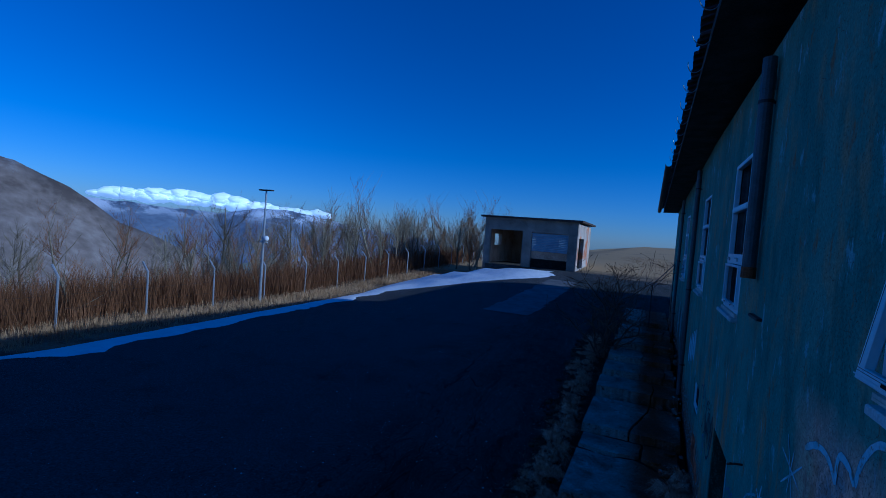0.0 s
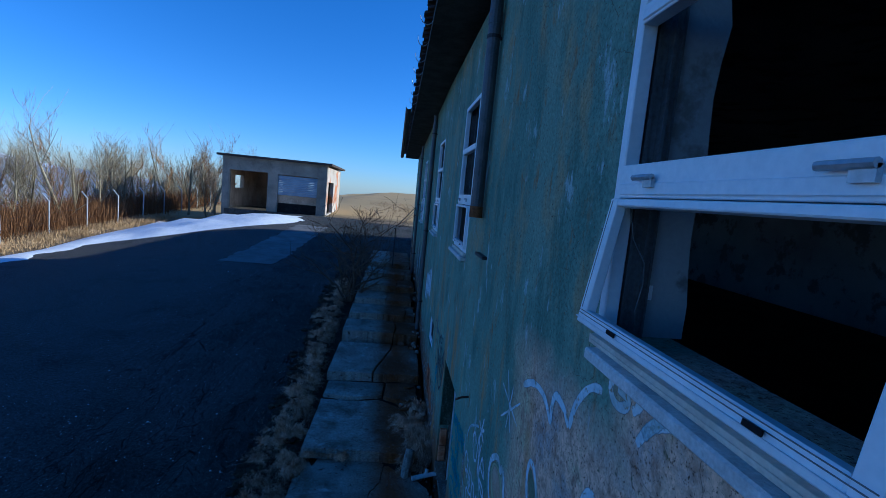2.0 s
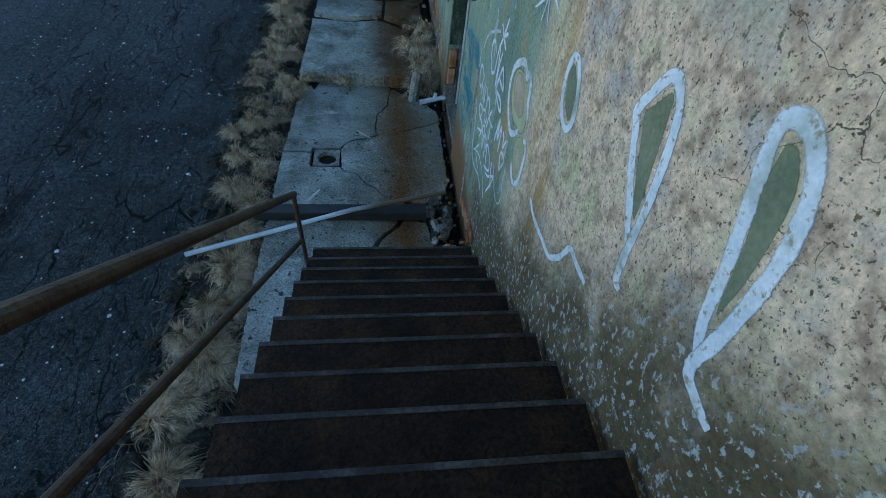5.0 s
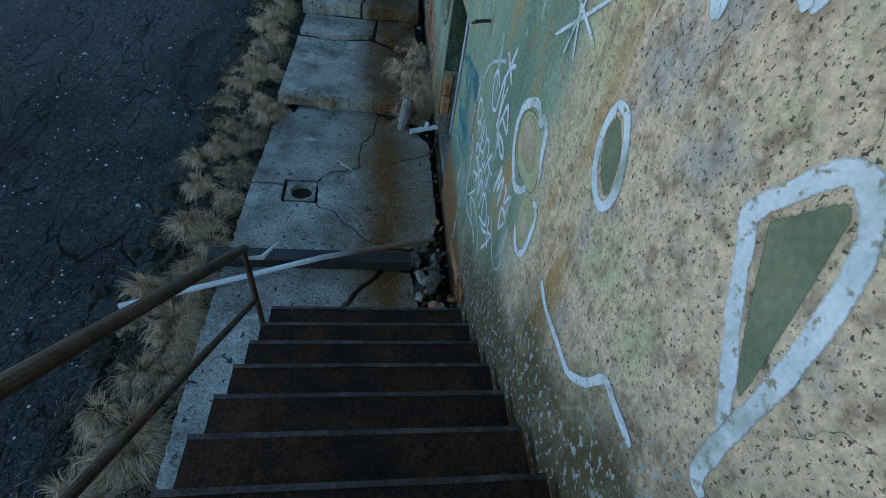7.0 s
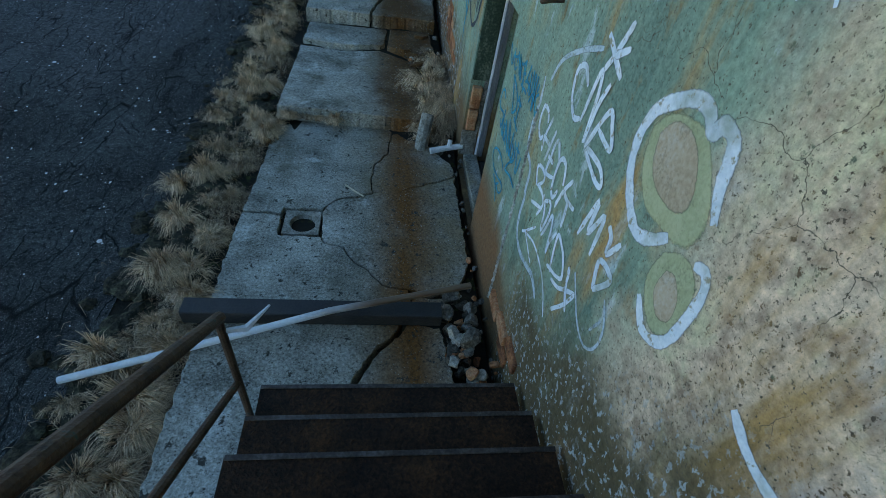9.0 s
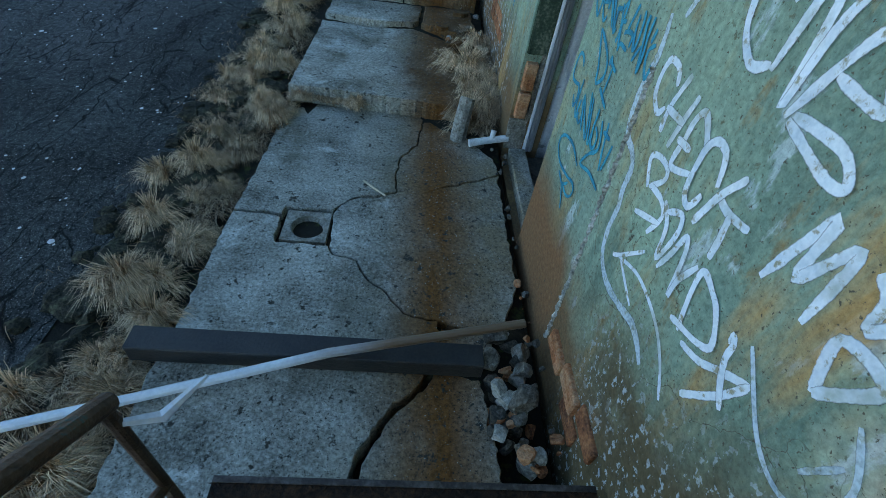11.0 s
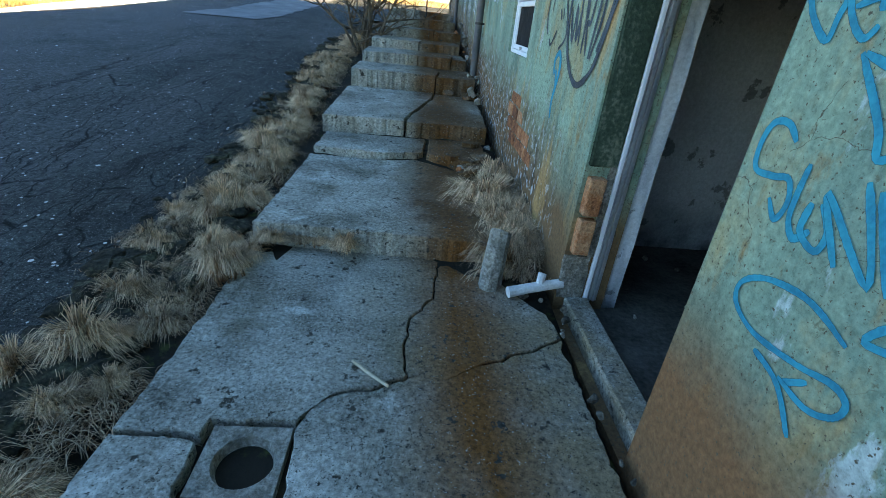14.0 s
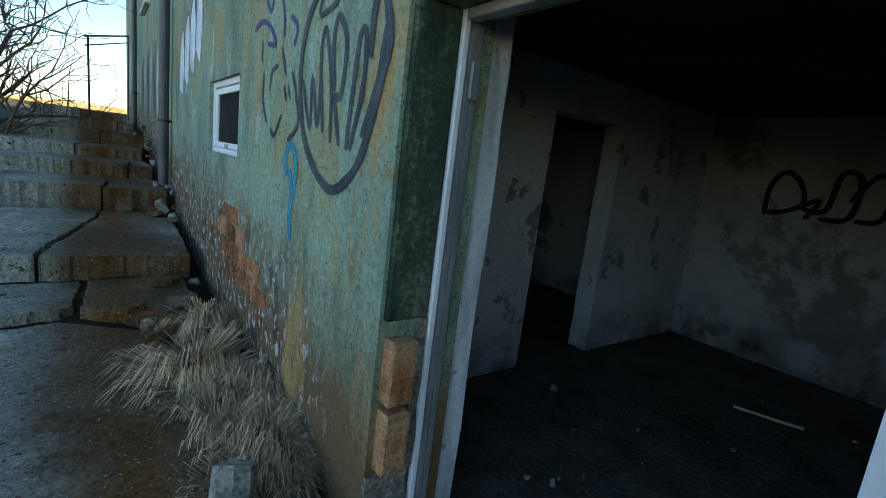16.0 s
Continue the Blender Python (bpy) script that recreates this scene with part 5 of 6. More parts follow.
def bare_tree(height, seed, spread=0.0, depth=3):
    random.seed(seed)
    t = thing("bare_tree", "bare leafless winter tree with fine grey-brown branches", "tree", "trees behind the fence")
    bm = bmesh.new()
    lean = Vector((random.gauss(0, 0.08), random.gauss(0, 0.08), 1)).normalized()
    grow(bm, Vector((0, 0, -0.3)), lean, height, 0.016 * height + 0.015, 1, 6, 0.12)
    part("trunk", bm, M_BARK, t)
    bm = bmesh.new()
    for i in range(int(9 + spread)):
        h = height * random.uniform(0.22, 0.85)
        side = Vector((random.gauss(0, 1), random.gauss(0, 1), 0.9)).normalized()
        grow(bm, Vector((lean.x * h, lean.y * h, h - 0.3)), side, height * random.uniform(0.22, 0.4), 0.012 + 0.003 * height * (1 - h / height), depth - 1, 4, 0.18)
    part("crown", bm, M_TWIG if seed % 2 else M_BARK, t)
    return t


TREES = [bare_tree(h, s) for h, s in ((5.2, 1), (6.4, 2), (4.2, 3), (5.6, 4), (6.8, 5), (3.6, 6))]
random.seed(11)
spots = []
for i in range(190):
    yy = random.uniform(-12, 62)
    spots.append((-22.5 - abs(random.gauss(0, 7.0)), yy))
for i in range(40):
    spots.append((random.uniform(-30, -16.5), random.uniform(41, 68)))
for i, (x, y) in enumerate(spots):
    src = TREES[i % len(TREES)]
    m = pose(x, y, lie(x, y), random.uniform(-4, 4), random.uniform(-4, 4), random.uniform(0, 360))
    k = random.uniform(0.75, 1.15) * lerp(y, (8, 14, 26, 34), (0.46, 0.6, 0.72, 0.84))
    if i < len(TREES):
        src.matrix_basis = m
    else:
        c = copy_thing(src, m)
        c.scale = (k, k, k)


def brush(name, label, rows, mat, seed):
    """Fine upright stalks in tangled clumps, as one mesh: rows of x, y, count, height, reach."""
    random.seed(seed)
    vs, fs = [], []
    for x, y, count, height, reach in rows:
        for _ in range(count):
            bx, by = x + random.gauss(0, reach), y + random.gauss(0, reach)
            h = height * random.uniform(0.4, 1.1)
            dx, dy = random.gauss(0, 0.22) * h, random.gauss(0, 0.22) * h
            bz = lie(bx, by) - 0.08
            w = 0.008
            a = random.uniform(0, math.pi)
            ox, oy = w * math.cos(a), w * math.sin(a)
            k = len(vs)
            vs += [(bx - ox, by - oy, bz), (bx + ox, by + oy, bz), (bx + dx * 0.5 + ox, by + dy * 0.5 + oy, bz + h * 0.6), (bx + dx * 0.5 - ox, by + dy * 0.5 - oy, bz + h * 0.6), (bx + dx, by + dy, bz + h)]
            fs += [(k, k + 1, k + 2, k + 3), (k + 3, k + 2, k + 4)]
    me = bpy.data.meshes.new(name)
    me.from_pydata(vs, [], fs)
    me.materials.append(mat)
    return tagged(new(name, me), label, "brush", kind="stuff")


random.seed(5)
brush("brushwood", "tangled reddish-brown winter brush behind the fence", [(-21.8 - abs(random.gauss(0, 3.5)), random.uniform(-10, 60), 70, random.uniform(1.0, 2.3), 0.6) for _ in range(900)], M_TWIG, 21)
brush("dry_grass", "dry straw-coloured grass along the fence", [(random.uniform(-21.2, -19.2), random.uniform(-4, 42), 30, random.uniform(0.15, 0.4), 0.35) for _ in range(700)], M_FIELD, 22)
brush("dry_grass", "dry yellow grass on the far field", [(random.uniform(-4, 25), random.uniform(40, 75), 20, random.uniform(0.15, 0.4), 0.6) for _ in range(500)], M_FIELD, 23)

# ---- grass tufts beside the path ----


def blade(vs, fs, bx, by, bz, a, out, h, wide):
    """One bent grass blade that rises from its foot and droops at its tip."""
    cx, cy = math.cos(a), math.sin(a)
    k = len(vs)
    for s, (u, v) in enumerate(((0, 0), (0.22, 0.7), (0.6, 0.95), (1.0, 0.5))):
        w = wide * (1 - 0.28 * s)
        px, py, pz = bx + cx * out * u, by + cy * out * u, bz + h * v
        if s < 3:
            vs += [(px + cy * w, py - cx * w, pz), (px - cy * w, py + cx * w, pz)]
        else:
            vs.append((px, py, pz))
    fs += [(k, k + 1, k + 3, k + 2), (k + 2, k + 3, k + 5, k + 4), (k + 4, k + 5, k + 6)]


def grass_mesh(name, vs, fs, mat):
    """Blades of seven points each, with how far up the blade each point lies."""
    me = bpy.data.meshes.new(name)
    me.from_pydata(vs, [], fs)
    up = me.attributes.new("tip", "FLOAT", "POINT")
    up.data.foreach_set("value", np.tile(np.array((0, 0, 0.4, 0.4, 0.75, 0.75, 1.0), dtype=np.float32), len(vs) // 7))
    me.materials.append(mat)
    return me


def tuft(height, seed, blades=150):
    random.seed(seed)
    t = thing("grass_tuft", "tuft of dry straw-coloured grass drooping over the path's edge", "grass tuft", "grass tufts along the path")
    vs, fs = [], []
    for _ in range(blades // 7):            # locks of blades that bend together
        r, a = abs(random.gauss(0, 0.06)), random.uniform(0, 2 * math.pi)
        lean = random.gauss(0.0, 0.7) if random.random() < 0.45 else a
        out, rise = random.uniform(0.25, 1.2) * height, random.uniform(0.4, 1.1) * height
        for _ in range(9):
            blade(vs, fs, r * math.cos(a) + random.gauss(0, 0.009), r * math.sin(a) + random.gauss(0, 0.009), -0.03, lean + random.gauss(0, 0.16), out * random.uniform(0.75, 1.15), rise * random.uniform(0.7, 1.1), 0.0027)
    b = new("foliage", grass_mesh("foliage", vs, fs, M_STRAW_DARK if seed in (3, 5) else M_STRAW))
    b.parent = t
    return t


TUFTS = [tuft(h, s, n) for h, s, n in ((0.19, 1, 620), (0.22, 2, 680), (0.14, 3, 560), (0.18, 4, 600), (0.15, 5, 560), (0.13, 6, 520))]
random.seed(77)
spots = []
y = 2.2
while y < 19:
    for _ in range(3):
        spots.append((-2.42 - min(0.52, abs(random.gauss(0, 0.26))) - 0.02 * max(0, y - 10), y + random.uniform(-0.15, 0.15)))
    y += random.uniform(0.15, 0.27)
for _ in range(6):
    spots.append((random.uniform(-2.4, -2.12), random.uniform(7.7, 8.2)))
for _ in range(9):
    spots.append((random.uniform(-2.2, -1.35), random.uniform(8.04, 8.12)))
for _ in range(30):
    spots.append((random.uniform(-0.36, -0.08), random.uniform(7.85, 9.9)))
for i, (x, y) in enumerate(spots):
    z = ground_height(x, y)
    m = pose(x, y, z + (0.07 if -2.2 < x < -1 else 0.02 if x < -1 else 0.04), random.uniform(-8, 8), random.uniform(-8, 8), random.gauss(-60 if x < -1 else 220, 55))
    if i < len(TUFTS):
        TUFTS[i].matrix_basis = m
    else:
        c = copy_thing(TUFTS[i % len(TUFTS)], m)
        k = random.uniform(0.5, 1.15) * (0.6 if -2.2 < x < -1 else 1.0 if x < -1 else 1.45)
        c.scale = (k, k, k * random.uniform(0.75, 1.0))
random.seed(78)
vs, fs = [], []
for _ in range(30000):                      # flat, matted old grass over the verge
    y = random.uniform(1.5, 19.5)
    x = -2.3 - abs(random.gauss(0, 0.33)) - 0.02 * max(0, y - 10)
    if noise.noise(Vector((x * 2.2, y * 2.2, 4))) < -0.05:
        continue
    blade(vs, fs, x, y, ground_height(x, y) - 0.01, random.gauss(-1.0, 1.2), random.uniform(0.05, 0.2), random.uniform(0.02, 0.09), 0.0036)
tagged(new("matted_grass", grass_mesh("matted_grass", vs, fs, M_STRAW_DARK)), "flattened brown winter grass on the dark verge", "grass", kind="stuff")

random.seed(81)
vs, fs = [], []
unit = bmesh.new()
bmesh.ops.create_icosphere(unit, subdivisions=2, radius=1.0)
ball, caps = [v.co.copy() for v in unit.verts], [[v.index for v in f.verts] for f in unit.faces]
unit.free()
for _ in range(560):                        # lumps of mossy earth along the road's ragged edge
    y = random.uniform(2.0, 18.0)
    x, r = -2.78 - 0.03 * max(0, y - 10) - random.gauss(0, 0.17), random.uniform(0.025, 0.10)
    z, k, at = ground_height(x, y) + 0.035, len(vs), Vector((x, y, 0))
    for c in ball:
        q = c * (1 + 0.45 * noise.noise(c * 1.6 + at * 7) + 0.25 * noise.noise(c * 4.5 + at * 7))
        vs.append((x + q.x * r * 1.3, y + q.y * r * 1.3, z + q.z * r * 0.6))
    fs += [[k + i for i in f] for f in caps]
me = bpy.data.meshes.new("earth_clods")
me.from_pydata(vs, [], fs)
me.materials.append(M_CLOD)
tagged(new("earth_clods", me), "dark mossy lumps of earth along the road's edge", "earth", kind="stuff")

# ---- shrub beside the path ----


def wander(bm, p, d, length, rad, depth):
    """A crooked branch with a few side branches, each thinner than the one before."""
    pts, rads, segs = [p], [rad], 5
    for i in range(segs):
        d = (d + Vector((random.gauss(0, 0.2), random.gauss(0, 0.2), random.gauss(0.03, 0.14)))).normalized()
        pts.append(pts[-1] + d * length / segs)
        rads.append(max(rad * (1 - 0.55 * (i + 1) / segs), 0.005))
    tube(bm, pts, rads, 6 if depth > 1 else 4, False)
    if depth:
        for i in range(1, segs + 1):
            for _ in range(1 if i < 4 or depth < 2 else 2):
                side = Vector((random.gauss(0, 1), random.gauss(0, 1), random.gauss(0.25, 0.5))).normalized()
                wander(bm, pts[i], (d * 0.75 + side).normalized(), length * random.uniform(0.4, 0.7), rads[i] * 0.72, depth - 1)


random.seed(31)
shrub = thing("shrub", "leafless dark shrub growing between road and steps", "shrub")
shrub.location = (-2.28, 16.4, 0.76)
for dx, dy, dz, ln_, rr in ((-0.12, 0.0, 1.0, 1.5, 0.055), (0.22, -0.1, 1.0, 1.35, 0.05), (0.75, -0.25, 0.75, 1.1, 0.035), (-0.7, 0.1, 0.7, 1.1, 0.03), (-0.35, -0.3, 0.9, 1.2, 0.03), (0.3, 0.3, 0.8, 1.2, 0.03)):
    bm = bmesh.new()
    wander(bm, Vector((dx * 0.15, dy * 0.15, -0.1)), Vector((dx, dy, dz)).normalized(), ln_ * 1.5, rr * 1.1, 3 if rr > 0.04 else 2)
    part("stem", bm, M_SHRUB, shrub)

# ---- paint on the wall ----


def smooth_line(pts, per=6):
    """A rounded line through a few control points."""
    p = [Vector((0, y, z)) for y, z in pts]
    if len(p) < 3:
        return [p[0].lerp(p[-1], k / per) for k in range(per + 1)]
    out = []
    for i in range(len(p) - 1):
        a, b, c, d = p[max(i - 1, 0)], p[i], p[i + 1], p[min(i + 2, len(p) - 1)]
        for k in range(per):
            t = k / per
            out.append(0.5 * ((2 * b) + (c - a) * t + (2 * a - 5 * b + 4 * c - d) * t * t + (3 * b - a - 3 * c + d) * t ** 3))
    out.append(p[-1])
    return out


LAYER = [0]


def stroke(bm, pts, width, x=-0.0022, taper=0.0):
    """A sprayed line on the wall: a thin ribbon with round ends and an uneven edge."""
    line = smooth_line(pts)
    n = len(line)
    LAYER[0] = (LAYER[0] + 1) % 9
    x -= 0.0004 * LAYER[0]
    lay = bm.verts.layers.float.get("spray") or bm.verts.layers.float.new("spray")
    rows = []
    for i, c in enumerate(line):
        d = (line[min(i + 1, n - 1)] - line[max(i - 1, 0)])
        if d.length < 1e-6:
            d = Vector((0, 1, 0))
        d.normalize()
        s = Vector((0, -d.z, d.y))
        u = i / (n - 1)
        w = width * 0.5 * (1 - taper * u) * (1 + 0.22 * noise.noise(c * 14))
        w *= min(1.0, 0.6 + 6 * min(u, 1 - u))
        x -= 0.0005 / n
        row = []
        for f, a in ((-1.25, 0.0), (-0.62, 1.0), (0.62, 1.0), (1.25, 0.0)):
            v = bm.verts.new((x, c.y + s.y * w * f, c.z + s.z * w * f))
            v[lay] = a
            row.append(v)
        rows.append(row)
    for i in range(n - 1):
        for k in range(3):
            bm.faces.new((rows[i][k], rows[i + 1][k], rows[i + 1][k + 1], rows[i][k + 1]))


def fill(bm, pts, x=-0.0012):
    lay = bm.verts.layers.float.new("spray")
    line = smooth_line(list(pts) + [pts[0]])[:-1]
    mid = sum(line, Vector()) / len(line)
    rings = []
    for f, a in ((1.06, 0.0), (0.9, 1.0)):
        ring = []
        for c in line:
            p = mid + (c - mid) * f
            v = bm.verts.new((x, p.y, p.z))
            v[lay] = a
            ring.append(v)
        rings.append(ring)
    n = len(line)
    for k in range(n):
        bm.faces.new((rings[0][k], rings[0][(k + 1) % n], rings[1][(k + 1) % n], rings[1][k]))
    bmesh.ops.triangulate(bm, faces=[bm.faces.new(rings[1])])


def paint(parent, name, lines, width, mat, x=-0.0022, label="", taper=0.0):
    for group in [[ln_] for ln_ in lines] if name == "scrawl" else [lines]:
        bm = bmesh.new()
        for ln_ in group:
            stroke(bm, ln_, width, x, taper)
        bmesh.ops.recalc_face_normals(bm, faces=bm.faces)
        part(name, bm, mat, parent, label)


def painted(parent, name, pts, mat, x=-0.0012, label=""):
    bm = bmesh.new()
    fill(bm, pts, x)
    return part(name, bm, mat, parent, label)


mural = thing("mural", "faded mural of peach shapes outlined in white paint", "graffiti")
# outlined oval and two drops
painted(mural, "oval_fill", [(3.28, 2.94), (3.31, 2.87), (3.26, 2.76), (3.16, 2.69), (3.12, 2.71), (3.13, 2.79), (3.18, 2.88), (3.24, 2.93)], M_FILL)
paint(mural, "oval_outline", [[(3.3, 2.98), (3.33, 2.86), (3.28, 2.72), (3.18, 2.65), (3.11, 2.67), (3.09, 2.77), (3.15, 2.89), (3.23, 2.97), (3.31, 2.97)]], 0.05, M_SPRAY_WHITE)
painted(mural, "drop_fill", [(2.56, 3.13), (2.51, 3.2), (2.47, 3.26), (2.44, 3.26), (2.42, 3.21), (2.39, 3.11), (2.35, 2.97), (2.31, 2.8), (2.4, 2.89), (2.5, 3.04)], M_FILL)
paint(mural, "drop_outline", [[(2.28, 2.71), (2.38, 2.83), (2.48, 2.94), (2.56, 3.05), (2.6, 3.11), (2.56, 3.2), (2.51, 3.29), (2.47, 3.31), (2.43, 3.29), (2.39, 3.25), (2.35, 3.17), (2.31, 3.03), (2.28, 2.87), (2.26, 2.7), (2.23, 2.56), (2.18, 2.54)]], 0.058, M_SPRAY_WHITE)
painted(mural, "drop_fill", [(1.98, 3.42), (1.94, 3.43), (1.87, 3.36), (1.83, 3.24), (1.8, 3.08), (1.8, 2.94), (1.88, 3.15), (1.95, 3.3)], M_FILL)
paint(mural, "drop_outline", [[(1.75, 2.78), (1.82, 2.9), (1.88, 3.08), (1.96, 3.27), (2.02, 3.42), (2, 3.47), (1.93, 3.47), (1.85, 3.4), (1.79, 3.28), (1.76, 3.14), (1.74, 2.93), (1.74, 2.74), (1.66, 2.7), (1.56, 2.69)]], 0.06, M_SPRAY_WHITE)
# the double bump with its pale filling
painted(mural, "bump_fill", [(4.23, 2.36), (4.16, 2.45), (4.02, 2.5), (3.9, 2.47), (3.74, 2.31), (3.75, 2.17), (3.91, 2.12), (4.07, 2.12), (4.19, 2.23)], M_SPRAY_OLIVE)
painted(mural, "bump_fill", [(4.17, 2.36), (4.12, 2.44), (4.02, 2.46), (3.91, 2.4), (3.84, 2.28), (3.89, 2.21), (4.02, 2.2), (4.12, 2.25)], M_PEACH, -0.0018)
paint(mural, "bump_outline", [[(3.85, 2.14), (3.93, 2.06), (4.02, 2.02), (4.13, 2.07), (4.23, 2.17), (4.27, 2.29), (4.24, 2.41), (4.15, 2.49), (4.06, 2.54), (3.99, 2.54), (3.93, 2.5), (3.9, 2.54), (3.84, 2.53), (3.81, 2.48), (3.78, 2.4), (3.72, 2.31)]], 0.062, M_SPRAY_WHITE)
painted(mural, "bump_fill", [(3.84, 2.09), (3.76, 2.16), (3.68, 2.16), (3.62, 2.1), (3.6, 1.94), (3.66, 1.84), (3.77, 1.86), (3.85, 1.96)], M_SPRAY_OLIVE)
painted(mural, "bump_fill", [(3.78, 2.06), (3.73, 2.08), (3.66, 2.03), (3.64, 1.94), (3.7, 1.9), (3.78, 1.96)], M_PEACH, -0.0018)
paint(mural, "bump_outline", [[(3.82, 1.88), (3.73, 1.81), (3.66, 1.82), (3.6, 1.89), (3.59, 2.03), (3.6, 2.14), (3.64, 2.19), (3.69, 2.17)]], 0.05, M_SPRAY_WHITE)
paint(mural, "ground_line", [[(3.29, 2.02), (3.16, 1.98), (2.94, 2), (2.8, 2.02), (2.69, 2.14), (2.63, 2.28), (2.54, 2.29), (2.39, 2.3)]], 0.045, M_SPRAY_WHITE)
# the bird-like crest, the spiral, the brow and the star
paint(mural, "crest", [[(3.61, 3.35), (3.42, 3.44), (3.25, 3.46), (3.13, 3.42), (3.05, 3.35)], [(3.05, 3.35), (3.05, 3.48), (3, 3.54), (2.88, 3.52), (2.8, 3.46)], [(2.8, 3.46), (2.76, 3.59), (2.68, 3.7), (2.59, 3.77), (2.5, 3.79)]], 0.06, M_SPRAY_WHITE, taper=0.2)
paint(mural, "spiral", [[(2.42, 3.89), (2.43, 3.83), (2.37, 3.79), (2.3, 3.81), (2.28, 3.85), (2.31, 3.86), (2.37, 3.86)], [(2.23, 3.95), (2.19, 3.91), (2.2, 3.86), (2.24, 3.82)]], 0.05, M_SPRAY_WHITE)
paint(mural, "brow", [[(2.18, 3.72), (2.12, 3.81), (2.03, 3.87), (1.94, 3.91), (1.86, 3.95)]], 0.05, M_SPRAY_WHITE)
paint(mural, "brow", [[(2.15, 3.77), (2.08, 3.85), (2.01, 3.91), (1.93, 3.96)]], 0.07, M_SPRAY_SOFT)
paint(mural, "star", [[(4.02, 3.29), (3.8, 2.89)], [(4.09, 2.88), (3.63, 3.2)], [(4.13, 3.14), (3.65, 3.02)], [(3.83, 3.25), (3.92, 2.87)]], 0.022, M_SPRAY_WHITE)
# the wavy pale outline that frames the lettering
paint(mural, "frame_line", [[(5.44, 1.99), (5.41, 1.85), (5.43, 1.73), (5.43, 1.65), (5.41, 1.56), (5.36, 1.5), (5.28, 1.48), (5.22, 1.43), (5.21, 1.33), (5.18, 1.25), (5.17, 1.12), (5.13, 1.02), (5.05, 0.97), (4.95, 0.96), (4.82, 0.99), (4.7, 1.03), (4.61, 1.02), (4.53, 0.98)]], 0.055, M_SPRAY_SOFT)
paint(mural, "frame_line", [[(4.82, 2.4), (5.03, 2.31), (5.25, 2.17), (5.34, 2.01)]], 0.04, M_SPRAY_SOFT)

teal = thing("graffiti_slogan", "teal sprayed slogan in hand-drawn capitals", "graffiti")
paint(teal, "letter", [[(6.34, 1.85), (6.3, 1.79), (6.22, 1.73), (6.21, 1.79), (6.2, 1.84)]], 0.023, M_SPRAY_TEAL)
paint(teal, "letter", [[(6.21, 1.86), (6.17, 1.79), (6.11, 1.74), (6.08, 1.77)], [(6.17, 1.81), (6.09, 1.84)]], 0.023, M_SPRAY_TEAL)
paint(teal, "letter", [[(6.09, 1.8), (6.09, 1.87), (5.97, 1.75)], [(6.04, 1.88), (5.94, 1.75)]], 0.023, M_SPRAY_TEAL)
paint(teal, "letter", [[(5.96, 1.86), (5.93, 1.75), (5.91, 1.77)], [(5.97, 1.84), (5.91, 1.86)]], 0.023, M_SPRAY_TEAL)
paint(teal, "letter", [[(5.92, 1.88), (5.86, 1.78), (5.87, 1.72)], [(5.91, 1.85), (5.87, 1.9), (5.86, 1.83)]], 0.023, M_SPRAY_TEAL)
paint(teal, "letter", [[(5.82, 1.83), (5.86, 1.81), (5.81, 1.71), (5.8, 1.74), (5.71, 1.74)]], 0.023, M_SPRAY_TEAL)
paint(teal, "letter", [[(5.8, 1.79), (5.75, 1.81), (5.7, 1.81), (5.7, 1.76)], [(5.74, 1.93), (5.76, 1.86), (5.77, 1.81)]], 0.023, M_SPRAY_TEAL)
paint(teal, "letter", [[(5.7, 1.9), (5.69, 1.84), (5.65, 1.77), (5.63, 1.8), (5.64, 1.88), (5.66, 1.93)]], 0.023, M_SPRAY_TEAL)
paint(teal, "letter", [[(5.58, 1.81), (5.62, 1.73)], [(5.6, 1.93), (5.6, 1.89), (5.55, 1.77), (5.53, 1.71)], [(5.53, 1.71), (5.53, 1.78), (5.55, 1.86), (5.55, 1.94)]], 0.023, M_SPRAY_TEAL)
paint(teal, "letter", [[(5.46, 1.86), (5.5, 1.83), (5.5, 1.79), (5.47, 1.75), (5.44, 1.73), (5.43, 1.76), (5.43, 1.79)], [(5.5, 1.91), (5.51, 1.85)]], 0.023, M_SPRAY_TEAL)
paint(teal, "letter", [[(6.17, 1.47), (6.22, 1.51), (6.28, 1.5), (6.3, 1.43), (6.28, 1.36), (6.2, 1.36), (6.14, 1.37), (6.11, 1.31), (6.13, 1.25), (6.18, 1.3)]], 0.024, M_SPRAY_TEAL)
paint(teal, "letter", [[(6.09, 1.43), (6.09, 1.34), (6.08, 1.27), (6.04, 1.23), (6, 1.27)]], 0.024, M_SPRAY_TEAL)
paint(teal, "letter", [[(6.03, 1.34), (6.03, 1.26), (5.96, 1.23), (5.95, 1.29), (6, 1.35)]], 0.024, M_SPRAY_TEAL)
paint(teal, "letter", [[(5.89, 1.22), (6, 1.38), (5.79, 1.22), (5.91, 1.44)]], 0.024, M_SPRAY_TEAL)
paint(teal, "letter", [[(5.87, 1.43), (5.74, 1.23), (5.74, 1.34), (5.74, 1.43)]], 0.024, M_SPRAY_TEAL)
paint(teal, "letter", [[(5.74, 1.34), (5.7, 1.25), (5.65, 1.26), (5.65, 1.32), (5.71, 1.35)]], 0.024, M_SPRAY_TEAL)
paint(teal, "letter", [[(5.66, 1.41), (5.59, 1.31), (5.61, 1.26), (5.67, 1.21), (5.73, 1.11), (5.58, 1.15), (5.43, 1.15)]], 0.024, M_SPRAY_TEAL)
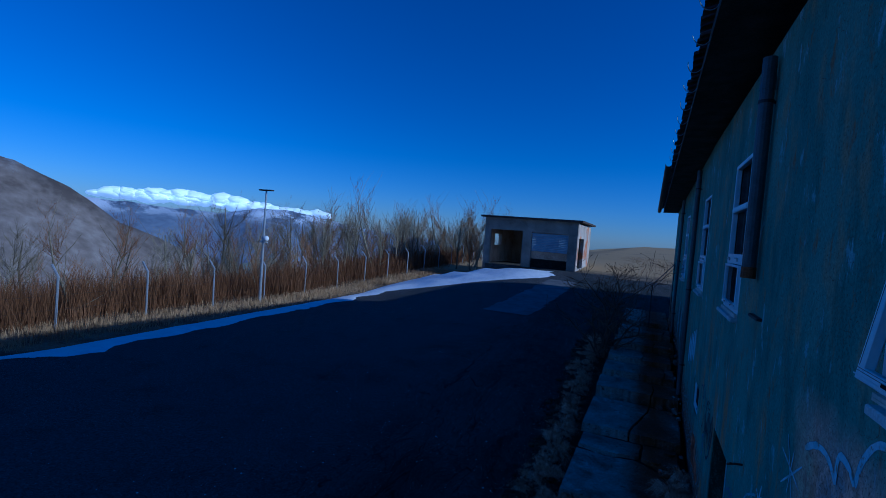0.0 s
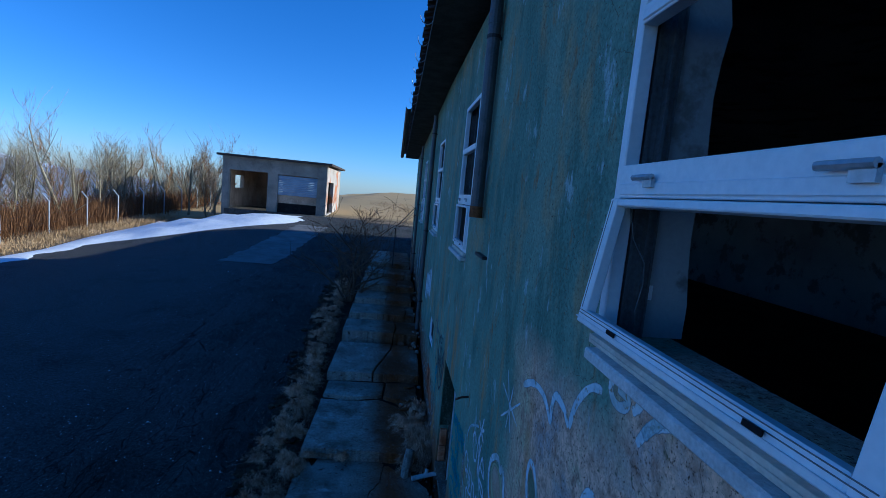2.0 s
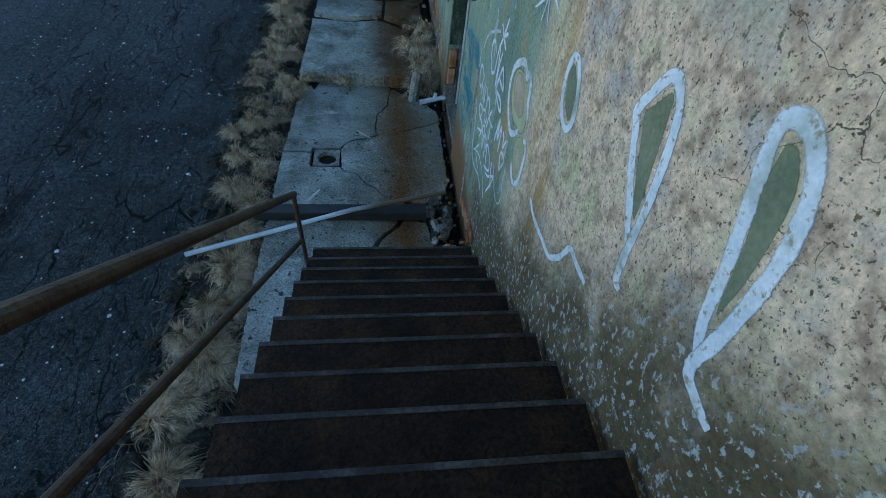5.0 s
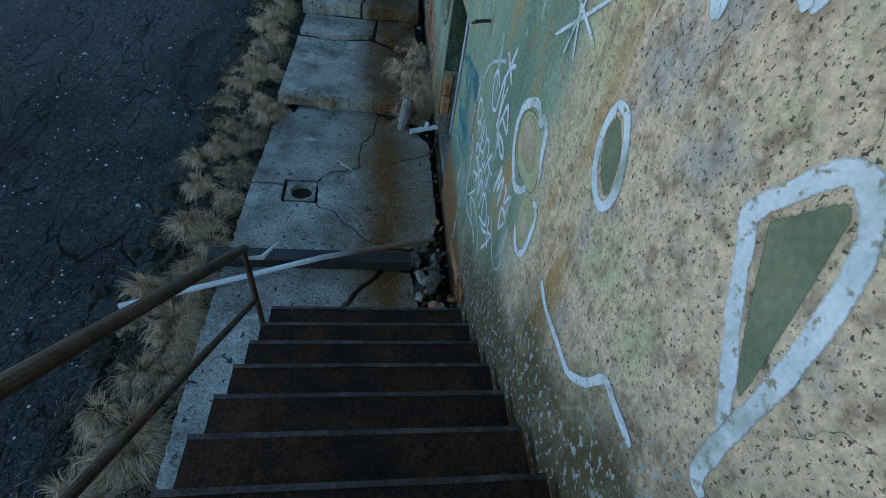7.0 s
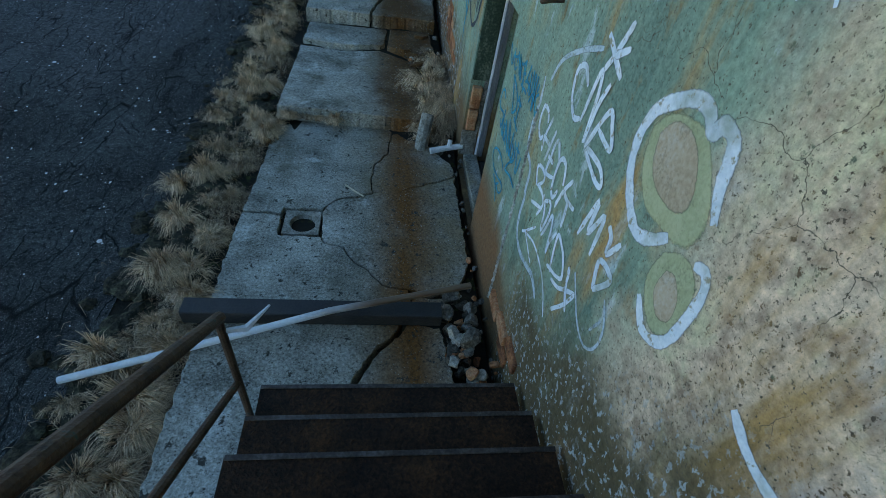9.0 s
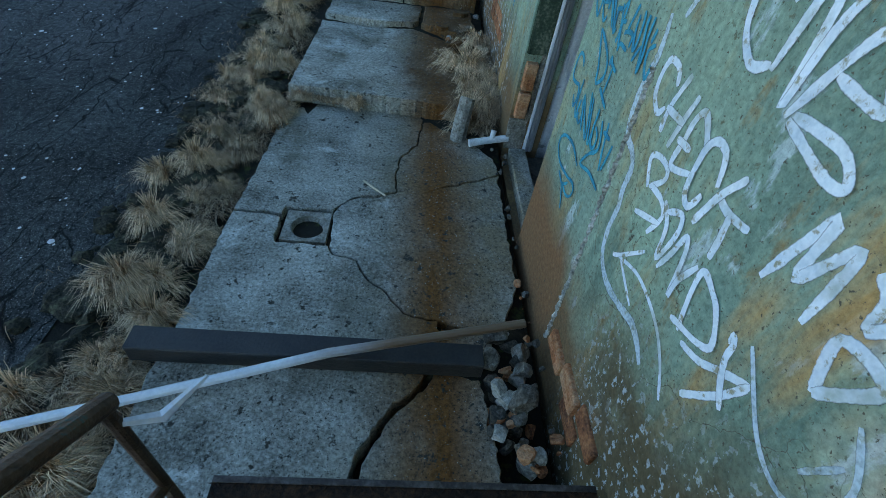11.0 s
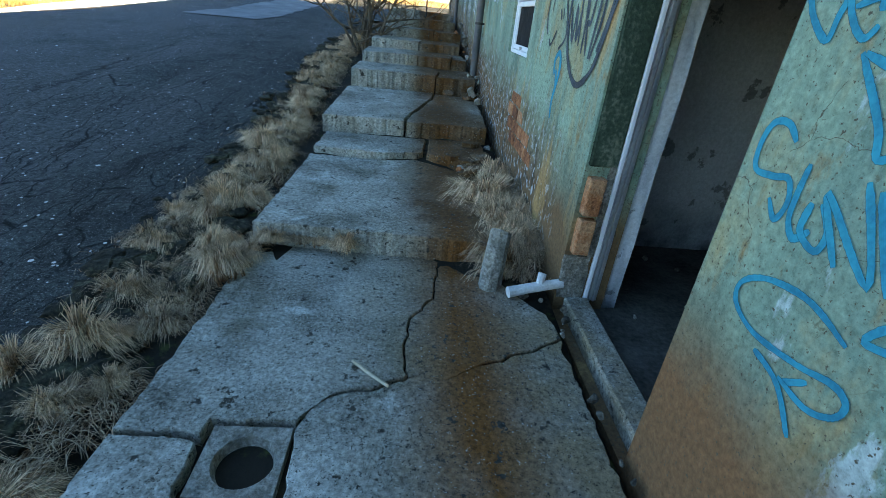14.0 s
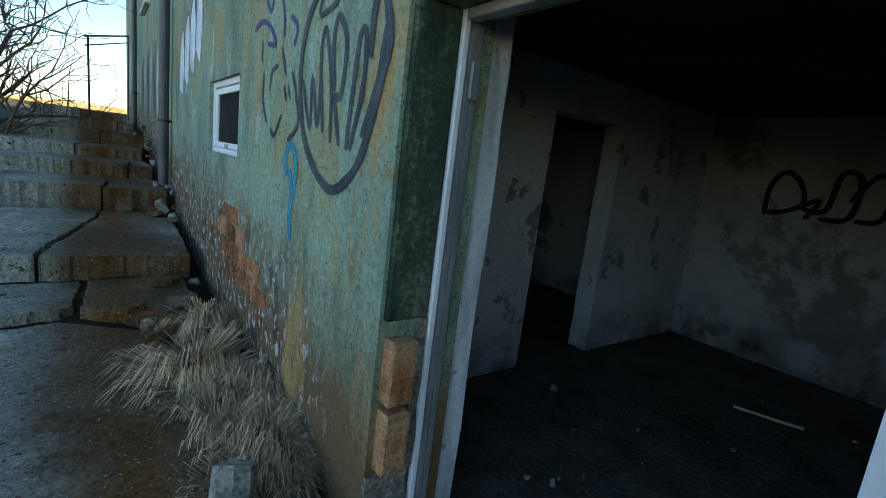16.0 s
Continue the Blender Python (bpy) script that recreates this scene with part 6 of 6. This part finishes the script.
paint(teal, "letter", [[(5.59, 1.44), (5.55, 1.33), (5.5, 1.22)], [(5.61, 1.38), (5.51, 1.39)]], 0.024, M_SPRAY_TEAL)
paint(teal, "letter", [[(5.46, 1.39), (5.47, 1.3), (5.48, 1.24)]], 0.024, M_SPRAY_TEAL)
paint(teal, "letter", [[(6.09, 1.71), (5.96, 1.56), (5.92, 1.49), (5.85, 1.55), (5.86, 1.61), (5.93, 1.66), (6.08, 1.71)]], 0.024, M_SPRAY_TEAL)
paint(teal, "letter", [[(5.78, 1.63), (5.78, 1.5)], [(5.83, 1.62), (5.83, 1.66), (5.8, 1.64), (5.73, 1.63)], [(5.84, 1.5), (5.69, 1.46)]], 0.024, M_SPRAY_TEAL)
paint(teal, "flourish", [[(5.76, 1.07), (5.9, 1.11), (6.05, 1.09), (6.14, 1.03), (6.13, 0.96), (6.02, 0.92), (5.85, 0.94), (5.74, 0.97), (5.69, 0.95), (5.7, 0.9), (5.77, 0.86), (5.88, 0.87)], [(5.99, 0.88), (5.87, 0.85), (5.77, 0.75)], [(5.87, 0.86), (5.8, 0.92)]], 0.022, M_SPRAY_TEAL)

tags = thing("graffiti_tags", "crowded white sprayed tags in slanting rows", "graffiti")
paint(tags, "letter", [[(5.18, 1.82), (5.22, 1.87), (5.3, 1.87), (5.32, 1.8), (5.3, 1.73), (5.23, 1.69), (5.19, 1.73)]], 0.034, M_SPRAY_WHITE)
paint(tags, "letter", [[(5.15, 1.65), (5.16, 1.75), (5.12, 1.89)], [(5.06, 1.64), (5.04, 1.77), (5.02, 1.86)], [(5.18, 1.74), (5.03, 1.75)]], 0.034, M_SPRAY_WHITE)
paint(tags, "letter", [[(4.84, 1.75), (4.9, 1.81), (4.95, 1.84), (4.98, 1.79), (4.98, 1.72), (4.98, 1.61), (4.85, 1.66)], [(5.02, 1.7), (4.92, 1.71)]], 0.034, M_SPRAY_WHITE)
paint(tags, "letter", [[(4.71, 1.71), (4.74, 1.78), (4.77, 1.81), (4.82, 1.81), (4.85, 1.77), (4.85, 1.69), (4.83, 1.6), (4.78, 1.58), (4.75, 1.65)]], 0.034, M_SPRAY_WHITE)
paint(tags, "letter", [[(4.72, 1.56), (4.68, 1.7), (4.62, 1.81)], [(4.69, 1.7), (4.61, 1.69), (4.51, 1.71)], [(4.6, 1.69), (4.58, 1.61), (4.57, 1.54)]], 0.034, M_SPRAY_WHITE)
paint(tags, "letter", [[(5.05, 1.46), (5.12, 1.55), (5.07, 1.59), (4.99, 1.59), (4.97, 1.55), (5.04, 1.47)], [(5.04, 1.48), (4.93, 1.49), (4.87, 1.45), (4.91, 1.34)], [(4.87, 1.42), (5.05, 1.34)]], 0.03, M_SPRAY_WHITE)
paint(tags, "letter", [[(4.9, 1.51), (4.82, 1.45), (4.78, 1.33), (4.75, 1.47), (4.78, 1.54), (4.86, 1.49)]], 0.03, M_SPRAY_WHITE)
paint(tags, "letter", [[(4.75, 1.31), (4.72, 1.41), (4.7, 1.51), (4.66, 1.46), (4.62, 1.3), (4.62, 1.38), (4.58, 1.49)]], 0.03, M_SPRAY_WHITE)
paint(tags, "letter", [[(4.49, 1.27), (4.54, 1.41), (4.55, 1.5), (4.47, 1.49), (4.41, 1.46), (4.35, 1.38), (4.4, 1.33), (4.5, 1.29), (4.55, 1.27)]], 0.03, M_SPRAY_WHITE)
paint(tags, "arrow", [[(5.04, 1.09), (4.99, 1.13), (4.85, 1.29)], [(4.99, 1.13), (4.76, 1.06)], [(4.99, 1.12), (4.81, 1.19), (4.61, 1.18), (4.47, 1.12), (4.36, 1.02)]], 0.022, M_SPRAY_WHITE)
paint(tags, "underline", [[(4.45, 1.26), (4.35, 1.3), (4.27, 1.37), (4.18, 1.44)], [(4.32, 1.15), (4.27, 1.23), (4.22, 1.32), (4.18, 1.44)], [(4.31, 1.45), (4.32, 1.48), (4.3, 1.46), (4.29, 1.41), (4.25, 1.35), (4.19, 1.29)]], 0.03, M_SPRAY_WHITE)
paint(tags, "letter", [[(4.84, 2.21), (4.93, 2.27), (5.01, 2.22), (4.98, 2.1), (4.88, 2.03), (4.8, 2.06)]], 0.036, M_SPRAY_WHITE)
paint(tags, "letter", [[(4.79, 2.05), (4.76, 2.32), (4.71, 2.24), (4.68, 2), (4.67, 2.2), (4.63, 2.32)]], 0.036, M_SPRAY_WHITE)
paint(tags, "letter", [[(4.65, 1.99), (4.55, 2.23), (4.48, 2.2), (4.42, 2.12), (4.58, 2.13)]], 0.036, M_SPRAY_WHITE)
paint(tags, "letter", [[(4.63, 1.99), (4.43, 1.95), (4.37, 1.97), (4.44, 2.02), (4.62, 2.01)]], 0.036, M_SPRAY_WHITE)
paint(tags, "letter", [[(4.39, 1.66), (4.33, 1.91), (4.31, 1.74), (4.24, 1.9), (4.22, 1.68)]], 0.036, M_SPRAY_WHITE)
paint(tags, "letter", [[(4.18, 1.9), (4.13, 1.87), (4.11, 1.8), (4.05, 1.91)]], 0.036, M_SPRAY_WHITE)
paint(tags, "letter", [[(4.08, 1.6), (4.13, 1.74), (4, 1.75), (4.08, 1.6)]], 0.036, M_SPRAY_WHITE)
paint(tags, "loop", [[(4.26, 1.52), (4.07, 1.38), (3.94, 1.36), (3.87, 1.44), (3.88, 1.56), (3.97, 1.66)], [(3.96, 1.45), (3.92, 1.57)]], 0.024, M_SPRAY_SOFT)
paint(tags, "cross", [[(4.63, 2.58), (4.69, 2.43), (4.74, 2.34)], [(4.81, 2.47), (4.57, 2.37)], [(4.69, 2.42), (4.58, 2.49)]], 0.04, M_SPRAY_WHITE)

dark = thing("graffiti_signature", "dark grey sprayed signature with a long sweeping loop", "graffiti")
paint(dark, "sweep", [[(8.37, 2.21), (8.51, 2.13), (8.6, 1.98), (8.61, 1.79), (8.53, 1.58), (8.37, 1.43), (8.2, 1.36), (8.07, 1.38), (7.93, 1.48), (7.85, 1.63), (7.8, 1.77), (7.76, 1.88), (7.78, 1.98), (7.85, 2.11), (7.89, 2.01), (7.89, 1.86)]], 0.045, M_SPRAY_DARK)
paint(dark, "scrawl", [[(8.58, 1.83), (8.46, 1.61), (8.46, 1.83), (8.37, 1.62), (8.36, 1.81)], [(8.3, 1.59), (8.37, 1.9), (8.33, 2.02), (8.24, 1.8), (8.21, 1.55)], [(8.2, 1.76), (8.24, 1.95), (8.2, 2.05), (8.11, 1.94), (8.13, 1.74), (8.19, 1.73), (8.12, 1.54)], [(8.05, 1.53), (8.02, 1.77), (7.99, 1.95), (7.94, 1.94), (7.94, 1.75), (8.02, 1.53)], [(7.79, 1.96), (7.83, 1.77), (7.92, 1.58)]], 0.034, M_SPRAY_DARK)
paint(dark, "scrawl", [[(8.42, 2.09), (8.36, 2.18), (8.21, 2.18), (8.23, 2.11), (8.41, 2.08)], [(8.67, 1.74), (8.56, 1.7)], [(8.74, 1.88), (8.65, 1.74), (8.62, 1.62), (8.76, 1.54)]], 0.026, M_SPRAY_DARK)
paint(dark, "scrawl", [[(9.47, 2.17), (9.34, 2.2), (9.17, 2.16), (9.04, 2.05), (9.18, 2.06)], [(9.29, 2.36), (9.16, 2.23), (9.1, 2.33)], [(8.99, 2.31), (8.92, 2.19), (8.9, 2.06)], [(8.8, 2.15), (8.7, 2.08), (8.74, 2)]], 0.03, M_SPRAY_BLUE)
paint(dark, "scrawl", [[(9.3, 2.1), (9.3, 1.98)], [(9.24, 1.91), (9.24, 1.75), (9.15, 1.63)], [(8.98, 1.93), (9.09, 1.9), (9.11, 1.8)], [(9.07, 1.6), (9, 1.56), (8.88, 1.67)], [(8.92, 2.01), (8.84, 1.87)], [(8.86, 1.82), (8.81, 1.74)], [(8.8, 1.82), (8.76, 1.75)]], 0.024, M_SPRAY_DARK)
paint(dark, "drip", [[(8.74, 1.36), (8.78, 1.46), (8.69, 1.52), (8.62, 1.44), (8.62, 1.33), (8.67, 1.19), (8.64, 1.04)], [(8.71, 1.4), (8.63, 1.26)]], 0.05, M_SPRAY_TEAL)

pale = thing("graffiti_bubbles", "white sprayed bubble letters with thin dark outlines", "graffiti")
for k in range(4):
    c = 12.55 - 0.36 * k
    painted(pale, "bubble", [(c + 0.2, 2.0 + 0.1 * k), (c + 0.16, 2.45 + 0.1 * k), (c - 0.05, 2.62 + 0.1 * k), (c - 0.18, 2.3 + 0.08 * k), (c - 0.08, 1.92 + 0.08 * k)], M_SPRAY_WHITE, -0.0014)
    paint(pale, "bubble_outline", [[(c + 0.2, 2.0 + 0.1 * k), (c + 0.16, 2.45 + 0.1 * k), (c - 0.05, 2.62 + 0.1 * k), (c - 0.18, 2.3 + 0.08 * k), (c - 0.08, 1.92 + 0.08 * k)]], 0.02, M_SPRAY_DARK, -0.0024)
random.seed(8)
far_tags = thing("graffiti_scribble", "tall pale and dark sprayed scribbles near the far corner", "graffiti")
for k in range(7):
    c = 14.3 + 0.6 * k
    m = M_SPRAY_WHITE if k % 2 else M_SPRAY_DARK
    paint(far_tags, "scribble", [[(c, 1.6), (c + 0.1, 2.9), (c + 0.25, 1.7), (c + 0.35, 2.7), (c + 0.5, 1.8)]], 0.06, m)
inner_tag = thing("graffiti_inside", "black sprayed scrawl on the cellar's back wall", "graffiti")
paint(inner_tag, "scrawl", [[(8.14, 1.39), (8.14, 1.66), (8.04, 1.82), (7.90, 1.74), (7.84, 1.54), (8.0, 1.44), (8.14, 1.42)], [(7.88, 1.50), (7.72, 1.58), (7.80, 1.40)], [(7.86, 1.50), (7.66, 1.50), (7.60, 1.84), (7.46, 1.80), (7.48, 1.46), (7.70, 1.42)], [(7.50, 1.60), (7.36, 1.84), (7.24, 1.78), (7.26, 1.48), (7.44, 1.44)]], 0.038, M_BLACK, 4.596)

# ---- ridge of plaster, exposed bricks, wall hook ----
bm = bmesh.new()
tube(bm, [(0.006, lerp(0.1 + 0.012 * k, (0.2, 0.75, 1.5, 1.8), (5.27, 5.31, 5.37, 5.40)) + 0.004 * math.sin(k * 0.9), 0.1 + 0.012 * k) for k in range(142)], [0.019 + 0.002 * math.sin(k * 1.7) for k in range(142)], 12)
rough(bm, 0.009, 70)
rough(bm, 0.007, 25)
part("plaster_ridge", bm, M_SEAM, wall_west, "rough grey mortar joint standing proud")
bm = boxes((-0.06, 0.06, -0.125, 0.125, -0.06, 0.06), bevel=0.008)
rough(bm, 0.006, 20)
brick_mesh = bm
first = part("brick", bm, M_BRICK, wall_west)
first.matrix_basis = pose(0.082, 7.668, 0.48, 90, 0, 90) @ Matrix.Diagonal((1.3, 1.0, 0.9, 1))
random.seed(14)
rows = [(0.082, 7.668, 0.76, 90)]
for k, (left, right) in enumerate(((9.9, 9.05), (10.15, 9.2), (10.2, 9.45), (10.2, 9.7))):      # courses laid bare below the cellar window
    y = left - 0.06 * (k % 2)
    while y > right:
        rows.append((0.054, y, 0.575 + 0.132 * k, 0))
        y -= 0.262
rows += [(0.036, 5.06, 0.25, 0), (0.034, 4.79, 0.31, 0), (0.035, 4.52, 0.37, 0), (0.040, 4.68, 0.18, 0)]
for bx, by, bz, turn in rows:
    b = new("brick", first.data)
    b.parent = wall_west
    b.matrix_basis = (pose(bx, by, bz, 90, 0, 90) @ Matrix.Diagonal((1.3, 1.0, 0.9, 1))) if turn else pose(bx + random.uniform(-0.008, 0.004), by, bz, random.uniform(-3, 3), 0, random.uniform(-3, 3))
bm = bmesh.new()
box(bm, -0.004, 0.18, 7.642, 7.662, 0.0, 0.33)
box(bm, 0.15, 0.195, 7.636, 7.662, 0.33, 0.95)
bmesh.ops.subdivide_edges(bm, edges=bm.edges[:], cuts=4, use_grid_fill=True)
rough(bm, 0.018, 19)
part("mortar", bm, M_RUBBLE, wall_west, "crumbling pale mortar at the door corner")
hook = thing("wall_hook", "rusty bent iron hook sticking out of the wall", "hook")
part("bar", tube(bmesh.new(), [(0.03, 5.50, 2.40), (-0.07, 5.50, 2.39), (-0.13, 5.47, 2.385), (-0.15, 5.42, 2.40), (-0.13, 5.38, 2.43)], 0.013, 8), M_RAIL, hook)
# dark bar on the surface paints the shade of a slot in the wall
slot = thing("iron_bracket", "thin dark bar standing in for a shaded slot in the wall", "bracket")
part("bar", boxes((-0.05, 0.02, 5.30, 5.75, 3.98, 4.01)), M_DARKMETAL, slot)

# ---- rubble and debris ----


def rock(size, seed, name="broken_concrete", label="broken lump of concrete and plaster rubble", mat=None):
    random.seed(seed)
    bm = bmesh.new()
    bmesh.ops.create_icosphere(bm, subdivisions=2, radius=size)
    for _ in range(5):
        n = Vector((random.gauss(0, 1), random.gauss(0, 1), random.gauss(0, 1))).normalized()
        bmesh.ops.bisect_plane(bm, geom=bm.verts[:] + bm.edges[:] + bm.faces[:], plane_co=n * size * random.uniform(0.35, 0.7), plane_no=n, clear_outer=True)
        edges = [e for e in bm.edges if e.is_boundary]
        if edges:
            bmesh.ops.contextual_create(bm, geom=edges)
    rough(bm, size * 0.07, 3 / size, seed)
    ob = link_mesh(name, bm, mat or M_RUBBLE)
    return tagged(ob, label, "rubble", "rubble along the wall")


ROCKS = [rock(0.07, 3), rock(0.1, 4), rock(0.05, 6), rock(0.08, 9), rock(0.06, 12, "brick_fragment", "orange fragment of broken brick", M_BRICK)]
random.seed(19)
spots = [(random.uniform(-0.42, -0.05), random.uniform(4.45, 5.35), random.uniform(-0.02, 0.16)) for _ in range(70)]
spots += [(random.uniform(-0.55, -0.08), random.uniform(9.75, 10.75), 0.20) for _ in range(14)]
spots += [(-0.10, 5.77, 0.03), (0.0, 7.45, 0.02), (-0.02, 7.32, 0.02), (-0.12, 7.58, 0.0), (-0.22, 7.66, 0.0)]
spots += [(random.uniform(0.5, 3.6), random.uniform(6.2, 8.6), -0.085) for _ in range(34)]
spots += [(random.uniform(-0.09, -0.03), random.uniform(5.4, 7.4), 0.0) for _ in range(14)]
spots += [(random.uniform(-0.25, -0.05), random.uniform(12, 18), 0.0) for _ in range(16)]
for i, (x, y, z) in enumerate(spots):
    if y > 11:
        z = lerp(y, (12, 12.9, 14.1, 15.3, 16.6, 18), (0.47, 0.80, 0.98, 1.15, 1.34, 1.54)) + 0.02
    k = random.uniform(0.2, 0.95) * (0.45 if x > 0.3 or (x > -0.1 and 5.4 < y < 7.5) else 1)
    m = pose(x, y, z, random.uniform(0, 360), random.uniform(0, 360), random.uniform(0, 360))
    if i < len(ROCKS):
        ROCKS[i].matrix_basis = m
    else:
        c = copy_thing(ROCKS[i % len(ROCKS)], m)
        c.scale = (k, k, k)
post = thing("concrete_stub", "broken stub of a concrete post leaning on the step", "concrete post")
bm = bmesh.new()
tube(bm, [(-0.47, 7.72, -0.05), (-0.44, 7.80, 0.15), (-0.40, 7.90, 0.36)], [0.085, 0.08, 0.075], 8)
rough(bm, 0.012, 9)
part("stub", bm, M_RUBBLE, post)
elbow = thing("broken_pipe", "broken white pipe end lying by the threshold", "pipe")
bm = tube(bmesh.new(), [(-0.36, 7.58, 0.05), (-0.2, 7.62, 0.07), (0.03, 7.66, 0.10)], [0.04, 0.036, 0.036], 10)
tube(bm, [(-0.14, 7.63, 0.08), (-0.12, 7.66, 0.17)], 0.028, 8)
rough(bm, 0.005, 14)
part("tube", bm, M_STONE, elbow)
stick = thing("lath", "pale wooden lath lying on the cellar floor", "stick")
part("strip", tube(bmesh.new(), [(3.21, 7.55, -0.085), (3.37, 7.13, -0.085)], 0.012, 5), M_LATH, stick)
twig = thing("dry_stem", "pale dry stem lying on the slab", "twig")
part("strip", tube(bmesh.new(), [(-1.32, 6.86, 0.012), (-1.22, 6.76, 0.016), (-1.12, 6.68, 0.012)], 0.009, 5), M_LATH, twig)

# pale chips scattered over the asphalt
random.seed(41)
vs, fs = [], []
for _ in range(1500):
    x, y = -3.1 - abs(random.gauss(0, 3.2)), random.uniform(0.5, 22)
    r, z = random.uniform(0.004, 0.013) * (2.0 if random.random() < 0.08 else 1), road_height(x, y) + 0.004
    k, n = len(vs), 5
    a0 = random.uniform(0, 6)
    vs += [(x + r * random.uniform(0.7, 1.3) * math.cos(a0 + q * 1.257), y + 1.2 * r * math.sin(a0 + q * 1.257), z + 0.001) for q in range(n)] + [(x, y, z + 0.006)]
    fs += [(k + q, k + (q + 1) % n, k + n) for q in range(n)]
me = bpy.data.meshes.new("chips")
me.from_pydata(vs, [], fs)
me.materials.append(M_STONE)
tagged(new("chips", me), "pale stone chips scattered over the asphalt", "gravel", kind="stuff")

# small handrail up by the far steps
far_rail = thing("handrail", "thin steel handrail beside the upper steps", "railing")
HR = [Vector((-0.95, 19.0, 3.18)), Vector((0.04, 23.5, 4.01))]      # its two ends, the far one by the corner
for q in (HR[0].lerp(HR[1], 0.05), HR[0].lerp(HR[1], 0.95)):
    part("post", tube(bmesh.new(), [(q.x, q.y, 1.6), (q.x, q.y, q.z)], 0.02, 8), M_DARKMETAL, far_rail)
part("top_rail", tube(bmesh.new(), HR, 0.02, 8), M_DARKMETAL, far_rail)
part("mid_rail", tube(bmesh.new(), [q - Vector((0, 0, 0.18)) for q in HR], 0.014, 8), M_DARKMETAL, far_rail)

# flat shards broken off the slabs, against the wall
random.seed(52)
for x, y, z, r in ((-0.42, 9.72, 0.215, 0.17), (-0.62, 10.02, 0.285, 0.13), (-0.28, 10.05, 0.30, 0.16), (-0.22, 9.45, 0.22, 0.13), (-0.36, 10.55, 0.30, 0.15), (-0.55, 12.72, 0.56, 0.14), (-0.2, 12.5, 0.56, 0.17)):
    ring = [(r * random.uniform(0.6, 1.1) * math.cos(a), 0.7 * r * random.uniform(0.6, 1.1) * math.sin(a)) for a in [2 * math.pi * q / 7 for q in range(7)]]
    shard = link_mesh("slab_shard", flag(ring, 0.03, 0, 0.0, 0.05), M_CONCRETE)
    shard.matrix_basis = pose(x, y, z, random.uniform(-14, 14), random.uniform(-14, 14), random.uniform(0, 360))
    tagged(shard, "flat grey shard broken off a concrete slab", "rubble", "shards along the wall")
